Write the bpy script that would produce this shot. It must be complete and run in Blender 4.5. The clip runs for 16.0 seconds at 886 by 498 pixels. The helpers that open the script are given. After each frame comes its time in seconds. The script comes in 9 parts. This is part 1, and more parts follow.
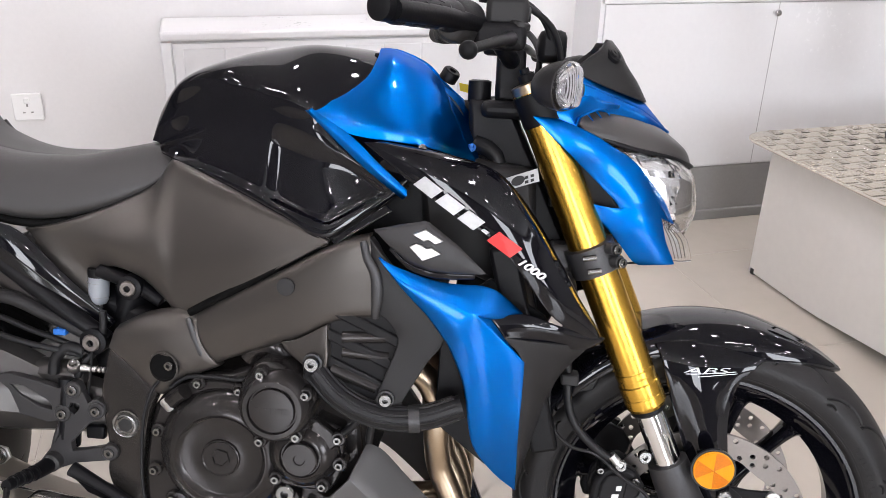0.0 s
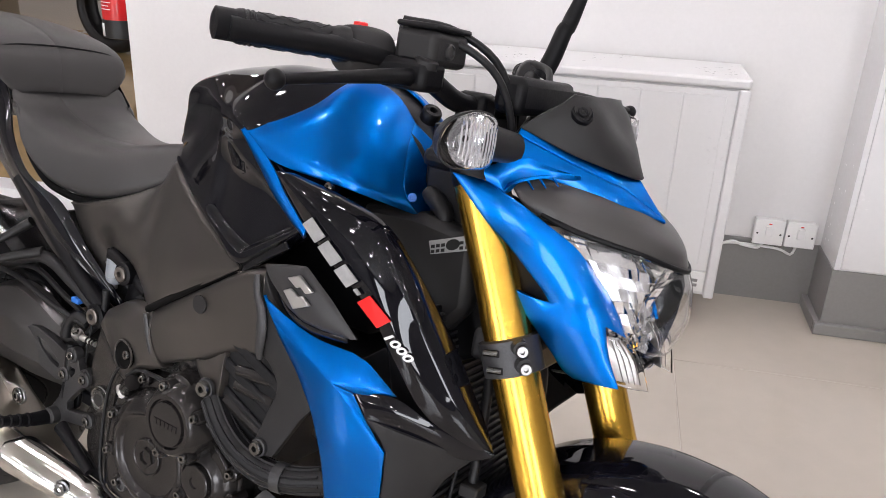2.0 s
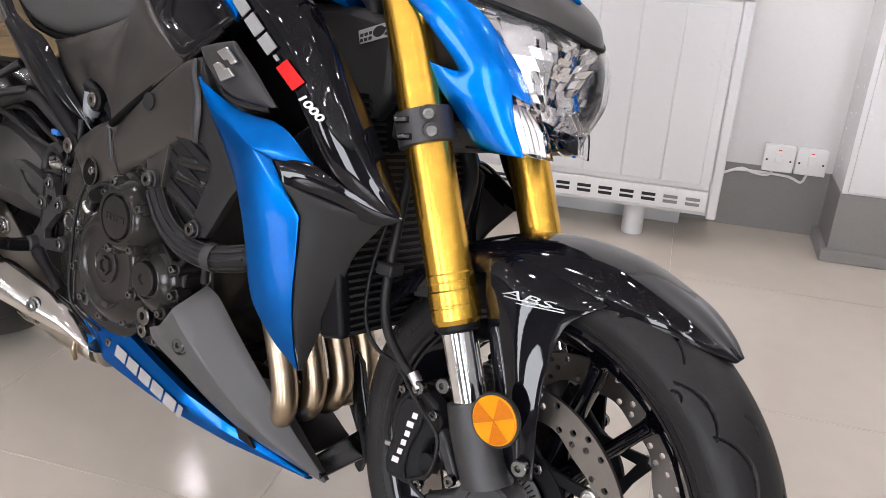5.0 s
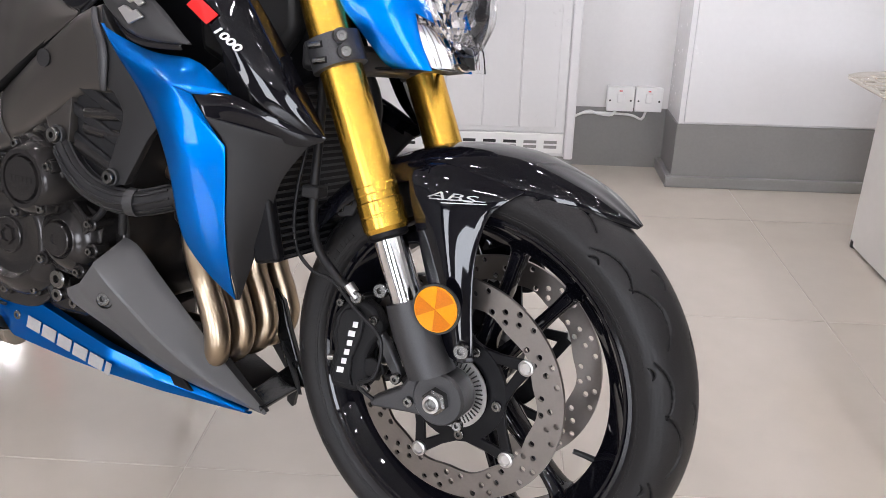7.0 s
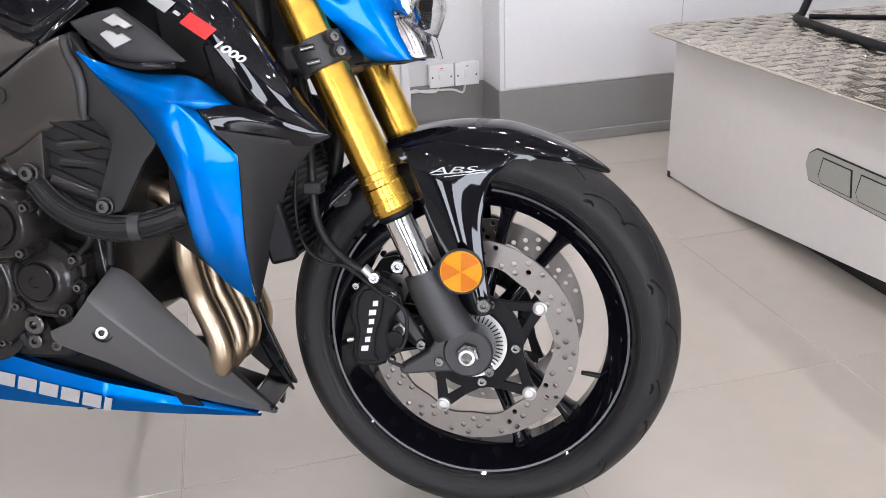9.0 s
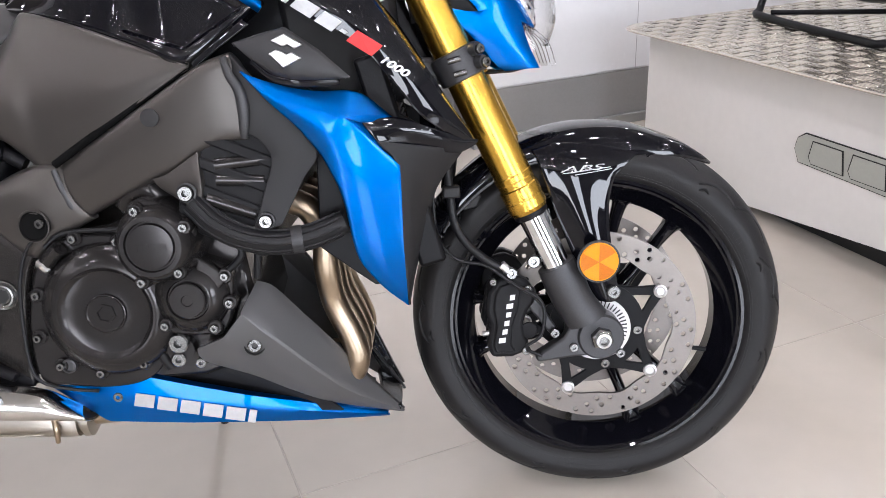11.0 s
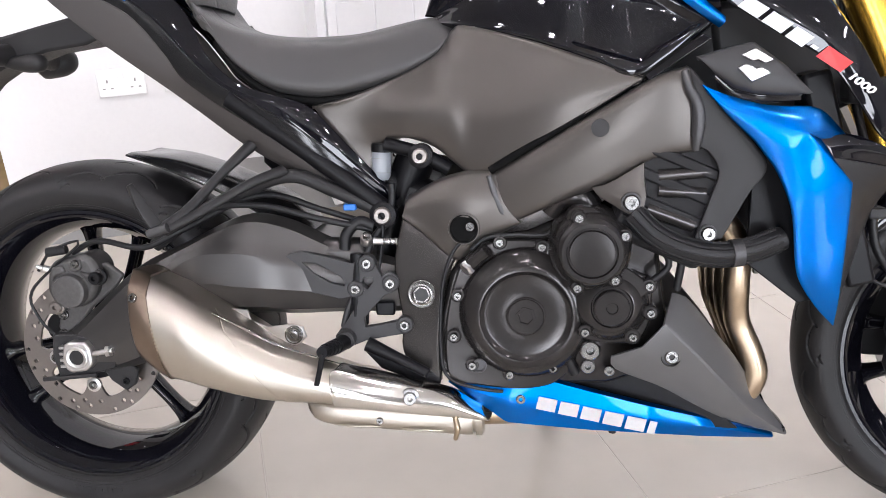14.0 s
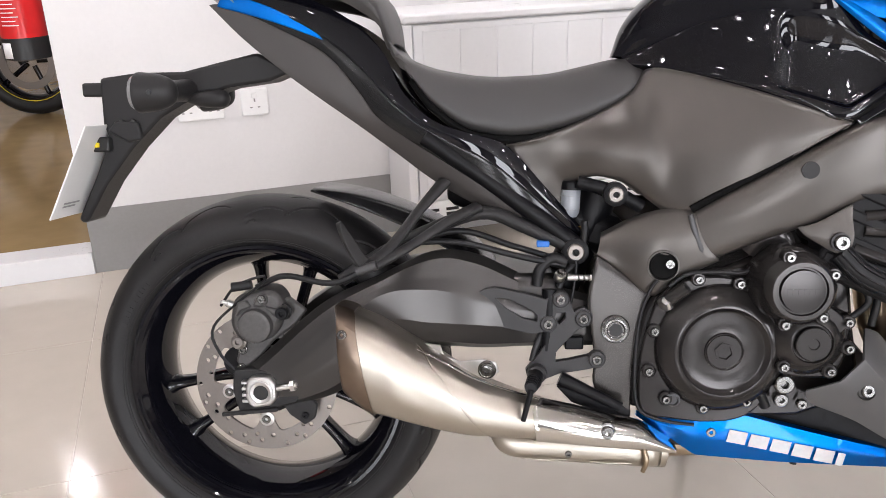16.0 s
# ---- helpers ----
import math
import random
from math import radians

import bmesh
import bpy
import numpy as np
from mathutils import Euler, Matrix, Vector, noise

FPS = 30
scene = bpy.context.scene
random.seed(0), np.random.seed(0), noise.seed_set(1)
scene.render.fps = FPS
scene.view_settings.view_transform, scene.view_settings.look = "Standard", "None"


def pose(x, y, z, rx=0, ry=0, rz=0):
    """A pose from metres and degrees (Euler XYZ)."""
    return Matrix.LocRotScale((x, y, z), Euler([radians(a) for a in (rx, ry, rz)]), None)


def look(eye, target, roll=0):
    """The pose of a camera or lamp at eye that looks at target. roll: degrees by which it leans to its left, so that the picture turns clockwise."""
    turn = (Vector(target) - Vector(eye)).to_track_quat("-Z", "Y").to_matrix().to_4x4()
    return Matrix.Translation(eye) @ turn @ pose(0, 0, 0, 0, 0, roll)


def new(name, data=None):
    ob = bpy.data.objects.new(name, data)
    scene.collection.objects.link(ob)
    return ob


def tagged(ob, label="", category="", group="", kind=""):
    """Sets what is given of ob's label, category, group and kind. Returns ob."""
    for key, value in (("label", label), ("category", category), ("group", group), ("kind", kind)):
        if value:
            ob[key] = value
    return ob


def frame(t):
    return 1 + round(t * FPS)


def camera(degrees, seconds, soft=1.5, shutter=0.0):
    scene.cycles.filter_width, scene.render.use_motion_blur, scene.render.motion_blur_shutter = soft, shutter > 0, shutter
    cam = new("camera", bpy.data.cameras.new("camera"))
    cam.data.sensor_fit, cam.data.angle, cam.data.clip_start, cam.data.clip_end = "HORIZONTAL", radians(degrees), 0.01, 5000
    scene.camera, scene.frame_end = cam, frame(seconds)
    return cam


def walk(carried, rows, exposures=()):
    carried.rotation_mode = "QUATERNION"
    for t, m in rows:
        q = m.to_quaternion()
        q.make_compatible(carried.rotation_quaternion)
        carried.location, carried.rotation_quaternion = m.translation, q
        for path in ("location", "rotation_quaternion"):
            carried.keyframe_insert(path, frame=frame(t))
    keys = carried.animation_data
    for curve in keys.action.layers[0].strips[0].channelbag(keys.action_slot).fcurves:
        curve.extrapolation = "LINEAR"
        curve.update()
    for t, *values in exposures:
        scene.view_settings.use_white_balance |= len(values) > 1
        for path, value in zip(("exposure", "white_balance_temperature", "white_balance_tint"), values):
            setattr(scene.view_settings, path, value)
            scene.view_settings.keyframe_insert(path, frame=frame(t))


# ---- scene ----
from mathutils.bvhtree import BVHTree

cam = camera(56.3, 16.0, soft=0.3)
PATH = [
    (0, (1.1409, -1.0354, 1.2155), (0.9846, 0.7793, 0.3895), 1.57),
    (0.5, (1.3113, -0.9759, 1.2117), (0.9114, 0.7986, 0.3802), 1.84),
    (1, (1.4479, -0.8992, 1.2051), (0.7918, 0.7966, 0.3722), 1.67),
    (1.5, (1.5575, -0.7747, 1.2018), (0.7220, 0.8510, 0.3899), 2.14),
    (2, (1.6406, -0.7037, 1.2076), (0.6525, 0.8498, 0.4265), 2.68),
    (2.5, (1.7310, -0.6743, 1.1925), (0.6628, 0.8295, 0.4192), 3.12),
    (3, (1.7786, -0.6616, 1.1679), (0.6923, 0.8270, 0.3906), 3.13),
    (3.5, (1.8113, -0.6575, 1.1320), (0.7151, 0.8224, 0.3521), 2.98),
    (4, (1.8350, -0.6588, 1.0900), (0.7371, 0.8195, 0.3096), 2.97),
    (4.5, (1.8471, -0.6766, 1.0379), (0.7514, 0.8011, 0.2530), 2.97),
    (5, (1.8628, -0.7109, 0.9821), (0.7681, 0.7650, 0.1925), 3.06),
    (5.2, (1.8717, -0.7240, 0.9607), (0.7773, 0.7512, 0.1693), 3.06),
    (7.3, (1.8313, -0.8838, 0.9171), (1.1040, 0.8000, 0.1197), 0.09),
    (7.5, (1.8111, -0.8991, 0.9231), (1.1124, 0.7974, 0.1270), -0.47),
    (8, (1.7566, -0.9300, 0.9305), (1.1671, 0.8046, 0.1283), -1.36),
    (8.2, (1.7214, -0.9480, 0.9302), (1.1959, 0.8037, 0.1207), -1.65),
    (10.3, (1.3129, -1.1860, 0.9766), (1.3414, 0.6305, 0.1403), -2.60),
    (10.5, (1.2764, -1.1740, 0.9807), (1.3040, 0.6420, 0.1433), -2.60),
    (11, (1.2099, -1.1406, 0.9822), (1.2364, 0.6750, 0.1439), -2.61),
    (11.5, (1.1363, -1.1287, 0.9843), (1.1069, 0.6914, 0.1560), -2.79),
    (12, (1.0501, -1.1271, 0.9833), (0.9598, 0.6952, 0.1641), -2.70),
    (12.5, (0.9745, -1.1387, 0.9851), (0.8314, 0.6829, 0.1717), -2.96),
    (13, (0.8919, -1.1514, 0.9821), (0.7130, 0.6729, 0.1821), -3.03),
    (13.5, (0.8294, -1.1616, 0.9884), (0.6187, 0.6604, 0.1909), -2.99),
    (14, (0.7520, -1.1765, 0.9888), (0.5277, 0.6550, 0.2174), -2.94),
    (14.5, (0.6822, -1.1816, 0.9914), (0.4582, 0.6586, 0.2409), -2.83),
    (15, (0.5942, -1.1772, 1.0022), (0.3723, 0.6660, 0.2582), -2.71),
    (15.5, (0.4993, -1.1875, 1.0245), (0.2993, 0.6593, 0.2835), -2.50),
    (16, (0.4038, -1.2128, 1.0422), (0.2567, 0.6386, 0.3000), -1.95),
]
walk(cam, [(t, look(eye, target, roll)) for t, eye, target, roll in PATH],
     [(0, 0.2, 6400, 10), (1, 0.18, 6450, 10), (2.5, -0.05, 6500, 10), (5, 0.06, 6450, 10), (8, 0.09, 6250, 10), (10.5, 0.17, 6150, 10), (12, 0.46, 6150, 10), (14, 0.54, 6250, 10), (16, 0.22, 6500, 10)])

# ---- light ----
TURN = radians(21.5)  # the room stands turned against the motorcycle
RU = Vector((math.cos(TURN), math.sin(TURN), 0))
RV = Vector((-math.sin(TURN), math.cos(TURN), 0))


def room(u, v, z=0.0):
    """A place in the room: u along the back wall, v towards it."""
    return RU * u + RV * v + Vector((0, 0, z))


ROOM = Matrix.Rotation(TURN, 4, "Z")
world = bpy.data.worlds.new("world")
scene.world = world
world.use_nodes = True
wn = world.node_tree
sky = wn.nodes.new("ShaderNodeTexSky")
sky.sky_type, sky.sun_disc = "NISHITA", False
sky.sun_elevation, sky.sun_rotation = radians(40), radians(200)
wn.links.new(sky.outputs[0], wn.nodes["Background"].inputs[0])
wn.nodes["Background"].inputs[1].default_value = 0.12


def area(name, m, sx, sy, power, color):
    data = bpy.data.lights.new(name, "AREA")
    data.shape, data.size, data.size_y, data.energy, data.color = "RECTANGLE", sx, sy, power, color
    ob = new(name, data)
    ob.matrix_world = m
    return ob


# daylight through the shop windows far behind the camera
for u in (-3.4, 0.2, 3.6):
    area("window_light", look(room(u, -7.02, 1.5), room(u, 0, 1.0)), 1.5, 2.1, 120, (0.92, 0.935, 1.0))


# ---- materials ----
def material(name, color, rough=0.5, metal=0.0, coat=0.0, grain=0.0, scale=60.0, bump=0.0, rough_var=0.0, tint=None, spec=0.5, stretch=None, coarse=3.0, transmission=0.0, ior=1.45, emit=0.0):
    """A node material: colour and roughness vary at a coarse and a fine scale, with a fine relief."""
    m = bpy.data.materials.new(name)
    m.use_nodes = True
    nt = m.node_tree
    b = nt.nodes["Principled BSDF"]
    b.inputs["Base Color"].default_value = (*color, 1)
    b.inputs["Roughness"].default_value = rough
    b.inputs["Metallic"].default_value = metal
    b.inputs["Coat Weight"].default_value = coat
    b.inputs["Coat Roughness"].default_value = 0.03
    b.inputs["Specular IOR Level"].default_value = spec
    b.inputs["Transmission Weight"].default_value = transmission
    b.inputs["IOR"].default_value = ior
    if emit:
        b.inputs["Emission Color"].default_value = (*color, 1)
        b.inputs["Emission Strength"].default_value = emit
    if grain or bump or rough_var:
        tc = nt.nodes.new("ShaderNodeTexCoord")
        mp = nt.nodes.new("ShaderNodeMapping")
        if stretch:
            mp.inputs["Scale"].default_value = stretch
        nt.links.new(tc.outputs["Object"], mp.inputs[0])
        fine = nt.nodes.new("ShaderNodeTexNoise")
        fine.inputs["Scale"].default_value, fine.inputs["Detail"].default_value = scale, 6
        big = nt.nodes.new("ShaderNodeTexNoise")
        big.inputs["Scale"].default_value, big.inputs["Detail"].default_value = coarse, 3
        nt.links.new(mp.outputs[0], fine.inputs[0])
        nt.links.new(tc.outputs["Object"], big.inputs[0])
        add = nt.nodes.new("ShaderNodeMath")
        add.operation = "ADD"
        nt.links.new(fine.outputs[0], add.inputs[0])
        nt.links.new(big.outputs[0], add.inputs[1])
        if grain:
            ramp = nt.nodes.new("ShaderNodeMapRange")
            ramp.inputs[1].default_value, ramp.inputs[2].default_value = 0.6, 1.4
            nt.links.new(add.outputs[0], ramp.inputs[0])
            mix = nt.nodes.new("ShaderNodeMix")
            mix.data_type = "RGBA"
            c2 = tint or tuple(min(1, c * (1 + grain)) for c in color)
            mix.inputs[6].default_value = (*[c * (1 - grain) for c in color], 1)
            mix.inputs[7].default_value = (*c2, 1)
            nt.links.new(ramp.outputs[0], mix.inputs[0])
            nt.links.new(mix.outputs[2], b.inputs["Base Color"])
        if rough_var:
            r2 = nt.nodes.new("ShaderNodeMapRange")
            r2.inputs[1].default_value, r2.inputs[2].default_value = 0.6, 1.4
            r2.inputs[3].default_value, r2.inputs[4].default_value = max(0.02, rough - rough_var), rough + rough_var
            nt.links.new(add.outputs[0], r2.inputs[0])
            nt.links.new(r2.outputs[0], b.inputs["Roughness"])
        if bump:
            bp = nt.nodes.new("ShaderNodeBump")
            bp.inputs["Strength"].default_value, bp.inputs["Distance"].default_value = bump, 0.002
            nt.links.new(fine.outputs[0], bp.inputs["Height"])
            nt.links.new(bp.outputs[0], b.inputs["Normal"])
    return m


BLUE = material("metallic_blue_paint", (0.0, 0.12, 0.46), 0.35, 1.0, 0.28, grain=0.1, scale=2500, coarse=2)
BLUE.node_tree.nodes["Principled BSDF"].inputs["Specular Tint"].default_value = (0.15, 0.5, 1.0, 1)
GLOSS = material("gloss_black_paint", (0.0035, 0.0035, 0.0055), 0.04, 0.0, 0.0, grain=0.2, scale=1500)
MATT = material("satin_black_paint", (0.082, 0.075, 0.069), 0.32, 0.66, 0.0, grain=0.1, scale=1200, bump=0.03, rough_var=0.03)
TRIM = material("satin_black_plastic", (0.007, 0.007, 0.0075), 0.16, spec=0.5, grain=0.2, scale=900, bump=0.04)
SKIRTING = material("grained_brown_black_plastic", (0.04, 0.036, 0.034), 0.4, spec=0.45, grain=0.1, scale=1600, bump=0.1)
CLAD = material("grey_grained_plastic", (0.1, 0.099, 0.1), 0.4, 0.3, grain=0.08, scale=1600, bump=0.1)
SATIN = material("satin_grey_swingarm_paint", (0.068, 0.065, 0.063), 0.29, 0.7, grain=0.08, scale=1200, bump=0.03)
BRONZE = material("dark_bronze_steel", (0.2, 0.155, 0.12), 0.34, 1.0, grain=0.1, scale=60, coarse=8)
PLASTIC = material("grained_black_plastic", (0.02, 0.0195, 0.02), 0.42, spec=0.28, grain=0.12, scale=1600, bump=0.15, rough_var=0.04)
DARK = material("dark_plastic", (0.004, 0.004, 0.005), 0.42, spec=0.22, grain=0.3, scale=300, bump=0.1, rough_var=0.1)
ENGINE = material("black_engine_paint", (0.036, 0.0335, 0.033), 0.18, 0.6, spec=0.4, grain=0.15, scale=700, bump=0.03, rough_var=0.04)
CAST = material("rough_cast_black", (0.01, 0.01, 0.011), 0.5, 0.2, spec=0.3, grain=0.2, scale=1400, bump=0.3)
VINYL = material("black_vinyl", (0.036, 0.0345, 0.034), 0.4, grain=0.1, scale=2200, bump=0.15, rough_var=0.03)
# tyre rubber darkened: the shade inside the tread grooves, as colour
GROOVE_SHADE = material("shaded_groove_rubber", (0.006, 0.006, 0.006), 0.7, spec=0.2, grain=0.3, scale=350)
RUBBER = material("tyre_rubber", (0.014, 0.0135, 0.014), 0.44, spec=0.3, grain=0.3, scale=350, bump=0.15, rough_var=0.08, coarse=9)
HOSE = material("hose_rubber", (0.009, 0.009, 0.01), 0.45, spec=0.35, grain=0.2, scale=500, bump=0.1)
GOLD = material("gold_anodised", (0.74, 0.44, 0.07), 0.27, 1.0, 0.0, grain=0.03, scale=80)
CHROME = material("polished_chrome", (0.8, 0.8, 0.81), 0.07, 1.0, grain=0.04, scale=50)
STEEL = material("brushed_steel", (0.44, 0.405, 0.35), 0.34, 1.0, grain=0.03, scale=40, coarse=6)
POLISHED = material("polished_steel", (0.66, 0.64, 0.61), 0.11, 1.0, grain=0.03, scale=40)
HEADER = material("heat_tinted_steel", (0.44, 0.35, 0.25), 0.3, 1.0, grain=0.2, scale=12, rough_var=0.03, coarse=8)
CASTGREY = material("grey_painted_casting", (0.085, 0.082, 0.08), 0.42, 0.35, grain=0.25, scale=180, bump=0.12)
DISC = material("ground_disc_steel", (0.22, 0.2, 0.185), 0.38, 1.0, grain=0.06, scale=250)
ALU = material("aluminium", (0.56, 0.55, 0.54), 0.34, 1.0, grain=0.04, scale=60)
ZINC = material("zinc_bolt", (0.19, 0.187, 0.182), 0.26, 1.0, grain=0.05, scale=90)
GREY = material("dark_grey_metal", (0.06, 0.06, 0.062), 0.45, 0.6, grain=0.2, scale=500, bump=0.1)
# darker copy of the amber, for prism fields that return less light
AMBER_SHADED = material("amber_prism_shaded", (0.6, 0.165, 0.0), 0.3, 0.0, 0.0, spec=0.3, grain=0.2, scale=600, bump=0.35)
AMBER = material("amber_reflector", (0.86, 0.31, 0.0), 0.3, 0.0, 0.0, spec=0.3, grain=0.2, scale=600, bump=0.35)
GLASS = material("clear_lens", (1, 1, 1), 0.02, transmission=1.0, ior=1.35)
FROST = material("ribbed_clear_lens", (0.7, 0.7, 0.72), 0.12, transmission=0.65, ior=1.3, bump=0.6, scale=500)
MIRROR = material("headlamp_reflector", (0.86, 0.86, 0.88), 0.11, 0.9, grain=0.02, scale=40)
WHITE_INK = material("white_decal", (0.78, 0.78, 0.78), 0.35, grain=0.05, scale=200)
SILVER_INK = material("silver_decal", (0.42, 0.42, 0.42), 0.35, 0.4, grain=0.08, scale=200)
RED_INK = material("red_decal", (0.75, 0.012, 0.012), 0.35, grain=0.06, scale=200)
BLACK_INK = material("black_decal", (0.012, 0.012, 0.012), 0.4, grain=0.1, scale=200)
YELLOW = material("yellow_tag", (0.8, 0.62, 0.02), 0.5, grain=0.1, scale=80)
BLUE_PLASTIC = material("blue_plastic", (0.02, 0.14, 0.5), 0.4, grain=0.1, scale=200)
TANK_PLASTIC = material("translucent_reservoir", (0.4, 0.43, 0.47), 0.3, transmission=0.4, grain=0.05, scale=100)
WALL = material("white_wall_paint", (0.72, 0.71, 0.705), 0.6, grain=0.025, scale=90, bump=0.06, coarse=0.8)
PANEL = material("white_gloss_panel", (0.76, 0.76, 0.765), 0.25, grain=0.02, scale=60, rough_var=0.05, coarse=1.2)
SKIRT = material("grey_skirting_paint", (0.26, 0.255, 0.25), 0.42, grain=0.06, scale=120, bump=0.05, rough_var=0.06)
# mid-grey instead of white, to cut the light the unseen ceiling throws back
CEILING = material("dimmed_ceiling_paint", (0.42, 0.415, 0.41), 0.8, grain=0.02, scale=60)
TILE = material("polished_porcelain", (0.51, 0.468, 0.405), 0.12, spec=0.6, grain=0.04, scale=14, rough_var=0.025, coarse=1.6)
GROUT = material("tile_joint", (0.52, 0.48, 0.43), 0.5, grain=0.15, scale=200)
TAN = material("tan_polished_floor", (0.34, 0.24, 0.12), 0.12, grain=0.15, scale=10, rough_var=0.03, coarse=2)
ENAMEL = material("white_enamel", (0.72, 0.72, 0.725), 0.3, grain=0.02, scale=80, rough_var=0.04)
CREAM = material("cream_laminate", (0.74, 0.715, 0.68), 0.35, grain=0.03, scale=40, rough_var=0.05, coarse=1.5)
CHEQUER = material("chequer_plate", (0.6, 0.55, 0.47), 0.24, 0.95, grain=0.12, scale=120, rough_var=0.08)
SOCKET = material("white_plastic", (0.82, 0.82, 0.81), 0.3, grain=0.02, scale=100)
RED = material("red_enamel", (0.6, 0.01, 0.012), 0.28, coat=0.6, grain=0.06, scale=60)
LAMP = material("downlight", (1.0, 0.93, 0.96), 0.5, emit=190.0)
BLUE_DARK = material("dark_blue_plastic", (0.004, 0.008, 0.025), 0.15, spec=0.5, grain=0.1, scale=200)
# near-black that puts the shade of gaps and recesses into the colour
GAP_SHADE = material("painted_gap_shade", (0.003, 0.003, 0.003), 0.7, spec=0.1, grain=0.2, scale=300)
POD = material("charcoal_grained_plastic", (0.029, 0.0285, 0.0295), 0.4, spec=0.4, grain=0.12, scale=1600, bump=0.12)
BROW = material("smooth_charcoal_plastic", (0.04, 0.038, 0.037), 0.34, spec=0.5, grain=0.08, scale=1600, rough_var=0.02)
BADGE = material("sage_grey_badge", (0.4, 0.405, 0.36), 0.4, grain=0.05, scale=120)
# the satin frame paint again, darkened as the lower pivot looks in shade
PIVOT_SHADE = material("shaded_satin_frame_paint", (0.045, 0.0415, 0.039), 0.27, 0.66, grain=0.1, scale=1200, bump=0.03, rough_var=0.03)
# wall paint darkened for unseen walls, to hold back bounce and reflections
UNSEEN_WALL = material("dimmed_unseen_wall_paint", (0.2, 0.195, 0.19), 0.6, grain=0.05, scale=60, coarse=0.8)


# ---- building tools ----
def finish(name, me, mat, parent, label="", smooth=40, solid=0.0, bevel=0.0, segs=2):
    me.materials.append(mat)
    me.polygons.foreach_set("use_smooth", [True] * len(me.polygons))
    me.set_sharp_from_angle(angle=radians(smooth))
    ob = new(name, me)
    if parent is not None:
        ob.parent = parent
    if solid:
        s = ob.modifiers.new("solid", "SOLIDIFY")
        s.thickness, s.offset = solid, -1
    if bevel:
        b = ob.modifiers.new("bevel", "BEVEL")
        b.width, b.segments, b.limit_method, b.angle_limit = bevel, segs, "ANGLE", radians(35)
    if label:
        tagged(ob, label)
    return ob


def part(name, bm, mat, parent, label="", **kw):
    me = bpy.data.meshes.new(name)
    bmesh.ops.recalc_face_normals(bm, faces=bm.faces)
    bm.to_mesh(me)
    bm.free()
    return finish(name, me, mat, parent, label, **kw)


def resample(pts, n, smooth=True, closed=False):
    p = np.array(pts, float)
    if closed:
        p = np.vstack([p, p[:1]])
    if smooth and len(p) > 2:
        ext = np.vstack([p[-2], p, p[1]]) if closed else np.vstack([2 * p[0] - p[1], p, 2 * p[-1] - p[-2]])
        out = []
        for i in range(1, len(ext) - 2):
            a, b, c, d = ext[i - 1:i + 3]
            t = np.linspace(0, 1, 12, endpoint=False)[:, None]
            out.append(0.5 * (2 * b + (c - a) * t + (2 * a - 5 * b + 4 * c - d) * t ** 2 + (3 * b - a - 3 * c + d) * t ** 3))
        p = np.vstack(out + [ext[-2][None]])
    s = np.concatenate([[0], np.cumsum(np.linalg.norm(np.diff(p, axis=0), axis=1))])
    q = np.linspace(0, s[-1], n + 1 if closed else n)
    r = np.stack([np.interp(q, s, p[:, k]) for k in range(p.shape[1])], 1)
    return r[:-1] if closed else r


def grid_bm(g, closed_u=False, closed_v=False, cap=False):
    g = np.asarray(g)
    nv, nu = g.shape[:2]
    bm = bmesh.new()
    vs = [[bm.verts.new(g[j, i]) for i in range(nu)] for j in range(nv)]
    for j in range(nv if closed_v else nv - 1):
        for i in range(nu if closed_u else nu - 1):
            q = [vs[j][i], vs[j][(i + 1) % nu], vs[(j + 1) % nv][(i + 1) % nu], vs[(j + 1) % nv][i]]
            bm.faces.new(q)
    if cap:
        bm.faces.new(vs[0][::-1])
        bm.faces.new(vs[-1])
    bmesh.ops.remove_doubles(bm, verts=bm.verts, dist=1e-5)
    return bm


def loft(rows, nu=28, nv=5, smooth_u=True, smooth_v=True, closed=False):
    """A surface through rows of points; nv steps from row to row. closed: each row is a ring."""
    r = [resample(x, nu, smooth_u, closed) for x in rows]
    cols = np.stack(r, 0)
    k = (len(rows) - 1) * nv + 1
    out = np.zeros((k, nu, 3))
    t = np.linspace(0, len(rows) - 1, k)
    ext = np.concatenate([2 * cols[:1] - cols[1:2], cols, 2 * cols[-1:] - cols[-2:-1]], 0)
    for m, tt in enumerate(t):
        i = min(int(tt), len(rows) - 2)
        f = tt - i
        a, b, c, d = ext[i:i + 4]
        if smooth_v and len(rows) > 2:
            out[m] = 0.5 * (2 * b + (c - a) * f + (2 * a - 5 * b + 4 * c - d) * f ** 2 + (3 * b - a - 3 * c + d) * f ** 3)
        else:
            out[m] = b + (c - b) * f
    return out


def skin(name, rows, mat, parent, label="", nu=28, nv=5, solid=0.003, closed=False, cap=False, smooth=50, mirror=False, smooth_u=True, smooth_v=True, bevel=None):
    if bevel is None:
        bevel = min(0.0012, solid * 0.33)
    g = loft(rows, nu, nv, smooth_u, smooth_v, closed)
    obs = [part(name, grid_bm(g, closed, False, cap), mat, parent, label, smooth=smooth, solid=solid, bevel=bevel)]
    if mirror:
        obs.append(part(name, grid_bm(g * np.array([1, -float(mirror), 1]), closed, False, cap), mat, parent, label, smooth=smooth, solid=solid, bevel=bevel))
    return obs


def chain(*segs):
    """A dense line with sharp corners between smooth stretches; each stretch: its points, its count of steps."""
    out = []
    for pts, n in segs:
        r = resample(pts, n + 1, True)
        out.append(r if not out else r[1:])
    return np.vstack(out)


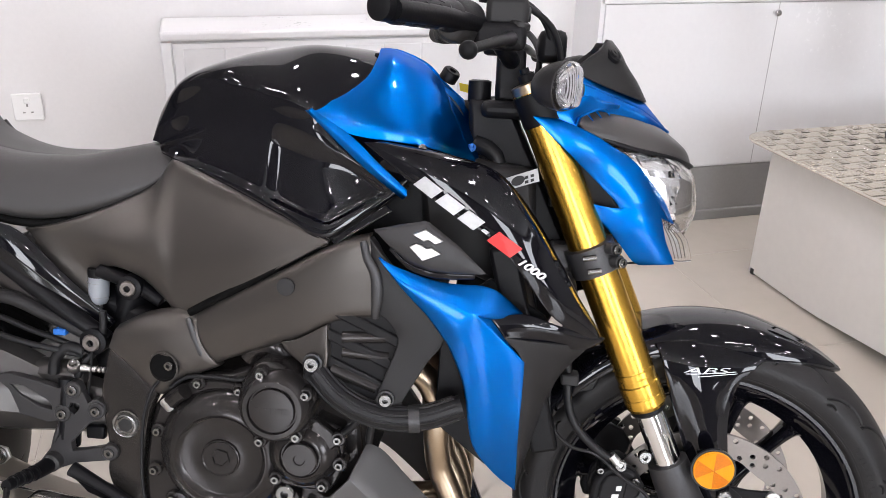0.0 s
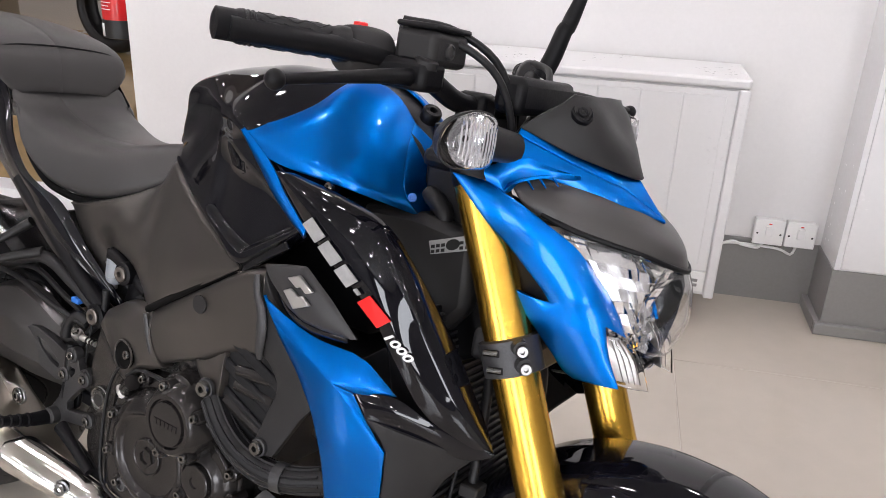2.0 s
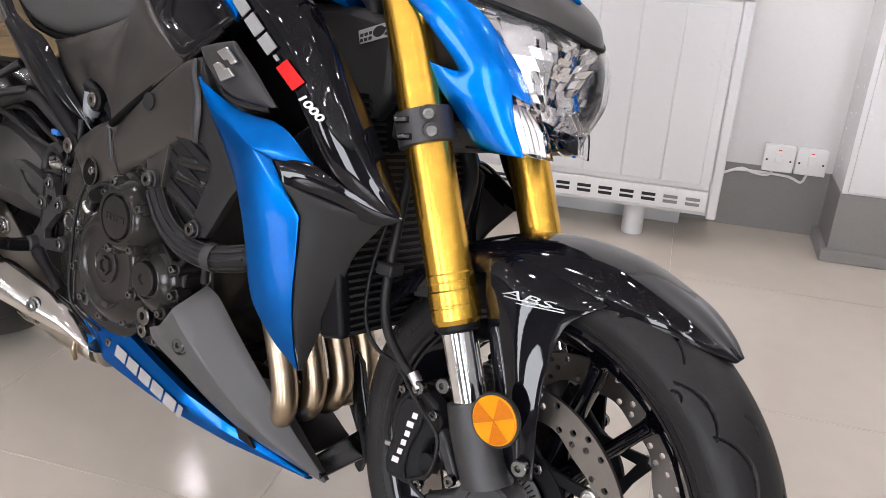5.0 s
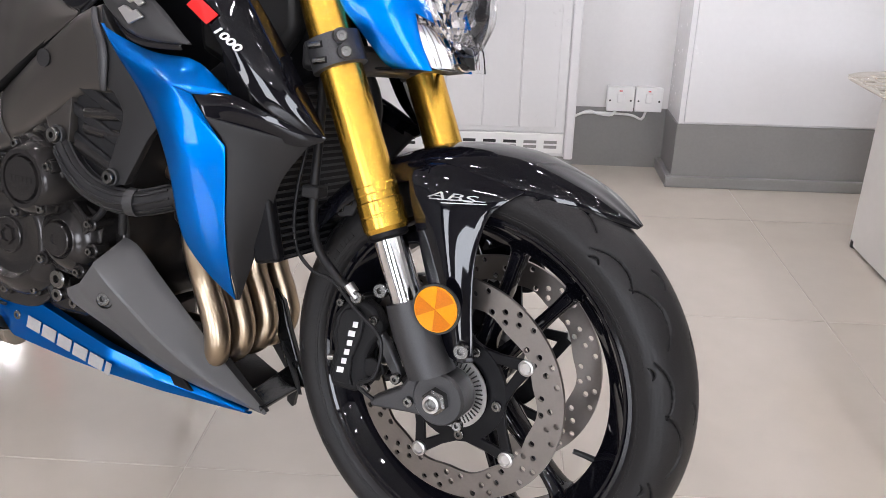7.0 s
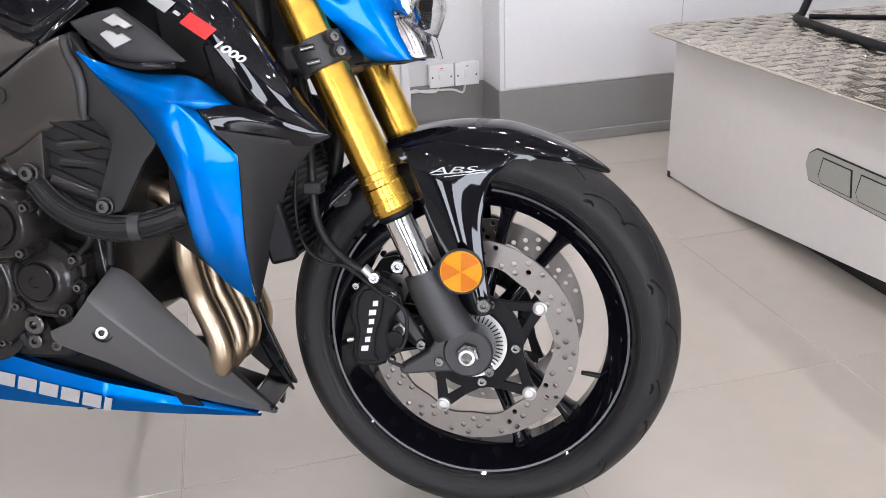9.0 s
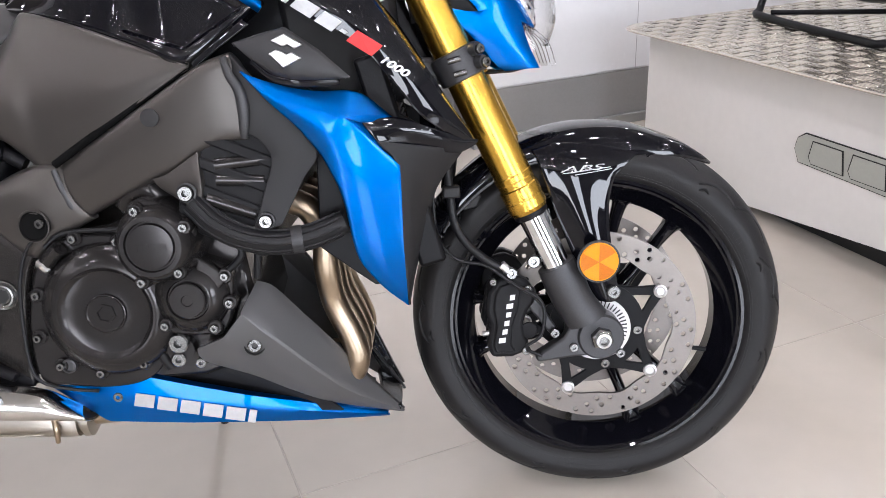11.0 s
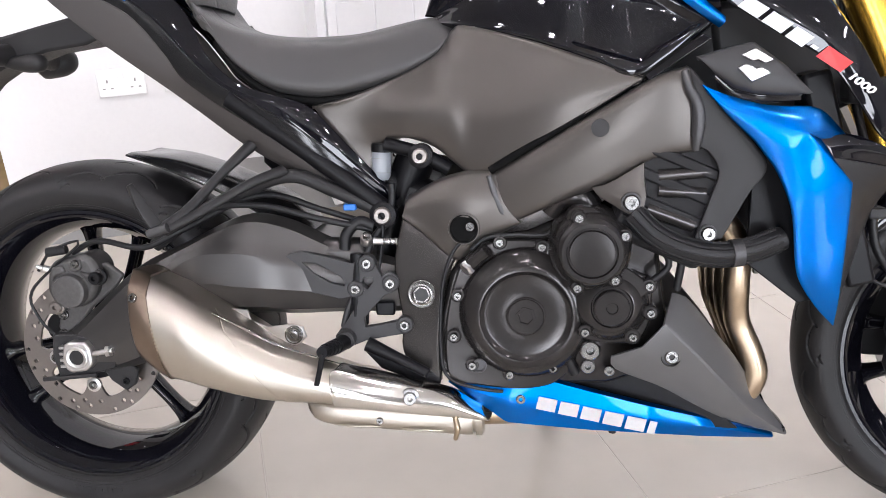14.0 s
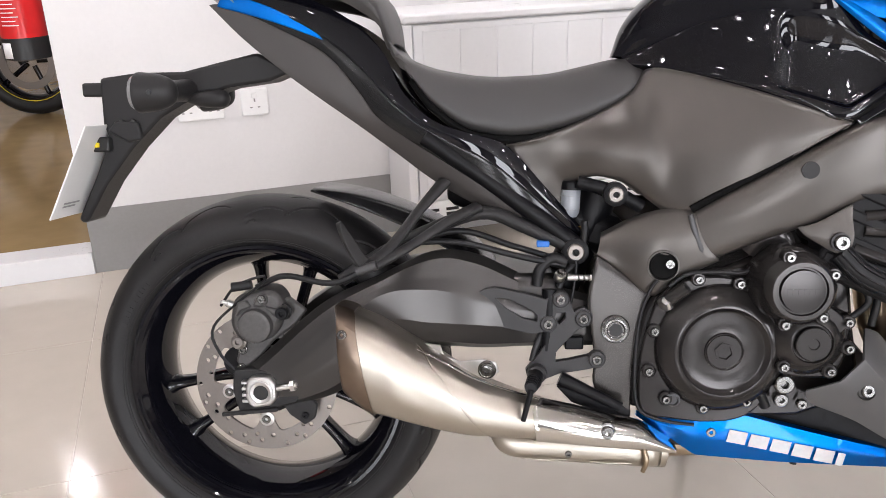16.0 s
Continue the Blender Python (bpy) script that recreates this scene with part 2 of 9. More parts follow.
def panel(name, rows, mat, parent, label="", nv=4, smooth_v=True, solid=0.004, smooth=28, mirror=True, bevel=0.001):
    """A skin through rows of equally many points, which keeps the corners of the rows."""
    g = np.stack([np.asarray(r, float) for r in rows])
    n = (len(rows) - 1) * nv + 1
    ext = np.concatenate([2 * g[:1] - g[1:2], g, 2 * g[-1:] - g[-2:-1]], 0)
    out = []
    for tt in np.linspace(0, len(rows) - 1, n):
        i = min(int(tt), len(rows) - 2)
        f = tt - i
        a, b, c, d = ext[i:i + 4]
        out.append(0.5 * (2 * b + (c - a) * f + (2 * a - 5 * b + 4 * c - d) * f ** 2 + (3 * b - a - 3 * c + d) * f ** 3) if smooth_v and len(rows) > 2 else b + (c - b) * f)
    out = np.stack(out)
    obs = [part(name, grid_bm(out), mat, parent, label, smooth=smooth, solid=solid, bevel=bevel)]
    if mirror:
        obs.append(part(name, grid_bm(out * np.array([1, -1, 1])), mat, parent, label, smooth=smooth, solid=solid, bevel=bevel))
    return obs


def frames(p):
    t = np.gradient(p, axis=0)
    t /= np.linalg.norm(t, axis=1)[:, None] + 1e-12
    up = np.array([0, 0, 1.0]) if abs(t[0][2]) < 0.9 else np.array([0, 1.0, 0])
    n = np.cross(t[0], up)
    n /= np.linalg.norm(n)
    out = []
    for k in range(len(p)):
        n = n - t[k] * (n @ t[k])
        n /= np.linalg.norm(n) + 1e-12
        out.append((n.copy(), np.cross(t[k], n)))
    return out


def tube_grid(pts, r, n=10, steps=None, smooth=True, flat=1.0):
    p = resample(pts, steps or max(2, 6 * (len(pts) - 1) + 1), smooth) if len(pts) > 2 else np.array(pts, float)
    rad = np.interp(np.linspace(0, 1, len(p)), np.linspace(0, 1, len(np.atleast_1d(r))), np.atleast_1d(r))
    a = np.linspace(0, 2 * math.pi, n, endpoint=False)
    return np.stack([p[k] + rad[k] * (np.cos(a)[:, None] * f[0] + flat * np.sin(a)[:, None] * f[1]) for k, f in enumerate(frames(p))])


def tube(name, pts, r, mat, parent, label="", n=10, steps=None, smooth=True, flat=1.0):
    return part(name, grid_bm(tube_grid(pts, r, n, steps, smooth, flat), True, False, True), mat, parent, label, smooth=50)


def lathe_grid(profile, at, axis=(0, -1, 0), n=32):
    """A turned body: profile of (radius, height) along the axis from at."""
    ax = Vector(axis).normalized()
    e1 = ax.orthogonal().normalized()
    e2 = ax.cross(e1)
    a = np.linspace(0, 2 * math.pi, n, endpoint=False)
    ring = np.cos(a)[:, None] * np.array(e1) + np.sin(a)[:, None] * np.array(e2)
    return np.stack([np.array(at) + ring * max(r, 1e-4) + np.array(ax) * h for r, h in profile])


def lathe(name, profile, at, mat, parent, label="", axis=(0, -1, 0), n=32, smooth=35, cap=True, bevel=0.0):
    return part(name, grid_bm(lathe_grid(profile, at, axis, n), True, False, cap), mat, parent, label, smooth=smooth, bevel=bevel)


def plate_bm(outline, y0, y1, smooth=False, n=60, slope=None):
    """An upright plate: an outline of (x, z) between y0 and y1; slope(x, z) shifts it sideways."""
    o = resample([(x, z) for x, z in outline], n, True, True) if smooth else np.array(outline, float)
    bm = bmesh.new()
    sh = slope or (lambda x, z: 0.0)
    a = [bm.verts.new((x, y0 + sh(x, z), z)) for x, z in o]
    b = [bm.verts.new((x, y1 + sh(x, z), z)) for x, z in o]
    bm.faces.new(a)
    bm.faces.new(b[::-1])
    for i in range(len(a)):
        j = (i + 1) % len(a)
        bm.faces.new((a[j], a[i], b[i], b[j]))
    if slope:
        bmesh.ops.triangulate(bm, faces=[f for f in bm.faces if len(f.verts) > 4])
    return bm


def plate(name, outline, y0, y1, mat, parent, label="", smooth=False, n=60, slope=None, bevel=0.0015):
    return part(name, plate_bm(outline, y0, y1, smooth, n, slope), mat, parent, label, smooth=30, bevel=bevel)


def box_bm(x0, x1, y0, y1, z0, z1):
    bm = bmesh.new()
    bmesh.ops.create_cube(bm, size=1.0, matrix=Matrix.LocRotScale(((x0 + x1) / 2, (y0 + y1) / 2, (z0 + z1) / 2), None, (x1 - x0, y1 - y0, z1 - z0)))
    return bm


def box(name, x0, x1, y0, y1, z0, z1, mat, parent, label="", bevel=0.002, m=None):
    bm = box_bm(x0, x1, y0, y1, z0, z1)
    if m is not None:
        bmesh.ops.transform(bm, matrix=m, verts=bm.verts)
    return part(name, bm, mat, parent, label, smooth=30, bevel=bevel)


def joined(grids, closed_u=True, cap=True):
    """Several grids of points as one bmesh."""
    out = bmesh.new()
    for g in grids:
        nv, nu = g.shape[:2]
        vs = [[out.verts.new(g[j, i]) for i in range(nu)] for j in range(nv)]
        for j in range(nv - 1):
            for i in range(nu if closed_u else nu - 1):
                out.faces.new((vs[j][i], vs[j][(i + 1) % nu], vs[j + 1][(i + 1) % nu], vs[j + 1][i]))
        if cap:
            out.faces.new(vs[0][::-1])
            out.faces.new(vs[-1])
    return out


def joined_mixed(grids):
    """Closed tubes and rings as one bmesh, each with its own count of steps."""
    return joined([np.asarray(g) for g in grids], True, False)


def drilled(bm, cutters):
    """bm with the closed bodies of cutters cut out of it."""
    ma, mb = bpy.data.meshes.new("a"), bpy.data.meshes.new("b")
    for b_, m_ in ((bm, ma), (cutters, mb)):
        bmesh.ops.recalc_face_normals(b_, faces=b_.faces)
        b_.to_mesh(m_)
        b_.free()
    oa, ob = new("a", ma), new("b", mb)
    mod = oa.modifiers.new("cut", "BOOLEAN")
    mod.operation, mod.object, mod.solver = "DIFFERENCE", ob, "EXACT"
    bpy.context.view_layer.update()
    got = bpy.data.meshes.new_from_object(oa.evaluated_get(bpy.context.evaluated_depsgraph_get()))
    out = bmesh.new()
    out.from_mesh(got)
    for o in (oa, ob):
        bpy.data.objects.remove(o)
    for m_ in (ma, mb, got):
        bpy.data.meshes.remove(m_)
    return out


BOLT = {}


def bolt(x, y, z, r, parent, mat=None, axis=(0, -1, 0), name="bolt", h=0.6):
    """A cap bolt with a hexagon socket, its head r in radius."""
    mat = mat or ZINC
    key = (r, mat.name, h)
    if key not in BOLT:
        bm = joined([lathe_grid([(r, -0.004), (r, h * r * 0.75), (r * 0.85, h * r), (r * 0.42, h * r), (r * 0.39, h * r * 0.9), (r * 0.37, h * r * 0.1)], (0, 0, 0), (0, 0, 1), 12)])
        me = bpy.data.meshes.new(name)
        bmesh.ops.recalc_face_normals(bm, faces=bm.faces)
        bm.to_mesh(me)
        bm.free()
        me.materials.append(mat)
        me.polygons.foreach_set("use_smooth", [True] * len(me.polygons))
        me.set_sharp_from_angle(angle=radians(40))
        BOLT[key] = me
    ob = new(name, BOLT[key])
    ob.parent = parent
    ob.matrix_basis = Matrix.Translation((x, y, z)) @ Vector(axis).to_track_quat("Z", "Y").to_matrix().to_4x4()
    return ob


def thing(name, label, category, m=None, group=""):
    e = new(name)
    e.empty_display_size = 0.1
    if m is not None:
        e.matrix_world = m
    return tagged(e, label, category, group)


# ---- the room ----
def room_box(name, u0, u1, v0, v1, z0, z1, mat, label="", bevel=0.0, parent=None, kind="structure"):
    ob = part(name, box_bm(u0, u1, v0, v1, z0, z1), mat, parent, label, smooth=30, bevel=bevel)
    if parent is None:
        ob.matrix_world = ROOM
        tagged(ob, kind=kind)
    return ob


WALL_V = 1.45      # the back wall
PIER_V = 1.25     # the face of the pier that stands out from it
PIER_U = 1.999
END_U = -0.425     # where the back wall ends at the opening
U0, U1, V0, TOP = -5.2, 5.6, -7.1, 2.75

bed = room_box("floor", U0, U1, V0, WALL_V + 0.2, -0.12, -0.0012, GROUT, "beige polished porcelain tile floor with pale joints")
room_box("ceiling", U0, U1, V0, 7.0, TOP, TOP + 0.12, CEILING, "unseen ceiling toned down to mid-grey, with round downlights")
room_box("wall_back", END_U, PIER_U + 0.1, WALL_V, WALL_V + 0.16, 0.0, TOP, WALL, "white painted back wall with grey lower band")
room_box("wall_pier", PIER_U, U1, PIER_V, WALL_V + 0.16, 0.0, TOP, PANEL, "white panelled wall standing out from the back wall")
room_box("wall_lintel", U0, END_U, WALL_V, WALL_V + 0.16, 2.35, TOP, WALL, "white wall above the opening")
# side walls out of view, darkened so that glossy parts reflect less light
room_box("wall_east", U1, U1 + 0.15, V0, WALL_V + 0.16, 0.0, TOP, UNSEEN_WALL, "unseen side wall, darkened to dim reflections")
room_box("wall_west", U0 - 0.15, U0, V0, 7.0, 0.0, TOP, UNSEEN_WALL, "unseen side wall, darkened to dim reflections")
# the unseen window wall behind the camera: piers, a low wall, a lintel, darkened
room_box("wall_front", U0, U1, V0 - 0.2, V0, 0.0, 0.45, UNSEEN_WALL, "unseen low wall under the shop windows, darkened to dim reflections")
room_box("wall_front_top", U0, U1, V0 - 0.2, V0, 2.55, TOP, UNSEEN_WALL, "unseen wall over the shop windows, darkened to dim reflections")
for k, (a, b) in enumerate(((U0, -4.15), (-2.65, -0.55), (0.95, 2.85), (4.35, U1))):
    room_box("wall_front_pier_%d" % (k + 1), a, b, V0 - 0.2, V0, 0.45, 2.55, UNSEEN_WALL, "unseen pier between shop windows, darkened to dim reflections")
room_box("ground", U0 - 6, U1 + 6, V0 - 14, V0 - 0.2, -0.2, -0.1, GROUT, "pale paving outside the windows")
# grey band and skirting
room_box("trim_band", END_U, PIER_U, WALL_V - 0.004, WALL_V, 0.0, 0.215, SKIRT, "grey painted band along the wall's foot")
room_box("trim_band_pier", PIER_U - 0.004, U1, PIER_V - 0.004, PIER_V, 0.0, 0.215, SKIRT, "grey painted band along the wall's foot")
room_box("trim_band_return", PIER_U - 0.004, PIER_U, PIER_V, WALL_V - 0.004, 0.0, 0.215, SKIRT, "grey painted band on the pier's side")
room_box("baseboard", PIER_U - 0.024, U1, PIER_V - 0.024, PIER_V - 0.004, 0.0, 0.038, SKIRT, "narrow grey skirting board", 0.003)
room_box("baseboard_return", PIER_U - 0.024, PIER_U - 0.004, PIER_V - 0.004, WALL_V - 0.006, 0.0, 0.038, SKIRT, "narrow grey skirting board", 0.003)
for k, u in enumerate((2.7, 3.7)):
    room_box("trim_joint_%d" % (k + 1), u, u + 0.002, PIER_V - 0.0105, PIER_V - 0.002, 0.222, 0.825, SKIRT, "thin joint between white cupboard doors")
room_box("trim_panel", PIER_U + 0.016, U1, PIER_V - 0.01, PIER_V - 0.0002, 0.222, 0.825, PANEL, "white cupboard front", 0.002)
room_box("trim_rail", PIER_U + 0.006, U1, PIER_V - 0.016, PIER_V - 0.0002, 0.828, TOP, PANEL, "white raised upper panel", 0.003)
# the next room, a step higher
room_box("floor_step", U0, END_U - 0.002, WALL_V - 0.012, WALL_V + 0.1, 0.0, 0.075, ENAMEL, "white edge of the raised floor", 0.002)
room_box("floor_next", U0, END_U + 1.5, WALL_V + 0.162, 7.0, -0.1, 0.072, TAN, "tan polished floor of the next room")
room_box("floor_next_edge", U0, END_U - 0.002, WALL_V + 0.1, WALL_V + 0.162, -0.1, 0.072, TAN, "tan polished floor in the opening")
room_box("wall_next", U0, U1, 7.0, 7.15, 0.0, TOP, WALL, "white wall of the next room")
room_box("wall_next_side", END_U + 1.5, END_U + 1.65, WALL_V + 0.16, 7.0, 0.0, TOP, WALL, "white wall of the next room")
for u in (-4.2, -2.7, -1.2, 0.3, 1.8, 3.3, 4.8):
    for v in (-6.2, -4.9, -3.6, -2.4, -1.2, 0.0, 0.95, 2.6, 4.4):
        d = lathe("downlight", [(0.055, 0.0), (0.055, 0.006), (0.048, 0.006)], (0, 0, 0), LAMP, None, "small round recessed ceiling downlight", axis=(0, 0, -1), n=16)
        d.matrix_world = Matrix.Translation(room(u, v, TOP - 0.001))
        tagged(d, category="downlight", group="ceiling downlights")


def storage_heater():
    """The white storage heater on short feet against the back wall."""
    e = thing("storage_heater", "white enamelled storage heater with ribbed front panel against the wall", "heater", ROOM)
    u0, u1, v0, v1, z0, z1 = 0.572, 1.652, 1.165, 1.43, 0.108, 0.78
    box("body", u0 + 0.012, u1 - 0.012, v0 + 0.012, v1, z0, z1 - 0.03, ENAMEL, e, bevel=0.006)
    box("lid", u0, u1, v0 - 0.004, v1, z1 - 0.028, z1, ENAMEL, e, bevel=0.008)
    for a, b in ((u0, u0 + 0.03), (u1 - 0.03, u1)):
        box("side_trim", a, b, v0, v1, z0 - 0.005, z1 - 0.03, ENAMEL, e, bevel=0.005)
    front = box("front_panel", u0 + 0.034, u1 - 0.034, v0 + 0.004, v0 + 0.013, z0 + 0.085, z1 - 0.034, ENAMEL, e, bevel=0.002)
    n = 8
    for k in range(n):
        c = u0 + 0.06 + (u1 - u0 - 0.12) * (k + 0.5) / n
        box("rib", c - 0.0585, c + 0.0585, v0 + 0.001, v0 + 0.005, z0 + 0.1, z1 - 0.05, ENAMEL, front, bevel=0.0018)
    grille = box("grille", u0 + 0.034, u1 - 0.034, v0 + 0.002, v0 + 0.013, z0 + 0.015, z0 + 0.08, SOCKET, e, bevel=0.002)
    for k in range(15):
        c = u0 + 0.075 + (u1 - u0 - 0.15) * k / 14
        for z in (z0 + 0.036, z0 + 0.052):
            box("slot", c - 0.021, c + 0.021, v0 + 0.0005, v0 + 0.004, z - 0.0048, z + 0.0048, BLACK_INK if k < 13 else SKIRT, grille, bevel=0.0)
    for c in (u0 + 0.16, u1 - 0.245):
        lathe("foot", [(0.034, 0.0), (0.034, z0 + 0.01)], (c, v0 + 0.08, 0), ENAMEL, e, axis=(0, 0, 1), n=20, bevel=0.003)
    box("rear_foot", u0 + 0.1, u1 - 0.1, v1 - 0.05, v1 - 0.02, 0, z0 + 0.01, ENAMEL, e)


storage_heater()


def wall_switch(u, v, z, w=0.147, h=0.086, switched=True):
    e = thing("fused_switch" if switched else "power_socket", "white plastic switched fuse outlet with red neon window" if switched else "white plastic double power socket on the wall", "switch" if switched else "socket", ROOM @ Matrix.Translation((u, v, z)), "wall outlets")
    box("back_box", -w / 2 + 0.003, w / 2 - 0.003, -0.03 if switched else -0.006, -0.0005, -h / 2 + 0.003, h / 2 - 0.003, SOCKET, e, bevel=0.003)
    y = -0.03 if switched else -0.006
    face = box("face", -w / 2, w / 2, y - 0.008, y, -h / 2, h / 2, SOCKET, e, bevel=0.003)
    if switched:
        box("rocker", -0.012, 0.012, y - 0.013, y - 0.006, -0.012, 0.022, SOCKET, face, bevel=0.002)
        box("neon", -0.005, 0.005, y - 0.0092, y - 0.006, 0.027, 0.0305, RED_INK, face, bevel=0.001)
        for s in (-1, 1):
            lathe("screw", [(0.0035, 0), (0.003, 0.001)], (s * w * 0.38, y - 0.008, -0.005), BLACK_INK, face, n=10)
    else:
        for s in (-1, 1) if w > 0.1 else (0,):
            box("rocker", s * 0.016 - 0.008, s * 0.016 + 0.008, y - 0.012, y - 0.006, 0.012, 0.03, SOCKET, face, bevel=0.002)
            for dx, dz, a, b in ((0.042, 0.006, 0.0025, 0.005), (0.03, -0.017, 0.004, 0.002), (0.054, -0.017, 0.004, 0.002)):
                box("pin_hole", (s * dx if s else dx - 0.042) - a, (s * dx if s else dx - 0.042) + a, y - 0.0085, y - 0.006, dz - b, dz + b, SKIRT, face, bevel=0.0)
    return e


wall_switch(1.826, WALL_V, 0.253, 0.094)
wall_switch(1.924, WALL_V, 0.253, 0.094)
wall_switch(-0.028, WALL_V, 0.512, 0.144, 0.086, False)
wall_switch(0.142, WALL_V, 0.512, 0.086, 0.086, False)
for k, (a, b) in enumerate(((1.815, 0.0), (1.92, 0.012))):
    c = tube("cable", [(a, WALL_V - 0.02, 0.208), (a - 0.015, WALL_V - 0.03, 0.194 - b), (a - 0.06, WALL_V - 0.024, 0.196), (1.72, WALL_V - 0.02, 0.204 - b / 2), (1.67, WALL_V - 0.03, 0.185), (1.62, WALL_V - 0.03, 0.16)], 0.0045, SOCKET, None, "white flex from the wall switch to the heater", n=8)
    c.matrix_world = ROOM
    tagged(c, category="cable")
knob = thing("cupboard_knob", "small round chrome knob on the white cupboard door", "knob", ROOM @ Matrix.Translation((2.684, PIER_V - 0.01, 0.79)))
lathe("stem", [(0.006, 0), (0.005, 0.016)], (0, 0, 0), CHROME, knob, n=16)
lathe("head", [(0.007, 0.014), (0.0125, 0.018), (0.0135, 0.023), (0.011, 0.028), (0.004, 0.03)], (0, 0, 0), CHROME, knob, n=20)


def display_platform():
    """The low platform with a chequer-plate top; its foot edge arches up."""
    e = thing("display_platform", "cream laminate display platform with a chequer-plate top", "platform", ROOM)
    u, v0, v1 = 2.418, -2.6, 0.775
    vs = np.linspace(v1, v0, 40)
    foot = [0.006 + 0.085 * min(1.0, max(0.0, (v1 - 0.3 - v) / 0.9)) for v in vs]
    bm = bmesh.new()
    lo = [[bm.verts.new((u + d, v, z)) for v, z in zip(vs, foot)] for d in (0, 0.02)]
    hi = [[bm.verts.new((u + d, v, 0.4775)) for v in vs] for d in (0, 0.02)]
    for i in range(39):
        bm.faces.new((lo[0][i], lo[0][i + 1], hi[0][i + 1], hi[0][i]))
        bm.faces.new((lo[1][i + 1], lo[1][i], hi[1][i], hi[1][i + 1]))
        bm.faces.new((lo[0][i], lo[1][i], lo[1][i + 1], lo[0][i + 1]))
        bm.faces.new((hi[0][i + 1], hi[1][i + 1], hi[1][i], hi[0][i]))
    bm.faces.new((lo[0][0], hi[0][0], hi[1][0], lo[1][0]))
    bm.faces.new((lo[0][-1], lo[1][-1], hi[1][-1], hi[0][-1]))
    part("side_panel", bm, CREAM, e, smooth=30)
    box("end_panel", u + 0.021, 5.0, v1 - 0.02, v1, 0.006, 0.4775, CREAM, e)
    box("plinth", u + 0.06, 4.95, v0, v1 - 0.06, 0.0, 0.12, BLACK_INK, e)
    lathe("foot", [(0.018, 0), (0.018, 0.02)], (u + 0.015, v1 - 0.015, 0.0), BLACK_INK, e, axis=(0, 0, 1), n=14)
    # the top, with one rounded corner, and its raised bars
    c = [(2.302 + 0.11 * (1 - math.cos(a)), 0.715 + 0.11 * math.sin(a)) for a in np.linspace(0, math.pi / 2, 9)]
    o = [(5.0, -2.6), (2.302, -2.6)] + c + [(5.0, 0.825)]
    bm = bmesh.new()
    a_ = [bm.verts.new((x, y, 0.478)) for x, y in o]
    b_ = [bm.verts.new((x, y, 0.484)) for x, y in o]
    bm.faces.new(a_[::-1])
    bm.faces.new(b_)
    for i in range(len(o)):
        j = (i + 1) % len(o)
        bm.faces.new((a_[i], a_[j], b_[j], b_[i]))
    top = part("top_plate", bm, CHEQUER, e, "worn aluminium chequer plate", smooth=30, bevel=0.003)
    bars = bmesh.new()
    p = 0.1
    for i in range(46):
        for j in range(56):
            cu, cv = 2.335 + i * p / 2, 0.8 - j * p / 2
            if cu < 2.39 and cv > 0.77:
                continue
            if cv < -0.9 or cu > 3.7:
                continue
            along = (i + j) % 2
            for k in range(-2, 3):
                du, dv = (k * 0.0088, 0) if along else (0, k * 0.0088)
                hu, hv = (0.0031, 0.019) if along else (0.019, 0.0031)
                q = [bars.verts.new((cu + du + a * hu, cv + dv + b * hv, 0.4841)) for a, b in ((-1, -1), (1, -1), (1, 1), (-1, 1))]
                r = [bars.verts.new((cu + du + a * hu * 0.6, cv + dv + b * hv * 0.8, 0.4862)) for a, b in ((-1, -1), (1, -1), (1, 1), (-1, 1))]
                bars.faces.new(r)
                for m in range(4):
                    bars.faces.new((q[m], q[(m + 1) % 4], r[(m + 1) % 4], r[m]))
    me = bpy.data.meshes.new("tread_pattern")
    bars.to_mesh(me)
    bars.free()
    tagged(finish("tread_pattern", me, CHEQUER, top, smooth=20), kind="stuff")
    # the sign on its side: a long grey badge with black outlines
    def badge(name, o, d0, d1, mat, parent, label=""):
        bm = bmesh.new()
        a = [bm.verts.new((u - d0, v, z)) for v, z in o]
        b = [bm.verts.new((u - d1, v, z)) for v, z in o]
        bm.faces.new(b)
        bm.faces.new(a[::-1])
        for i in range(len(o)):
            j = (i + 1) % len(o)
            bm.faces.new((a[i], a[j], b[j], b[i]))
        return part(name, bm, mat, parent, label, smooth=30)

    def shape(g):
        return [(0.075 - g, 0.3 - g), (0.1 - g, 0.282 - g * 0.4), (0.107 - g, 0.25), (0.088 - g, 0.214 + g), (-0.55, 0.2 + g), (-0.55, 0.3 - g)]
    sign = badge("badge", shape(0.0), 0.0005, 0.004, BLACK_INK, e, "black-edged grey badge with plain block shapes")
    badge("badge_face", shape(0.0028), 0.0042, 0.006, BADGE, sign)
    for v, w in ((0.045, 0.1), (-0.085, 0.1), (-0.22, 0.1), (-0.355, 0.1)):
        blk_ = badge("badge_block", [(v, 0.286), (v - w, 0.286), (v - w - 0.012, 0.222), (v - 0.004, 0.222), (v + 0.008, 0.24)], 0.0062, 0.008, BLACK_INK, sign)
        badge("block_face", [(v - 0.004, 0.2835), (v - w + 0.003, 0.2835), (v - w - 0.008, 0.2245), (v - 0.006, 0.2245), (v + 0.004, 0.24)], 0.0082, 0.0095, BADGE, blk_)


display_platform()


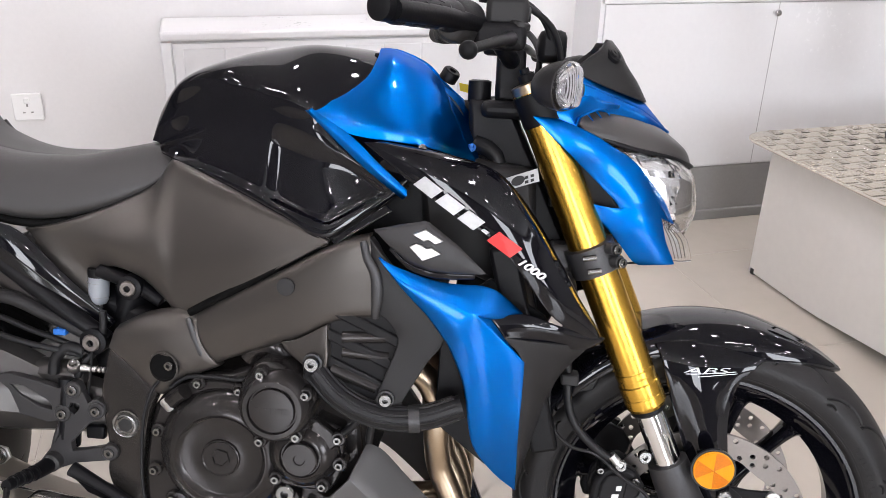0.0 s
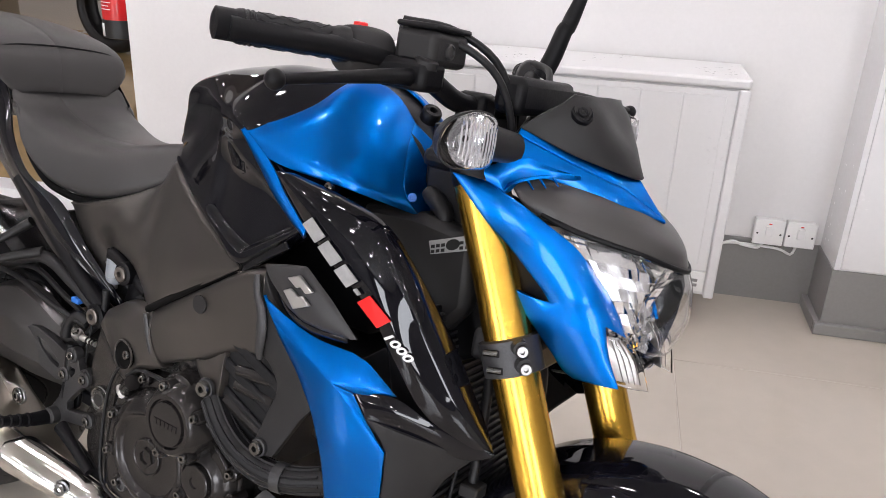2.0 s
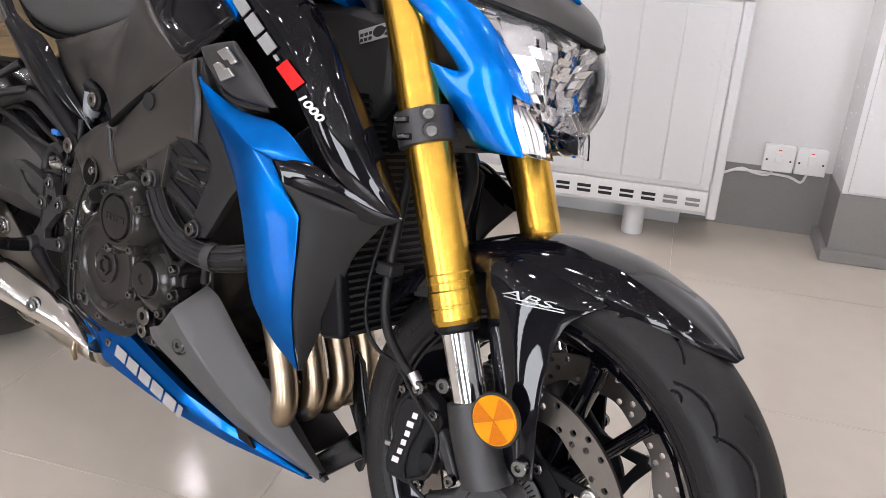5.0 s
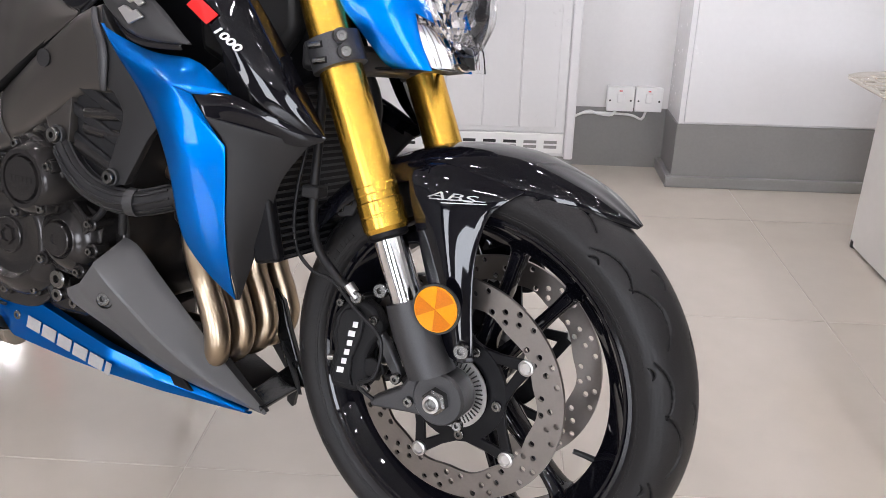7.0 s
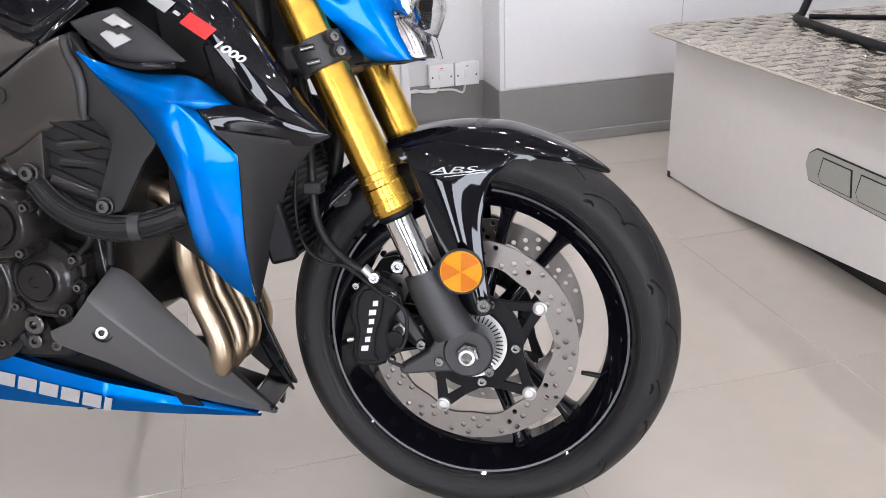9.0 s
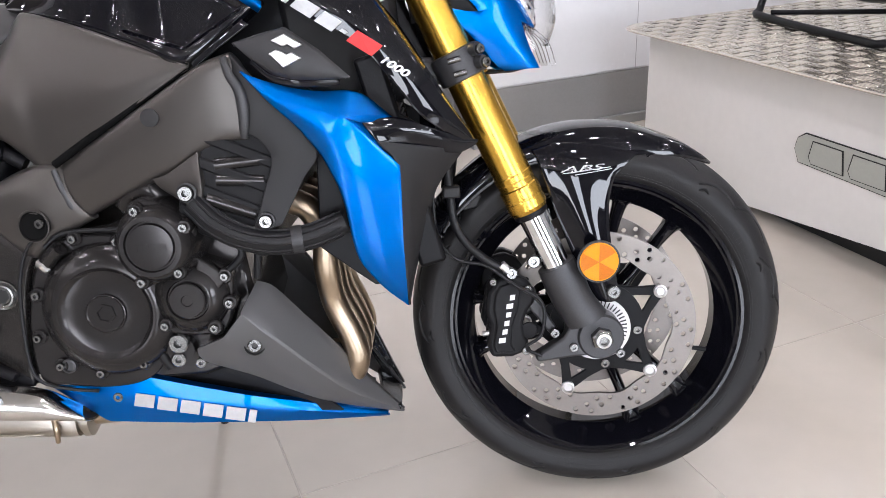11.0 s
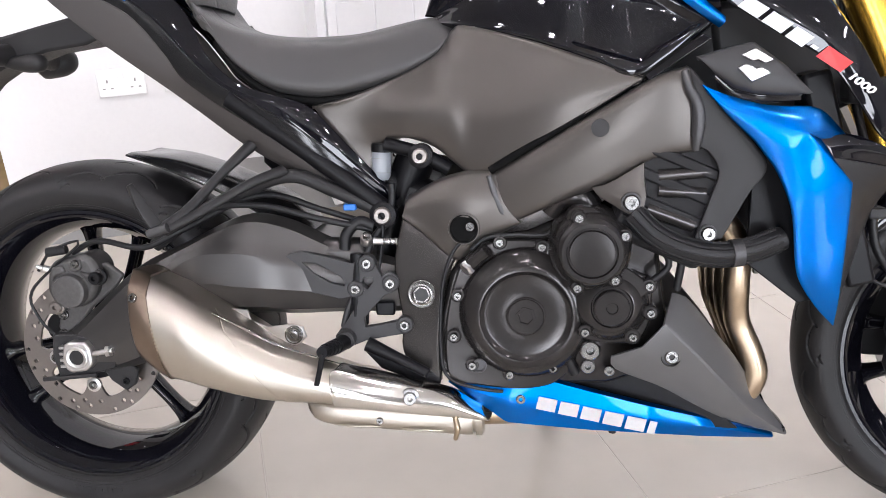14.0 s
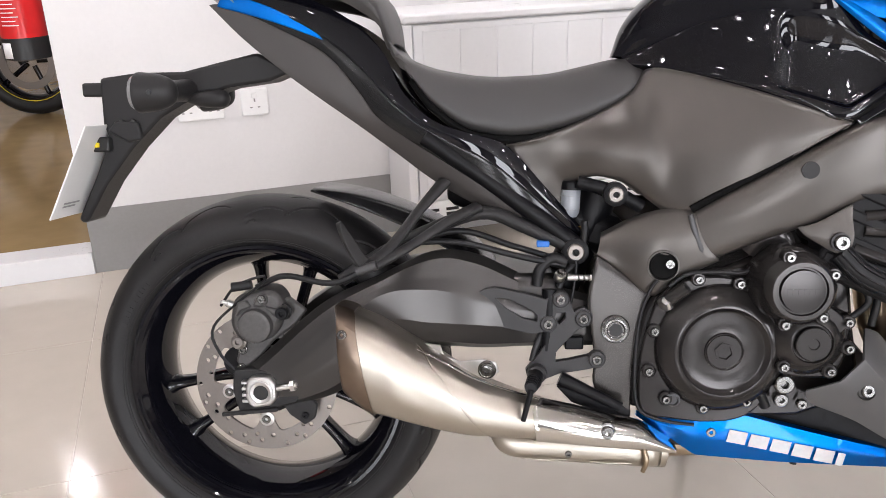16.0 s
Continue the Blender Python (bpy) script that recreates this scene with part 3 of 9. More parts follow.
def paddock_stand():
    """Bent black tube standing on the platform."""
    e = thing("display_stand", "bent black steel tube stand on the chequer plate", "stand", ROOM @ Matrix.Translation((0, 0, 0.4855)))
    tube("hoop", [(2.98, 0.78, 0.25), (2.86, 0.73, 0.1), (2.79, 0.69, 0.02), (2.74, 0.62, 0.012), (2.665, 0.16, 0.012), (2.66, 0.1, 0.016), (2.7, 0.08, 0.03), (2.78, 0.1, 0.13), (2.9, 0.14, 0.3)], 0.012, DARK, e, n=12, steps=60)
    tube("crossbar", [(2.735, 0.58, 0.03), (2.95, 0.2, 0.06)], 0.008, DARK, e)
    # the stand carries a wheel; its tyre hangs between the arms
    lathe("tyre", [(0.215, -0.07), (0.25, -0.088), (0.285, -0.075), (0.303, -0.045), (0.31, 0.0), (0.303, 0.045), (0.285, 0.075), (0.25, 0.088), (0.215, 0.07)], (2.9, 0.31, 0.385), RUBBER, e, "black tyre of the wheel on the stand", axis=(-0.25, -1, 0), n=48, cap=False, smooth=60)
    lathe("rim", [(0.2155, -0.068), (0.2155, 0.068), (0.19, 0.06), (0.19, -0.06)], (2.9, 0.31, 0.385), GLOSS, e, axis=(-0.25, -1, 0), n=48, cap=False)
    tube("axle", [(2.84, 0.07, 0.385), (2.96, 0.55, 0.385)], 0.012, DARK, e, n=10)
    for q in (-1, 1):
        tube("spoke", [(2.9, 0.31, 0.385 + 0.2 * q), (2.9, 0.31, 0.385)], 0.016, GLOSS, e, n=10)


paddock_stand()


def fire_extinguisher():
    e = thing("fire_extinguisher", "red fire extinguisher with white label on the wall's end", "extinguisher", ROOM @ Matrix.Translation((-0.5, 1.54, 0.69)))
    body = lathe("cylinder", [(0.055, 0.0), (0.066, 0.012), (0.068, 0.03), (0.068, 0.42), (0.06, 0.46), (0.035, 0.49), (0.02, 0.5)], (0, 0, 0), RED, e, axis=(0, 0, 1), n=40)
    lathe("boot", [(0.06, -0.004), (0.0705, 0.0), (0.0705, 0.06), (0.068, 0.063)], (0, 0, 0), BLACK_INK, e, "black plastic boot", axis=(0, 0, 1), n=40)
    lathe("valve", [(0.018, 0.49), (0.018, 0.54), (0.024, 0.545), (0.024, 0.57)], (0, 0, 0), BLACK_INK, e, axis=(0, 0, 1), n=20)
    box("handle", -0.05, 0.03, -0.01, 0.01, 0.57, 0.585, BLACK_INK, e)
    tube("hose", [(0.02, 0, 0.53), (-0.07, 0.01, 0.5), (-0.085, 0.01, 0.35), (-0.082, 0.0, 0.12)], 0.01, HOSE, e)
    box("bracket", 0.06, 0.074, -0.02, 0.02, 0.3, 0.36, BLACK_INK, e)
    for k in range(9):
        a0 = -2.35 + 0.02 * (k % 3)
        w = 0.75 - 0.12 * (k % 2)
        pts = [(0.0686 * math.cos(a), 0.0686 * math.sin(a), 0.1 + 0.012 * k) for a in np.linspace(a0, a0 + w, 10)]
        tube("label_line", pts, 0.0016, WHITE_INK, body, n=5, steps=10)
    g = np.array([[(0.0715 * math.cos(a), 0.0715 * math.sin(a), z) for a in np.linspace(-2.6, -2.1, 8)] for z in (0.005, 0.05)])
    part("label", grid_bm(g), WHITE_INK, body, "white paper label", solid=0.0008)


fire_extinguisher()


def far_wheel():
    """The front wheel and fork of another motorcycle, deep in the next room."""
    m = ROOM @ Matrix.Translation((-0.86, 3.92, 0.072)) @ Matrix.Rotation(radians(-12), 4, "Z")
    e = thing("parked_motorcycle", "dark motorcycle parked in the next room, only its front visible", "motorcycle", m)
    c = (0, 0, 0.3)
    t = part("tyre", grid_bm(lathe_grid([(a, b) for a, b in resample([(0.214, 0.035), (0.235, 0.055), (0.265, 0.058), (0.29, 0.04), (0.3, 0.0), (0.29, -0.04), (0.265, -0.058), (0.235, -0.055), (0.214, -0.035)], 24)], c, (0, -1, 0), 64), True), RUBBER, e, "black tyre", smooth=60)
    lathe("rim", [(0.216, -0.045), (0.216, 0.045), (0.2, 0.045), (0.19, 0.02), (0.19, -0.02), (0.2, -0.045)], c, GLOSS, e, n=48, cap=False)
    lathe("rim_stripe", [(0.2165, 0.046), (0.2195, 0.047), (0.2165, 0.048)], c, YELLOW, e, n=48, cap=False)
    for k in range(5):
        a = 2 * math.pi * k / 5
        tube("spoke", [(0.03 * math.cos(a), 0, 0.3 + 0.03 * math.sin(a)), (0.195 * math.cos(a), 0, 0.3 + 0.195 * math.sin(a))], 0.014, GLOSS, e)
    lathe("brake_disc", [(0.15, -0.003), (0.15, 0.003), (0.11, 0.003), (0.11, -0.003)], (0, -0.065, 0.3), DISC, e, n=48, cap=False)
    for s in (-1, 1):
        tube("fork_leg", [(0.0, s * 0.1, 0.3), (-0.28, s * 0.1, 0.95)], 0.028, DARK, e, n=16)
    plate("fairing", [(-0.1, 0.6), (0.05, 0.68), (0.02, 0.8), (-0.25, 1.05), (-0.5, 0.95), (-0.45, 0.6)], -0.14, 0.14, DARK, e, bevel=0.04)
    tube("side_stand", [(-0.45, 0.1, 0.6), (-0.5, 0.3, 0.02), (-0.5, 0.34, 0.0)], 0.012, DARK, e)
    part("rear_part", box_bm(-1.3, -0.4, -0.12, 0.12, 0.35, 0.85), DARK, e, bevel=0.06)
    part("rear_tyre", grid_bm(lathe_grid([(a, b) for a, b in resample([(0.214, 0.06), (0.25, 0.09), (0.29, 0.06), (0.31, 0.0), (0.29, -0.06), (0.25, -0.09), (0.214, -0.06)], 20)], (-1.42, 0, 0.31), (0, -1, 0), 48), True), RUBBER, e, "black tyre", smooth=60)


far_wheel()


# ---- the motorcycle, built upright and then leaned on its side stand ----
LEAN = radians(12)
bike = thing("motorcycle", "blue and black naked motorcycle with gold fork on its side stand", "motorcycle", Matrix.Rotation(-LEAN, 4, "X"))
FA = np.array((1.462, 0.0, 0.300))
RA = np.array((0.0, 0.0, 0.311))


def tyre(c, r, w, name, parent, grooves, cut):
    """A road tyre; its curved grooves are sunk into the tread."""
    hw, e = w / 2, r - 0.233
    prof = [(0.2325, hw * 0.8), (0.233 + 0.1 * e, hw * 0.92), (0.233 + 0.28 * e, hw * 0.985), (0.233 + 0.46 * e, hw), (0.233 + 0.62 * e, hw * 0.93), (0.233 + 0.78 * e, hw * 0.76), (0.233 + 0.91 * e, hw * 0.5), (0.233 + 0.98 * e, hw * 0.22), (r, 0.0)]
    prof = prof + [(a, -b) for a, b in prof[-2::-1]]
    ns, na = 171, 1200
    line = resample(prof, ns)
    tang = np.gradient(line, axis=0)
    norm = np.stack([-tang[:, 1], tang[:, 0]], 1)
    norm /= np.linalg.norm(norm, axis=1)[:, None]
    norm *= np.sign(norm[ns // 2, 0])
    q = np.linspace(-1, 1, ns)
    s_, side = np.abs(q), np.where(q < 0, 0.0, 0.5)
    ang = np.linspace(0, 2 * math.pi, na, endpoint=False)
    period = 2 * math.pi / grooves
    depth = np.zeros((na, ns))
    arc_len = np.concatenate([[0], np.cumsum(np.linalg.norm(np.diff(line, axis=0), axis=1))])[-1] / 2
    for c0, h0, top, dip, half in ((0.0, 0.15, 0.3, 0.26, 0.0024), (0.26, 0.13, 0.46, 0.16, 0.002), (0.12, 0.05, 0.06, 0.1, 0.0018), (0.34, 0.03, 0.64, 0.05, 0.0016)):
        d = (ang[:, None] - c0 - side[None] * period + period / 2) % period - period / 2
        f = d / h0
        mid = top + dip * (0.75 * f ** 2 + 0.25 * f)
        lean = dip * (1.5 * f + 0.25) / h0 * arc_len / r
        width = cut * half * np.clip(1.25 - np.abs(f), 0.3, 1.0)
        depth = np.maximum(depth, np.clip(1.5 - np.abs(s_[None] - mid) * arc_len / np.sqrt(1 + lean ** 2) / width, 0, 1) * (np.abs(f) < 1))
    rr = line[None, :, 0] - 0.004 * depth * norm[None, :, 0]
    yy = line[None, :, 1] - 0.004 * depth * norm[None, :, 1]
    co = np.stack([c[0] + rr * np.cos(ang)[:, None], c[1] - yy, c[2] + rr * np.sin(ang)[:, None]], 2).reshape(-1, 3)
    a, b = np.meshgrid(np.arange(na), np.arange(ns - 1), indexing="ij")
    n = (a + 1) % na
    quads = np.stack([a * ns + b, n * ns + b, n * ns + b + 1, a * ns + b + 1], 2).reshape(-1, 4)
    me = bpy.data.meshes.new(name)
    me.from_pydata(co.tolist(), [], quads.tolist())
    if sum(p.normal.dot(p.center - Vector((c[0], p.center.y, c[2]))) for p in me.polygons[50:60]) < 0:
        me.flip_normals()
    t = finish(name, me, RUBBER, parent, "black road tyre with curved tread grooves", smooth=60)
    # the deep faces take the darker rubber, which paints the grooves' shade
    me.materials.append(GROOVE_SHADE)
    deep = np.stack([depth, np.roll(depth, -1, 0)])[:, :, :-1].min(0) + np.stack([depth, np.roll(depth, -1, 0)])[:, :, 1:].min(0)
    me.polygons.foreach_set("material_index", (deep.reshape(-1) > 1.2).astype(np.int32))
    # raised sidewall marks
    for side in (-1, 1):
        pr = []
        for rr in (0.2425, 0.246):
            pr.append(lathe_grid([(rr - 0.0006, -0.001), (rr - 0.0004, 0.0008), (rr + 0.0004, 0.0008), (rr + 0.0006, -0.001)], np.array(c) + np.array((0, side * hw * (0.935 if rr < 0.244 else 0.952), 0)), (0, side, 0), 72))
        part("sidewall_ring", joined(pr, True, False), RUBBER, t, smooth=60)
    marks = bmesh.new()
    rnd_ = random.Random(7)
    for side in (-1, 1):
        for a0 in (0.3, 2.4, 4.5):
            a = a0
            for k in range(9):
                w_ = rnd_.uniform(0.018, 0.045)
                vs = []
                for rr, yy in ((0.2505, hw * 0.978), (0.258, hw * 0.994)):
                    for an in (a, a + w_):
                        for up in (0.0, 0.0009):
                            vs.append(marks.verts.new((c[0] + rr * math.cos(an), side * (yy + up), c[2] + rr * math.sin(an))))
                for f in ((1, 3, 7, 5), (0, 1, 5, 4), (2, 6, 7, 3), (0, 2, 3, 1), (4, 5, 7, 6)):
                    marks.faces.new([vs[i] for i in f])
                a += w_ + 0.012
    tagged(part("sidewall_mark", marks, RUBBER, t, smooth=20), kind="stuff")
    return t


def wheel(c, w, first, hub_r, name, label):
    """A cast rim with three pairs of spokes."""
    h = w / 2
    prof = [(0.235, h), (0.2362, h - 0.004), (0.226, h - 0.01), (0.214, h - 0.016), (0.208, h - 0.03), (0.203, 0.012), (0.203, -0.012), (0.208, -h + 0.03), (0.214, -h + 0.016), (0.226, -h + 0.01), (0.2362, -h + 0.004), (0.235, -h)]
    inner = [(0.2295, -h), (0.2265, -h + 0.003), (0.223, -h + 0.0035), (0.219, -h + 0.009), (0.206, -h + 0.024), (0.195, -0.016), (0.195, 0.016), (0.206, h - 0.024), (0.219, h - 0.009), (0.223, h - 0.0035), (0.2265, h - 0.003), (0.2295, h)]
    rim = part(name, grid_bm(lathe_grid(prof + inner, c, (0, -1, 0), 96), True, True), GLOSS, bike, label, smooth=35)
    for k in range(3):
        for s in (-1, 1):
            a, b = radians(first + 120 * k + s * 21), radians(first + 120 * k + s * 13.5)
            p0 = np.array(c) + 0.04 * np.array((math.cos(a), 0, math.sin(a)))
            p1 = np.array(c) + 0.199 * np.array((math.cos(b), 0, math.sin(b)))
            d = (p1 - p0) / np.linalg.norm(p1 - p0)
            n = np.cross(d, (0, 1, 0))
            rows = []
            for f, wd, th in ((0, 0.017, 0.03), (0.35, 0.0115, 0.021), (0.7, 0.0105, 0.018), (0.92, 0.013, 0.022), (1.0, 0.021, 0.028)):
                q = p0 + (p1 - p0) * f
                rows.append([q + n * wd * math.cos(t) * (abs(math.cos(t)) ** -0.4 if abs(math.cos(t)) > 0.1 else 1) * 0.9 + np.array((0, th * math.sin(t), 0)) for t in np.linspace(0, 2 * math.pi, 12, endpoint=False)])
            g = loft(rows, 14, 5, True, True, True)
            part("spoke", grid_bm(g, True, False, True), GLOSS, rim, smooth=50)
    lathe("hub", [(hub_r, -h * 0.75), (hub_r, -0.02), (hub_r * 1.25, -0.012), (hub_r * 1.25, 0.012), (hub_r, 0.02), (hub_r, h * 0.75)], c, GLOSS, rim, n=32)
    return rim


def disc_rotor(c, y, ro, ri, t, side, parent, name, holes, phase=0.0, lobe=None):
    """A drilled brake disc with a wavy inner edge, or with lobes that reach in to its bolts."""
    n = 240 if lobe else 120
    bm = bmesh.new()
    rings = []
    for yy in (y - t / 2, y + t / 2):
        for r in (ro, None):
            ring = []
            for k in range(n):
                a = 2 * math.pi * k / n
                rr = r if r else ri + 0.0025 * math.cos(10 * a)
                if lobe and not r:
                    d = (math.degrees(a) - lobe + 36) % 72 - 36
                    rr = ri - 0.037 * math.exp(-(d / 11.5) ** 4)
                ring.append(bm.verts.new((c[0] + rr * math.cos(a), yy, c[2] + rr * math.sin(a))))
            rings.append(ring)
    for k in range(n):
        j = (k + 1) % n
        o0, i0, o1, i1 = rings
        bm.faces.new((o0[k], o0[j], i0[j], i0[k]))
        bm.faces.new((o1[j], o1[k], i1[k], i1[j]))
        bm.faces.new((o0[j], o0[k], o1[k], o1[j]))
        bm.faces.new((i0[k], i0[j], i1[j], i1[k]))
    cut = []
    w = ro - ri
    for k in range(holes):
        for m, f in enumerate((0.2, 0.5, 0.8)):
            if (k + m) % 3 == 2:
                continue
            a = 2 * math.pi * (k + 0.33 * m) / holes + phase
            r = ri + w * f
            cut.append(lathe_grid([(0.0041, -0.02), (0.0041, 0.02)], (c[0] + r * math.cos(a), y, c[2] + r * math.sin(a)), (0, 1, 0), 10))
    return part(name, drilled(bm, joined(cut)), DISC, parent, "drilled steel brake disc", smooth=30)


front = wheel(FA, 0.1, 63, 0.03, "front_wheel", "gloss black cast front wheel")
tyre(FA, 0.300, 0.120, "tyre", front, 11, 0.85)
rear = wheel(RA, 0.166, 83, 0.045, "rear_wheel", "gloss black cast rear wheel")
tyre(RA, 0.3115, 0.192, "tyre", rear, 10, 0.7)
for s in (-1, 1):
    rotor = disc_rotor(FA, s * 0.068, 0.155, 0.117, 0.005, s, front, "brake_disc", 36)
    # black star carrier: struts from the inner bolts out to the silver buttons
    for k in range(5):
        a = radians(30 + 72 * k)
        q = FA + np.array((0.1135 * math.cos(a), s * 0.0685, 0.1135 * math.sin(a)))
        for d in (-1, 1):
            b = radians(30 + 72 * k + 36 * d)
            p0 = FA + np.array((0.062 * math.cos(b), s * 0.066, 0.062 * math.sin(b)))
            n_ = np.array((p0[2] - q[2], 0, q[0] - p0[0])) / np.linalg.norm(p0 - q)
            o = [p0 + n_ * 0.011, 0.5 * (p0 + q) + n_ * 0.0068, q + n_ * 0.0085, q - n_ * 0.0085, 0.5 * (p0 + q) - n_ * 0.0068, p0 - n_ * 0.011]
            plate("carrier_strut", [(v[0], v[2]) for v in o], s * 0.0625 + 0.0002 * d, s * 0.0685 + 0.0002 * d, DARK, rotor, bevel=0.0015)
        lathe("button", [(0.0105, -0.004), (0.0105, 0.0035), (0.008, 0.0045), (0.006, 0.002)], q + np.array((0, s * 0.0015, 0)), ALU, rotor, axis=(0, s, 0), n=18)
        b = radians(66 + 72 * k)
        bolt(FA[0] + 0.064 * math.cos(b), s * 0.07, FA[2] + 0.064 * math.sin(b), 0.0075, rotor, axis=(0, s, 0))
    lathe("carrier_ring", [(0.075, -0.0035), (0.075, 0.0035), (0.05, 0.0045), (0.05, -0.0045)], FA + np.array((0, s * 0.066, 0)), DARK, rotor, axis=(0, s, 0), n=40, cap=False)
# toothed speed-sensor ring
ring = lathe("sensor_ring", [(0.052, -0.001), (0.052, 0.001), (0.034, 0.001), (0.034, -0.001)], FA + np.array((0, -0.078, 0)), ALU, front, n=48, cap=False)
part("slot_ring", joined([lathe_grid([(0.0012, 0), (0.0012, 0.0016)], FA + np.array(((0.0375 + 0.002 * m) * math.cos(a), -0.0786, (0.0375 + 0.002 * m) * math.sin(a))), (0, -1, 0), 6) for a in np.linspace(0, 2 * math.pi, 44, endpoint=False) for m in range(5)]), BLACK_INK, ring)
tube("valve", [FA + np.array((0.186, -0.012, -0.067)), FA + np.array((0.172, -0.018, -0.062)), FA + np.array((0.158, -0.024, -0.058))], [0.0045, 0.0035], HOSE, front)
rotor = disc_rotor(RA, -0.078, 0.121, 0.091, 0.005, -1, rear, "brake_disc", 21, lobe=52)
lathe("carrier_ring", [(0.058, -0.012), (0.058, 0.0), (0.04, 0.003), (0.04, -0.012)], RA + np.array((0, -0.072, 0)), DARK, rotor, n=40, cap=False)
for k in range(5):
    a = radians(52 + 72 * k)
    q = (RA[0] + 0.067 * math.cos(a), -0.0795, RA[2] + 0.067 * math.sin(a))
    lathe("disc_washer", [(0.0125, -0.003), (0.0125, 0.002), (0.01, 0.003)], q, ALU, rotor, n=20)
    bolt(q[0], q[1] - 0.002, q[2], 0.0075, rotor)

# ---- fork ----
FD = np.array((0.408, 0, -0.913))          # down along the fork
FD = FD / np.linalg.norm(FD)
front.matrix_basis = Matrix.Translation((1.462, -0.1, 0.3)) @ Matrix.Rotation(radians(-5.7), 4, -Vector(FD)) @ Matrix.Translation((-1.462, 0.1, -0.3))


def fork_at(z, y=-0.1):
    t = (z - 0.717) / FD[2]
    return np.array((1.262, y, 0.717)) + FD * t


for s in (-1, 1):
    y = s * 0.1
    side = np.array((0.02 if s > 0 else 0.0, 0, 0))  # the bars stand a touch to the right
    top, low = fork_at(0.945, y) + side, fork_at(0.5, y) + side
    L = np.linalg.norm(low - top)
    leg = lathe("fork_leg", [(0.027, 0), (0.0275, 0.02), (0.0275, 0.185), (0.0285, 0.2), (0.0285, L - 0.062), (0.0292, L - 0.06), (0.0292, L - 0.052), (0.0286, L - 0.05), (0.0286, L - 0.042), (0.0302, L - 0.04), (0.0302, L - 0.024), (0.0298, L - 0.023), (0.0298, L - 0.021), (0.0302, L - 0.02), (0.0302, L - 0.006), (0.027, L)], top, GOLD, bike, "gold anodised fork tube", axis=FD, n=48, smooth=14)
    lathe("upper_sleeve", [(0.0283, 0.0), (0.0283, 0.044), (0.0278, 0.045)], top + FD * 0.001, DARK, leg, "black upper end of the fork tube", axis=FD, n=32)
    lathe("slider", [(0.0215, 0), (0.0215, 0.125)], low - FD * 0.01, CHROME, leg, "bright chrome fork slider", axis=FD, n=32)
    seal = lathe("dust_seal", [(0.0265, 0), (0.0265, 0.006), (0.022, 0.01)], low, DARK, leg, axis=FD, n=32)
    # grey foot from the slider to the axle
    a, b = fork_at(0.415, y) + side, np.array((1.462, y, 0.300))
    foot = skin("fork_foot", [[q + np.array((r * math.cos(t), r * 1.0 * math.sin(t), r * 0.45 * math.cos(t))) for t in np.linspace(0, 2 * math.pi, 16, endpoint=False)] for q, r in ((a, 0.027), (a + FD * 0.03, 0.029), (fork_at(0.355, y) + side, 0.028), (fork_at(0.325, y) + np.array((0.006, 0, 0)), 0.03))], GREY, leg, nu=24, nv=4, solid=0, closed=True, cap=True)[0]
    lathe("axle_clamp", [(0.034, -0.026), (0.036, -0.022), (0.036, 0.016), (0.033, 0.02)], b, GREY, leg, axis=(0, s, 0), n=32)
    plate("caliper_lug", [(1.44, 0.36), (1.405, 0.3), (1.36, 0.272), (1.365, 0.262), (1.42, 0.268), (1.475, 0.27)], y - 0.014, y + 0.012, GREY, leg, bevel=0.004)
    if s < 0:
        lathe("axle_nut", [(0.0175, 0), (0.0175, 0.012), (0.013, 0.014)], b + np.array((0, -0.019, 0)), ZINC, leg, n=6, smooth=20, bevel=0.001)
        lathe("axle_end", [(0.0115, 0), (0.0115, 0.012), (0.008, 0.0125), (0.008, 0.002)], b + np.array((0, -0.028, 0)), ALU, leg, n=24)
        for x, z in ((1.492, 0.272), (1.42, 0.285)):
            bolt(x, y - 0.016, z, 0.007, leg)
    # amber reflector and its lug
    q = np.array((1.455 + (0.02 if s > 0 else 0), s * 0.131, 0.424))
    lug = tube("reflector_stay", [q + np.array((-0.02, -s * 0.02, -0.01)), q + np.array((0, -s * 0.004, 0))], 0.01, DARK, leg)
    refl = lathe("reflector", [(0.0305, 0), (0.032, 0.003), (0.032, 0.007)], q, BLACK_INK, leg, axis=(0, s, 0), n=40)
    lathe("reflector_face", [(0.029, 0.006), (0.029, 0.0085), (0.0275, 0.0095)], q, AMBER, refl, "round amber reflector", axis=(0, s, 0), n=40)
    for k in range(6):
        fan = bmesh.new()
        aa = np.linspace(math.pi * k / 3 + 0.5, math.pi * (k + 1) / 3 + 0.5, 9)
        am = float(aa.mean())
        flat = [(0.0, 0.0)] + [(0.0275 * math.cos(u), 0.0275 * math.sin(u)) for u in aa]
        lift = [(0.05 if k % 2 else -0.05) * (x * math.cos(am) + z * math.sin(am)) for x, z in flat]
        low_ = min(lift)
        top_ = [fan.verts.new(q + np.array((x, s * (0.0096 + h - low_), z))) for (x, z), h in zip(flat, lift)]
        base_ = [fan.verts.new(q + np.array((x, s * 0.0085, z))) for x, z in flat]
        fan.faces.new(top_)
        for m in range(len(flat)):
            n_ = (m + 1) % len(flat)
            fan.faces.new((top_[m], top_[n_], base_[n_], base_[m]))
        # every other field is painted darker, as its facing would shade it
        part("prism_field", fan, AMBER if k % 2 else AMBER_SHADED, refl, smooth=4)
    bolt(1.483, s * 0.108, 0.368, 0.0105, leg, axis=(0, s, 0), h=0.5)
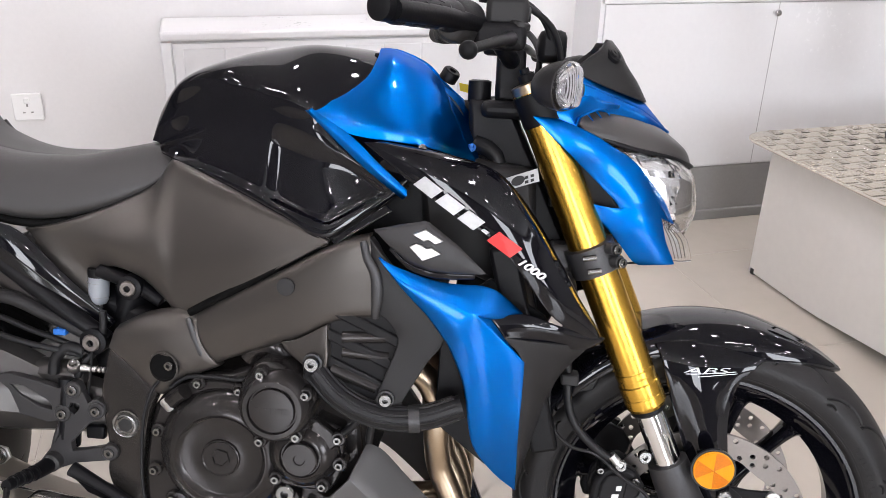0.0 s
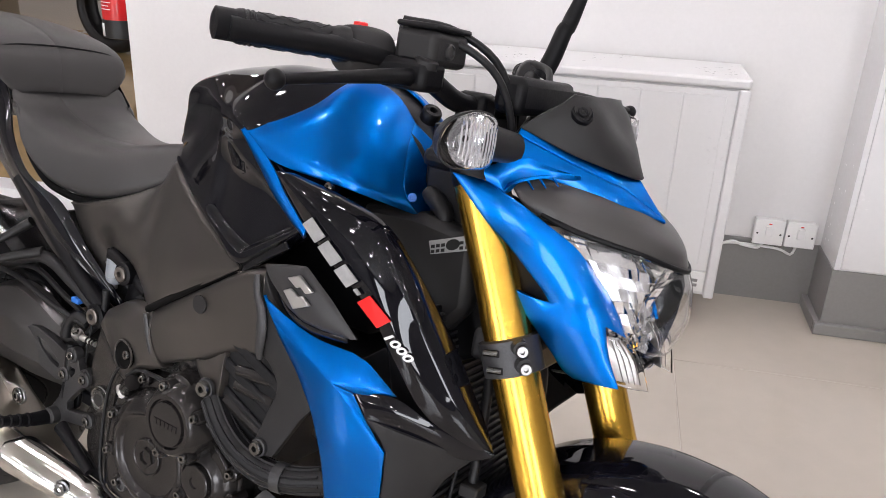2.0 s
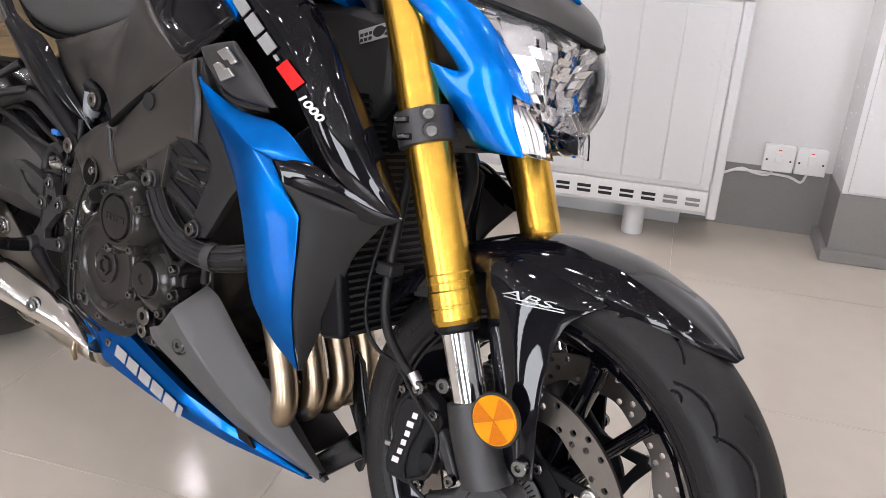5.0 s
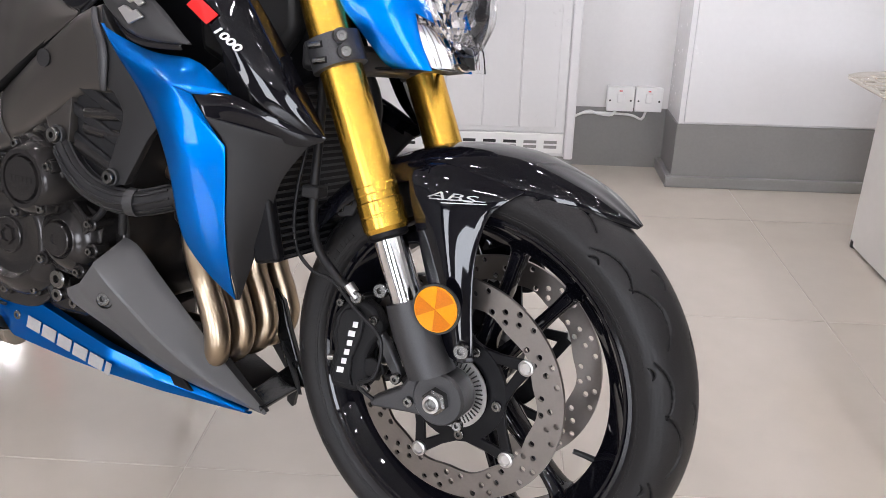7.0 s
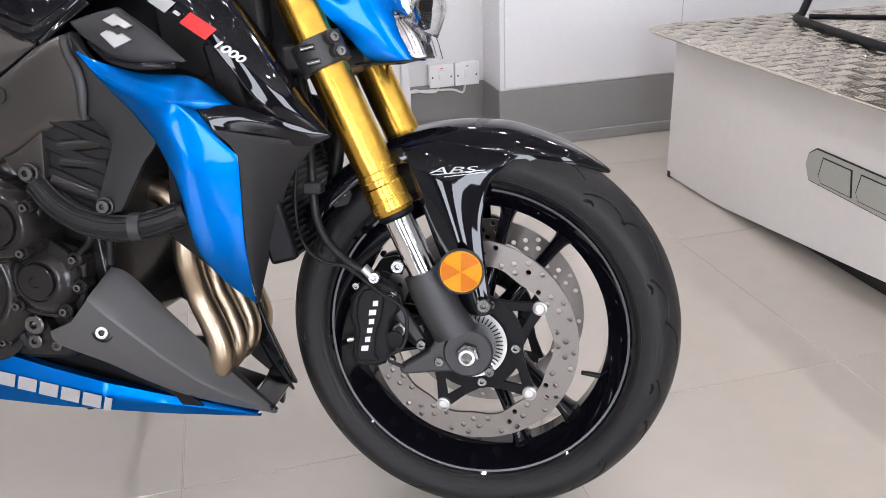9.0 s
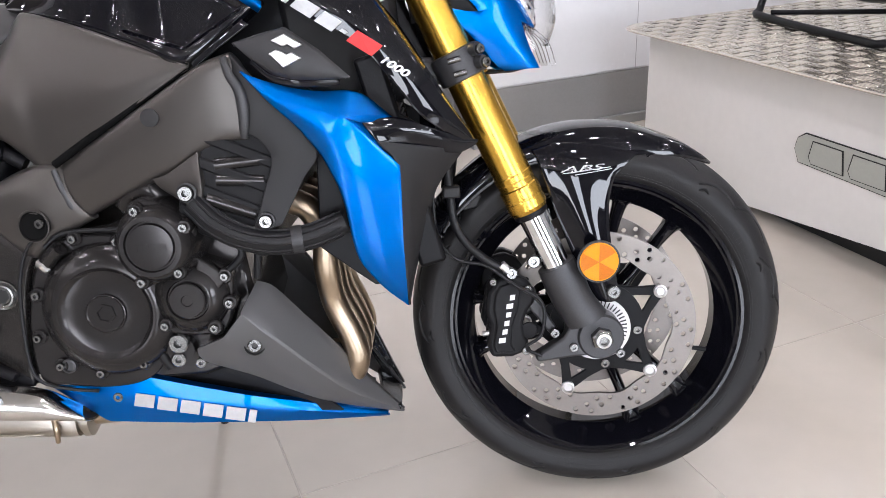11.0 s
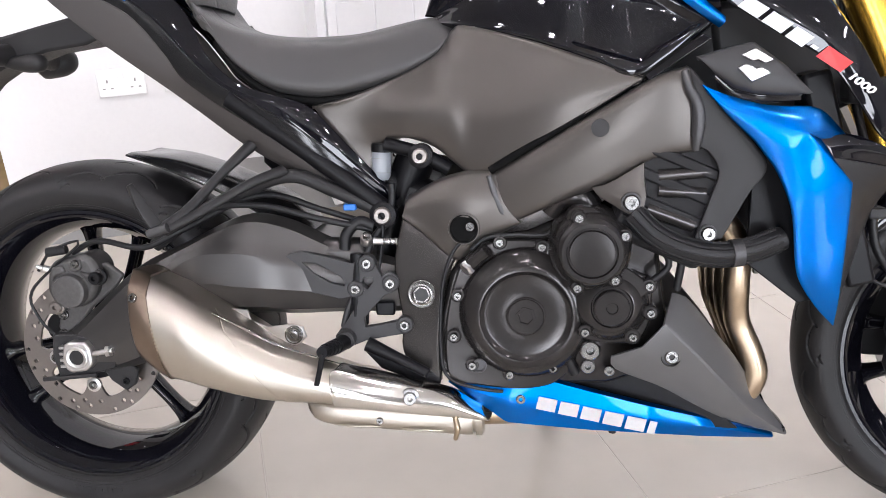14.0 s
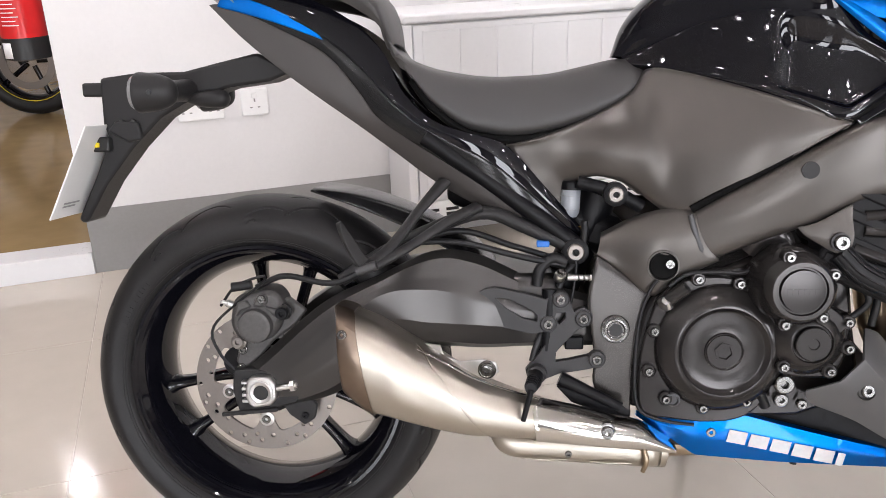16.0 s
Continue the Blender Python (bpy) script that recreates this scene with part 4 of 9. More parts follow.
    # four-piston caliper behind the leg
    co = [(1.307, 0.396), (1.331, 0.402), (1.352, 0.392), (1.366, 0.372), (1.362, 0.355), (1.352, 0.343), (1.345, 0.325), (1.347, 0.305), (1.354, 0.29), (1.345, 0.276), (1.327, 0.269), (1.295, 0.27), (1.288, 0.289), (1.294, 0.322), (1.287, 0.345), (1.291, 0.373)]
    cal = plate("brake_caliper", co, s * 0.078, s * 0.104, CAST, bike, "black radial brake caliper with white maker's mark", bevel=0.006)
    plate("caliper_face", [(1.31, 0.386), (1.33, 0.391), (1.341, 0.38), (1.338, 0.352), (1.327, 0.32), (1.325, 0.292), (1.331, 0.28), (1.301, 0.279), (1.297, 0.292), (1.303, 0.325), (1.299, 0.35), (1.303, 0.374)], s * 0.1035, s * 0.109, CAST, cal, bevel=0.003)
    plate("caliper_back", co, s * 0.045, s * 0.06, CAST, cal, bevel=0.004)
    plate("caliper_bridge", [(1.3, 0.39), (1.33, 0.395), (1.318, 0.34), (1.315, 0.27), (1.295, 0.27), (1.3, 0.33)], s * 0.05, s * 0.1, CAST, cal, bevel=0.004)
    plate("caliper_arm", [(1.352, 0.372), (1.372, 0.352), (1.392, 0.32), (1.4, 0.306), (1.388, 0.3), (1.372, 0.322), (1.355, 0.345)], s * 0.084, s * 0.098, GREY, cal, bevel=0.003)
    for x, z, r_ in ((1.3525, 0.378, 0.007), (1.348, 0.28, 0.007), (1.393, 0.306, 0.0075), (1.3, 0.392, 0.0055)):
        bolt(x, s * 0.104, z, r_, cal, axis=(0, s, 0))
    for z in (0.311, 0.37):
        lathe("piston_boss", [(0.0135, 0), (0.0125, 0.002), (0.01, 0.0022)], (1.353, s * 0.1, z), CAST, cal, axis=(0, s, 0), n=20)
    for k in range(6):
        t = k / 5
        x, z = 1.3112 + 0.0165 * t, 0.2995 + 0.068 * t
        w = 0.0062 if k in (0, 4) else 0.0035
        plate("mark", [(x - w, z - 0.0042), (x + 0.0042, z - 0.0034), (x + 0.0052, z + 0.0046), (x - w + 0.001, z + 0.0038)], s * 0.1092, s * 0.1098, WHITE_INK, cal, bevel=0.0)
    tube("pad_pin", [(1.30, s * 0.095, 0.31), (1.282, s * 0.095, 0.307)], 0.004, ALU, cal)
    # lower triple clamp half with pinch bolts
    c0 = fork_at(0.735, y) + side
    cl = lathe("fork_clamp", [(0.0285, -0.002), (0.036, 0), (0.036, 0.04), (0.0285, 0.042)], c0, GREY, bike, "black lower fork clamp", axis=FD, n=32)
    for f in (0.01, 0.03):
        q = c0 + FD * f + np.array((0.026, s * 0.03, 0.012))
        tube("clamp_ear", [q + np.array((-0.004, -s * 0.004, 0)), q + np.array((0.004, s * 0.004, 0.001))], 0.0095, GREY, cl, n=12)
        bolt(*(q + np.array((0.006, s * 0.006, 0))), 0.007, cl, axis=(0.5, s * 0.8, 0.1))
        q2 = c0 + FD * f + np.array((-0.004, s * 0.037, -0.002))
        tube("clamp_lug", [q2 - np.array((0.009, 0, 0.002)), q2 + np.array((0.009, 0, 0.002))], 0.0042, ZINC, cl, n=8)
box("lower_yoke", 1.2, 1.285, -0.09, 0.09, 0.69, 0.73, GREY, bike, "black lower fork yoke", bevel=0.008)
box("upper_yoke", 1.09, 1.165, -0.092, 0.125, 0.905, 0.93, DARK, bike, "black upper fork yoke", bevel=0.01)
for s in (-1, 1):
    q = fork_at(0.945, s * 0.1)
    cap = lathe("fork_cap", [(0.026, 0.0), (0.026, 0.012), (0.02, 0.014)], q, HEADER, bike, "brass-coloured fork cap", axis=-FD, n=32)
    lathe("adjuster", [(0.012, 0), (0.012, 0.012), (0.007, 0.013), (0.007, 0.02)], q - FD * 0.013, DARK, cap, axis=-FD, n=12)

# ---- bodywork ----
M = True
tank_rows = [
    [(0.577, 0, 0.84), (0.597, 0, 0.893), (0.64, 0, 0.94), (0.711, 0, 0.971), (0.781, 0, 0.989), (0.85, 0, 0.996), (0.94, 0, 0.988), (1, 0, 0.95)],
    [(0.58, -0.016, 0.841), (0.602, -0.026, 0.889), (0.65, -0.064, 0.936), (0.72, -0.08, 0.965), (0.79, -0.08, 0.98), (0.86, -0.088, 0.988), (0.935, -0.075, 0.97), (1, -0.06, 0.925)],
    [(0.59, -0.022, 0.84), (0.618, -0.045, 0.876), (0.675, -0.078, 0.914), (0.75, -0.118, 0.938), (0.81, -0.144, 0.936), (0.864, -0.16, 0.926), (0.93, -0.13, 0.92), (1, -0.095, 0.89)],
    [(0.596, -0.026, 0.837), (0.634, -0.051, 0.856), (0.695, -0.087, 0.88), (0.765, -0.126, 0.895), (0.82, -0.151, 0.892), (0.875, -0.166, 0.888), (0.93, -0.148, 0.878), (1, -0.12, 0.86)],
    [(0.6, -0.034, 0.833), (0.637, -0.058, 0.842), (0.7, -0.096, 0.853), (0.766, -0.129, 0.854), (0.824, -0.153, 0.843), (0.882, -0.168, 0.835), (0.94, -0.16, 0.848), (1, -0.14, 0.848)],
    [(0.604, -0.04, 0.829), (0.639, -0.067, 0.827), (0.704, -0.106, 0.822), (0.766, -0.136, 0.81), (0.828, -0.159, 0.789), (0.888, -0.174, 0.774), (0.96, -0.17, 0.82), (1, -0.162, 0.832)],
    [(0.608, -0.045, 0.825), (0.64, -0.072, 0.819), (0.707, -0.112, 0.804), (0.766, -0.14, 0.786), (0.83, -0.163, 0.762), (0.893, -0.177, 0.738), (0.975, -0.175, 0.795), (1, -0.17, 0.82)],
    [(0.612, -0.03, 0.82), (0.645, -0.055, 0.812), (0.71, -0.092, 0.797), (0.77, -0.12, 0.778), (0.832, -0.14, 0.754), (0.893, -0.15, 0.73), (0.975, -0.15, 0.787), (1, -0.145, 0.81)],
]
full = tank_rows[::-1] + [[(x, -y, z) for x, y, z in r] for r in tank_rows[1:]]
tank = skin("fuel_tank", full, GLOSS, bike, "gloss black fuel tank with knee recesses", nu=120, nv=13, solid=0, smooth=60)[0]
# knee recess: each side of its outline in x and z with the width over which it fades in
knee = [((0.79, 0.785), (0.893, 0.751), 0.008), ((0.893, 0.751), (0.985, 0.807), 0.008), ((0.985, 0.807), (0.87, 0.88), 0.014), ((0.87, 0.88), (0.8, 0.9), 0.04), ((0.8, 0.9), (0.79, 0.785), 0.03)]
for v in tank.data.vertices:
    f = 1.0 if abs(v.co.y) > 0.06 else 0.0
    for (x0, z0), (x1, z1), fade in knee:
        g = min(1.0, max(0.0, ((x1 - x0) * (v.co.z - z0) - (z1 - z0) * (v.co.x - x0)) / math.hypot(x1 - x0, z1 - z0) / fade))
        f *= g * g * (3 - 2 * g)
    v.co.y -= math.copysign(0.011 * f, v.co.y)

skin("tank_cover", [
    [(0.937, -0.03, 0.9955), (0.958, -0.028, 0.995), (1.0, -0.026, 0.978), (1.03, -0.024, 0.95)],
    [(0.939, -0.075, 0.978), (0.965, -0.075, 0.979), (1.012, -0.066, 0.955), (1.045, -0.054, 0.92)],
    [(0.93, -0.112, 0.952), (0.965, -0.115, 0.948), (1.018, -0.1, 0.925), (1.06, -0.077, 0.892)],
    [(0.898, -0.148, 0.925), (0.948, -0.15, 0.918), (1.018, -0.13, 0.898), (1.074, -0.088, 0.866)],
    [(0.862, -0.164, 0.913), (0.93, -0.168, 0.898), (1.02, -0.148, 0.88), (1.084, -0.082, 0.85)],
    [(0.864, -0.167, 0.908), (0.922, -0.171, 0.88), (1.024, -0.148, 0.8655), (1.0875, -0.067, 0.838)]], BLUE, bike, "blue tank side cover", nu=32, nv=6, solid=0.004, mirror=M)
skin("cover_front", [
    [(1.03, -0.024, 0.95), (1.045, -0.054, 0.92), (1.06, -0.077, 0.892), (1.074, -0.088, 0.866), (1.0875, -0.067, 0.838)],
    [(1.055, -0.014, 0.93), (1.064, -0.032, 0.908), (1.075, -0.046, 0.884), (1.085, -0.056, 0.858), (1.09, -0.058, 0.836)],
    [(1.062, -0.004, 0.925), (1.075, -0.018, 0.902), (1.084, -0.028, 0.878), (1.09, -0.038, 0.855), (1.091, -0.046, 0.834)]], BLUE, bike, "blue front facet of the tank cover", nu=24, nv=4, solid=0.003, mirror=M)
skin("tank_strip", [
    [(0.868, -0.168, 0.912), (0.924, -0.174, 0.878), (0.962, -0.182, 0.846), (1.003, -0.184, 0.811)],
    [(0.866, -0.171, 0.908), (0.92, -0.178, 0.868), (0.957, -0.185, 0.838), (1.002, -0.186, 0.803)],
    [(0.86, -0.167, 0.908), (0.912, -0.174, 0.863), (0.95, -0.18, 0.832), (0.996, -0.178, 0.797)]], BLUE, bike, "blue trim strip beside the knee recess", nu=30, nv=4, solid=0.004, mirror=M)
# black shrouds with two facets
skin("radiator_shroud", [
    [(0.943, -0.183, 0.871), (1.004, -0.197, 0.828), (1.06, -0.204, 0.79), (1.125, -0.206, 0.752), (1.165, -0.203, 0.706), (1.208, -0.19, 0.65), (1.25, -0.165, 0.622), (1.277, -0.145, 0.608)],
    [(0.95, -0.185, 0.8715), (1.02, -0.201, 0.843), (1.09, -0.206, 0.808), (1.145, -0.206, 0.763), (1.185, -0.2, 0.71), (1.225, -0.184, 0.66), (1.258, -0.163, 0.63), (1.278, -0.145, 0.61)],
    [(0.957, -0.185, 0.8722), (1.035, -0.197, 0.858), (1.115, -0.198, 0.835), (1.165, -0.197, 0.782), (1.205, -0.187, 0.722), (1.24, -0.174, 0.668), (1.265, -0.156, 0.634), (1.279, -0.143, 0.612)]], GLOSS, bike, "gloss black radiator shroud with silver and red lettering", nu=40, nv=6, solid=0.004, mirror=M)
skin("shroud_front", [
    [(0.957, -0.185, 0.8722), (1.035, -0.197, 0.858), (1.115, -0.198, 0.835), (1.165, -0.197, 0.782), (1.205, -0.187, 0.722), (1.24, -0.174, 0.668), (1.265, -0.156, 0.634), (1.279, -0.143, 0.612)],
    [(0.962, -0.183, 0.873), (1.045, -0.188, 0.861), (1.12, -0.189, 0.84), (1.17, -0.184, 0.784), (1.211, -0.171, 0.722), (1.245, -0.158, 0.667), (1.268, -0.147, 0.632), (1.28, -0.142, 0.612)],
    [(0.97, -0.178, 0.873), (1.05, -0.179, 0.862), (1.122, -0.179, 0.841), (1.173, -0.168, 0.785), (1.213, -0.148, 0.721), (1.246, -0.138, 0.665), (1.269, -0.137, 0.63), (1.28, -0.141, 0.613)]], GLOSS, bike, "gloss black front facet of the shroud", nu=40, nv=5, solid=0.004, mirror=M)
# emblem pod
skin("side_pod", [
    [(0.963, -0.203, 0.7595), (0.998, -0.207, 0.769), (1.034, -0.21, 0.7765), (1.077, -0.208, 0.745), (1.114, -0.203, 0.709)],
    [(0.967, -0.207, 0.757), (1.0, -0.212, 0.765), (1.034, -0.215, 0.7705), (1.073, -0.213, 0.7415), (1.111, -0.204, 0.7085)],
    [(0.975, -0.209, 0.749), (1.005, -0.2155, 0.746), (1.037, -0.219, 0.742), (1.068, -0.216, 0.7265), (1.107, -0.2055, 0.7075)],
    [(0.985, -0.2085, 0.739), (1.008, -0.213, 0.726), (1.037, -0.2165, 0.7165), (1.065, -0.2135, 0.711), (1.1, -0.2055, 0.7075)],
    [(0.987, -0.203, 0.737), (1.011, -0.206, 0.7165), (1.04, -0.209, 0.708), (1.066, -0.2075, 0.706), (1.1, -0.203, 0.706)]], POD, bike, "satin black side pod with a silver emblem", nu=34, nv=5, solid=0.006, mirror=M, smooth_u=False)
skin("pod_rim", [
    [(0.987, -0.205, 0.738), (1.011, -0.2085, 0.7175), (1.04, -0.2115, 0.709), (1.066, -0.21, 0.707), (1.1, -0.2045, 0.7068)],
    [(0.983, -0.2035, 0.733), (1.01, -0.207, 0.709), (1.04, -0.209, 0.7), (1.066, -0.207, 0.698), (1.1, -0.202, 0.699)]], GLOSS, bike, "gloss black lower rim of the pod", nu=30, nv=2, solid=0.004, mirror=M)
# blue lower cowl: a flank between its rear edge and a ridge, the wing above, and the two faces of the notch
TIP, RIDGE, CORNER, NOTCH, WING, FOOT = (0.971, -0.21, 0.7225), (1.105, -0.2245, 0.657), (1.1726, -0.2003, 0.5887), (1.1255, -0.2114, 0.6489), (1.1668, -0.1825, 0.6515), (1.172, -0.164, 0.38)
edge_back = chain(([TIP, (1.0025, -0.213, 0.6845), (1.0385, -0.2155, 0.6485), (1.058, -0.2165, 0.6235)], 16), ([(1.058, -0.2165, 0.6235), (1.0695, -0.217, 0.607), (1.0885, -0.2165, 0.5644), (1.0965, -0.213, 0.53)], 12), ([(1.0965, -0.213, 0.53), (1.103, -0.205, 0.482), (1.1125, -0.198, 0.452), (1.14, -0.183, 0.413), FOOT], 18))
edge_front = chain(([TIP, (1.0, -0.2135, 0.6965), (1.051, -0.2195, 0.6775), RIDGE], 16), ([RIDGE, (1.137, -0.2135, 0.6245), CORNER], 12), ([CORNER, (1.1722, -0.1965, 0.54), (1.171, -0.1915, 0.482), (1.1715, -0.1785, 0.42), FOOT], 18))
bow = np.array((0, -0.0045, 0)) * np.sin(np.linspace(0, 1, len(edge_back)) * math.pi)[:, None]
panel("side_cowl", [edge_back + np.array((0, 0.004, 0)) * np.sin(np.linspace(0, 1, len(edge_back)) * math.pi)[:, None], edge_back * 0.93 + edge_front * 0.07, edge_back * 0.6 + edge_front * 0.4 + bow * 0.9, edge_back * 0.25 + edge_front * 0.75 + bow * 0.6, edge_front], BLUE, bike, "blue lower side cowl", nv=4)
wing_top = chain(([TIP, (1.004, -0.2085, 0.7087), (1.056, -0.2065, 0.6945), (1.11, -0.2025, 0.692)], 16), ([(1.11, -0.2025, 0.692), (1.1325, -0.197, 0.6835), WING], 8))
wing_low = chain(([TIP, (1.0, -0.2135, 0.6965), (1.051, -0.2195, 0.6775), RIDGE], 16), ([RIDGE, (1.126, -0.213, 0.6592), (1.147, -0.1985, 0.658), WING], 8))
panel("cowl_wing", [wing_top, wing_top * 0.5 + wing_low * 0.5 + np.array((0, -0.0022, 0)) * np.sin(np.linspace(0, 1, len(wing_top)) * math.pi)[:, None], wing_low], BLUE, bike, "blue pointed wing of the side cowl", nv=5)
panel("cowl_notch", [chain(([RIDGE, (1.126, -0.213, 0.6592), (1.147, -0.1985, 0.658), WING], 8)), chain(([NOTCH, (1.135, -0.206, 0.6488), (1.15, -0.196, 0.6498), WING], 8))], BLUE, bike, "blue lower face of the wing", nv=2, solid=0.003, bevel=0.0006)
panel("cowl_notch", [chain(([RIDGE, (1.137, -0.2135, 0.6245), CORNER], 8)), chain(([NOTCH, (1.147, -0.206, 0.619), CORNER], 8))], BLUE, bike, "blue bevel beside the notch", nv=2, solid=0.003, bevel=0.0006)
skin("cowl_fin", [
    [(1.124, -0.208, 0.65), (1.17, -0.19, 0.653), (1.215, -0.18, 0.637), (1.255, -0.16, 0.622), (1.284, -0.143, 0.613)],
    [(1.134, -0.208, 0.638), (1.18, -0.194, 0.637), (1.22, -0.178, 0.622), (1.255, -0.16, 0.612), (1.283, -0.144, 0.61)],
    [(1.145, -0.206, 0.622), (1.19, -0.184, 0.612), (1.222, -0.168, 0.602), (1.255, -0.155, 0.597), (1.28, -0.144, 0.606)]], GLOSS, bike, "gloss black fin under the shroud", nu=30, nv=4, solid=0.005, mirror=M)
skin("inner_cowl", [
    [(1.14, -0.208, 0.624), (1.169, -0.1955, 0.588), (1.1705, -0.189, 0.5), (1.17, -0.179, 0.435), (1.171, -0.158, 0.38)],
    [(1.1803, -0.1935, 0.6161), (1.1865, -0.1845, 0.5748), (1.1819, -0.1804, 0.4967), (1.1753, -0.1747, 0.4334), (1.172, -0.1626, 0.38)],
    [(1.2217, -0.1731, 0.6079), (1.2045, -0.1676, 0.5612), (1.1936, -0.1662, 0.4933), (1.1807, -0.1649, 0.4316), (1.173, -0.162, 0.38)],
    [(1.262, -0.148, 0.6), (1.222, -0.146, 0.548), (1.205, -0.147, 0.49), (1.186, -0.15, 0.43), (1.174, -0.156, 0.38)]], PLASTIC, bike, "grained grey-black inner cowl", nu=30, nv=4, solid=0.004, mirror=M)

# ---- seat and tail ----
skin("rider_seat", [
    [(0.2432, -0.06796, 0.8313), (0.2612, -0.0714, 0.8082), (0.2911, -0.07816, 0.768), (0.3401, -0.07713, 0.7296), (0.3837, -0.07355, 0.7172), (0.4265, -0.06956, 0.714), (0.4787, -0.06417, 0.721), (0.5317, -0.05494, 0.7362), (0.5838, -0.04023, 0.7599), (0.6167, -0.03302, 0.7836), (0.6286, -0.02564, 0.7987)],
    [(0.2408, -0.09149, 0.8403), (0.2592, -0.0946, 0.8162), (0.2907, -0.1029, 0.7771), (0.3401, -0.0999, 0.7412), (0.3837, -0.09557, 0.7291), (0.4265, -0.09084, 0.7264), (0.4787, -0.08476, 0.7327), (0.5317, -0.07498, 0.7471), (0.5838, -0.06025, 0.7696), (0.6165, -0.05285, 0.792), (0.6288, -0.04464, 0.8053)],
    [(0.2313, -0.09249, 0.8554), (0.2512, -0.0956, 0.8283), (0.289, -0.1039, 0.7922), (0.3401, -0.1009, 0.764), (0.3837, -0.09657, 0.7527), (0.4265, -0.09184, 0.7517), (0.4788, -0.08576, 0.7557), (0.5317, -0.07598, 0.768), (0.5839, -0.06125, 0.7866), (0.6158, -0.05385, 0.805), (0.6295, -0.04468, 0.8129)],
    [(0.2214, -0.08347, 0.8784), (0.2443, -0.08501, 0.8453), (0.2871, -0.08906, 0.8204), (0.3402, -0.08608, 0.8025), (0.3837, -0.08286, 0.7955), (0.4264, -0.07864, 0.7945), (0.4786, -0.07136, 0.7976), (0.5312, -0.06149, 0.8059), (0.5829, -0.04766, 0.8195), (0.6147, -0.0406, 0.8243), (0.6288, -0.03486, 0.8209)],
    [(0.2156, -0.0494, 0.8882), (0.2376, -0.04986, 0.8532), (0.2855, -0.05146, 0.8292), (0.3405, -0.05101, 0.8164), (0.3838, -0.0484, 0.8114), (0.4262, -0.04624, 0.8114), (0.4778, -0.04117, 0.8146), (0.5298, -0.03576, 0.8248), (0.5808, -0.02809, 0.8351), (0.6127, -0.02441, 0.8339), (0.6283, -0.02094, 0.8266)],
    [(0.214, 0, 0.888), (0.236, 0, 0.853), (0.286, 0, 0.826), (0.341, 0, 0.813), (0.384, 0, 0.809), (0.426, 0, 0.809), (0.477, 0, 0.812), (0.528, 0, 0.823), (0.578, 0, 0.835), (0.61, 0, 0.836), (0.628, 0, 0.828)]], VINYL, bike, "black vinyl rider's seat", nu=40, nv=6, solid=0.006, mirror=1.5, smooth=70)
# near-black tube added as the shadow line between seat and side cover
tube("seat_gap_shade", [(0.2612, -0.0854, 0.8073), (0.2911, -0.09216, 0.767), (0.3401, -0.09113, 0.7285), (0.3836, -0.08755, 0.7161), (0.4265, -0.08356, 0.713), (0.4787, -0.07817, 0.7199), (0.5317, -0.06894, 0.7352), (0.5838, -0.05423, 0.7588), (0.6167, -0.04702, 0.7824)], 0.0065, GAP_SHADE, bike, "near-black tube that paints the shadow gap under the seat edge")
pillion = skin("pillion_seat", [
    [(0.228, -0.08, 0.855), (0.218, -0.112, 0.886), (0.185, -0.12, 0.912), (0.14, -0.12, 0.932), (0.03, -0.112, 0.95), (-0.11, -0.07, 0.96)],
    [(0.232, -0.072, 0.863), (0.22, -0.116, 0.9), (0.2, -0.124, 0.932), (0.145, -0.123, 0.956), (0.035, -0.115, 0.97), (-0.11, -0.07, 0.974)],
    [(0.234, -0.045, 0.866), (0.227, -0.07, 0.905), (0.208, -0.076, 0.943), (0.142, -0.078, 0.97), (0.03, -0.072, 0.985), (-0.11, -0.045, 0.985)],
    [(0.235, 0.0, 0.866), (0.229, 0.0, 0.907), (0.21, 0.0, 0.946), (0.142, 0.0, 0.974), (0.03, 0.0, 0.99), (-0.11, 0.0, 0.99)]], VINYL, bike, "black vinyl pillion seat with a seam", nu=28, nv=5, solid=0.006, mirror=1.2, smooth=70)
tube("seat_seam", [(0.199, -0.1255, 0.931), (0.2065, -0.078, 0.943), (0.2085, 0.0, 0.947), (0.2065, 0.094, 0.943), (0.199, 0.1505, 0.931)], 0.0018, DARK, pillion[0], n=6)


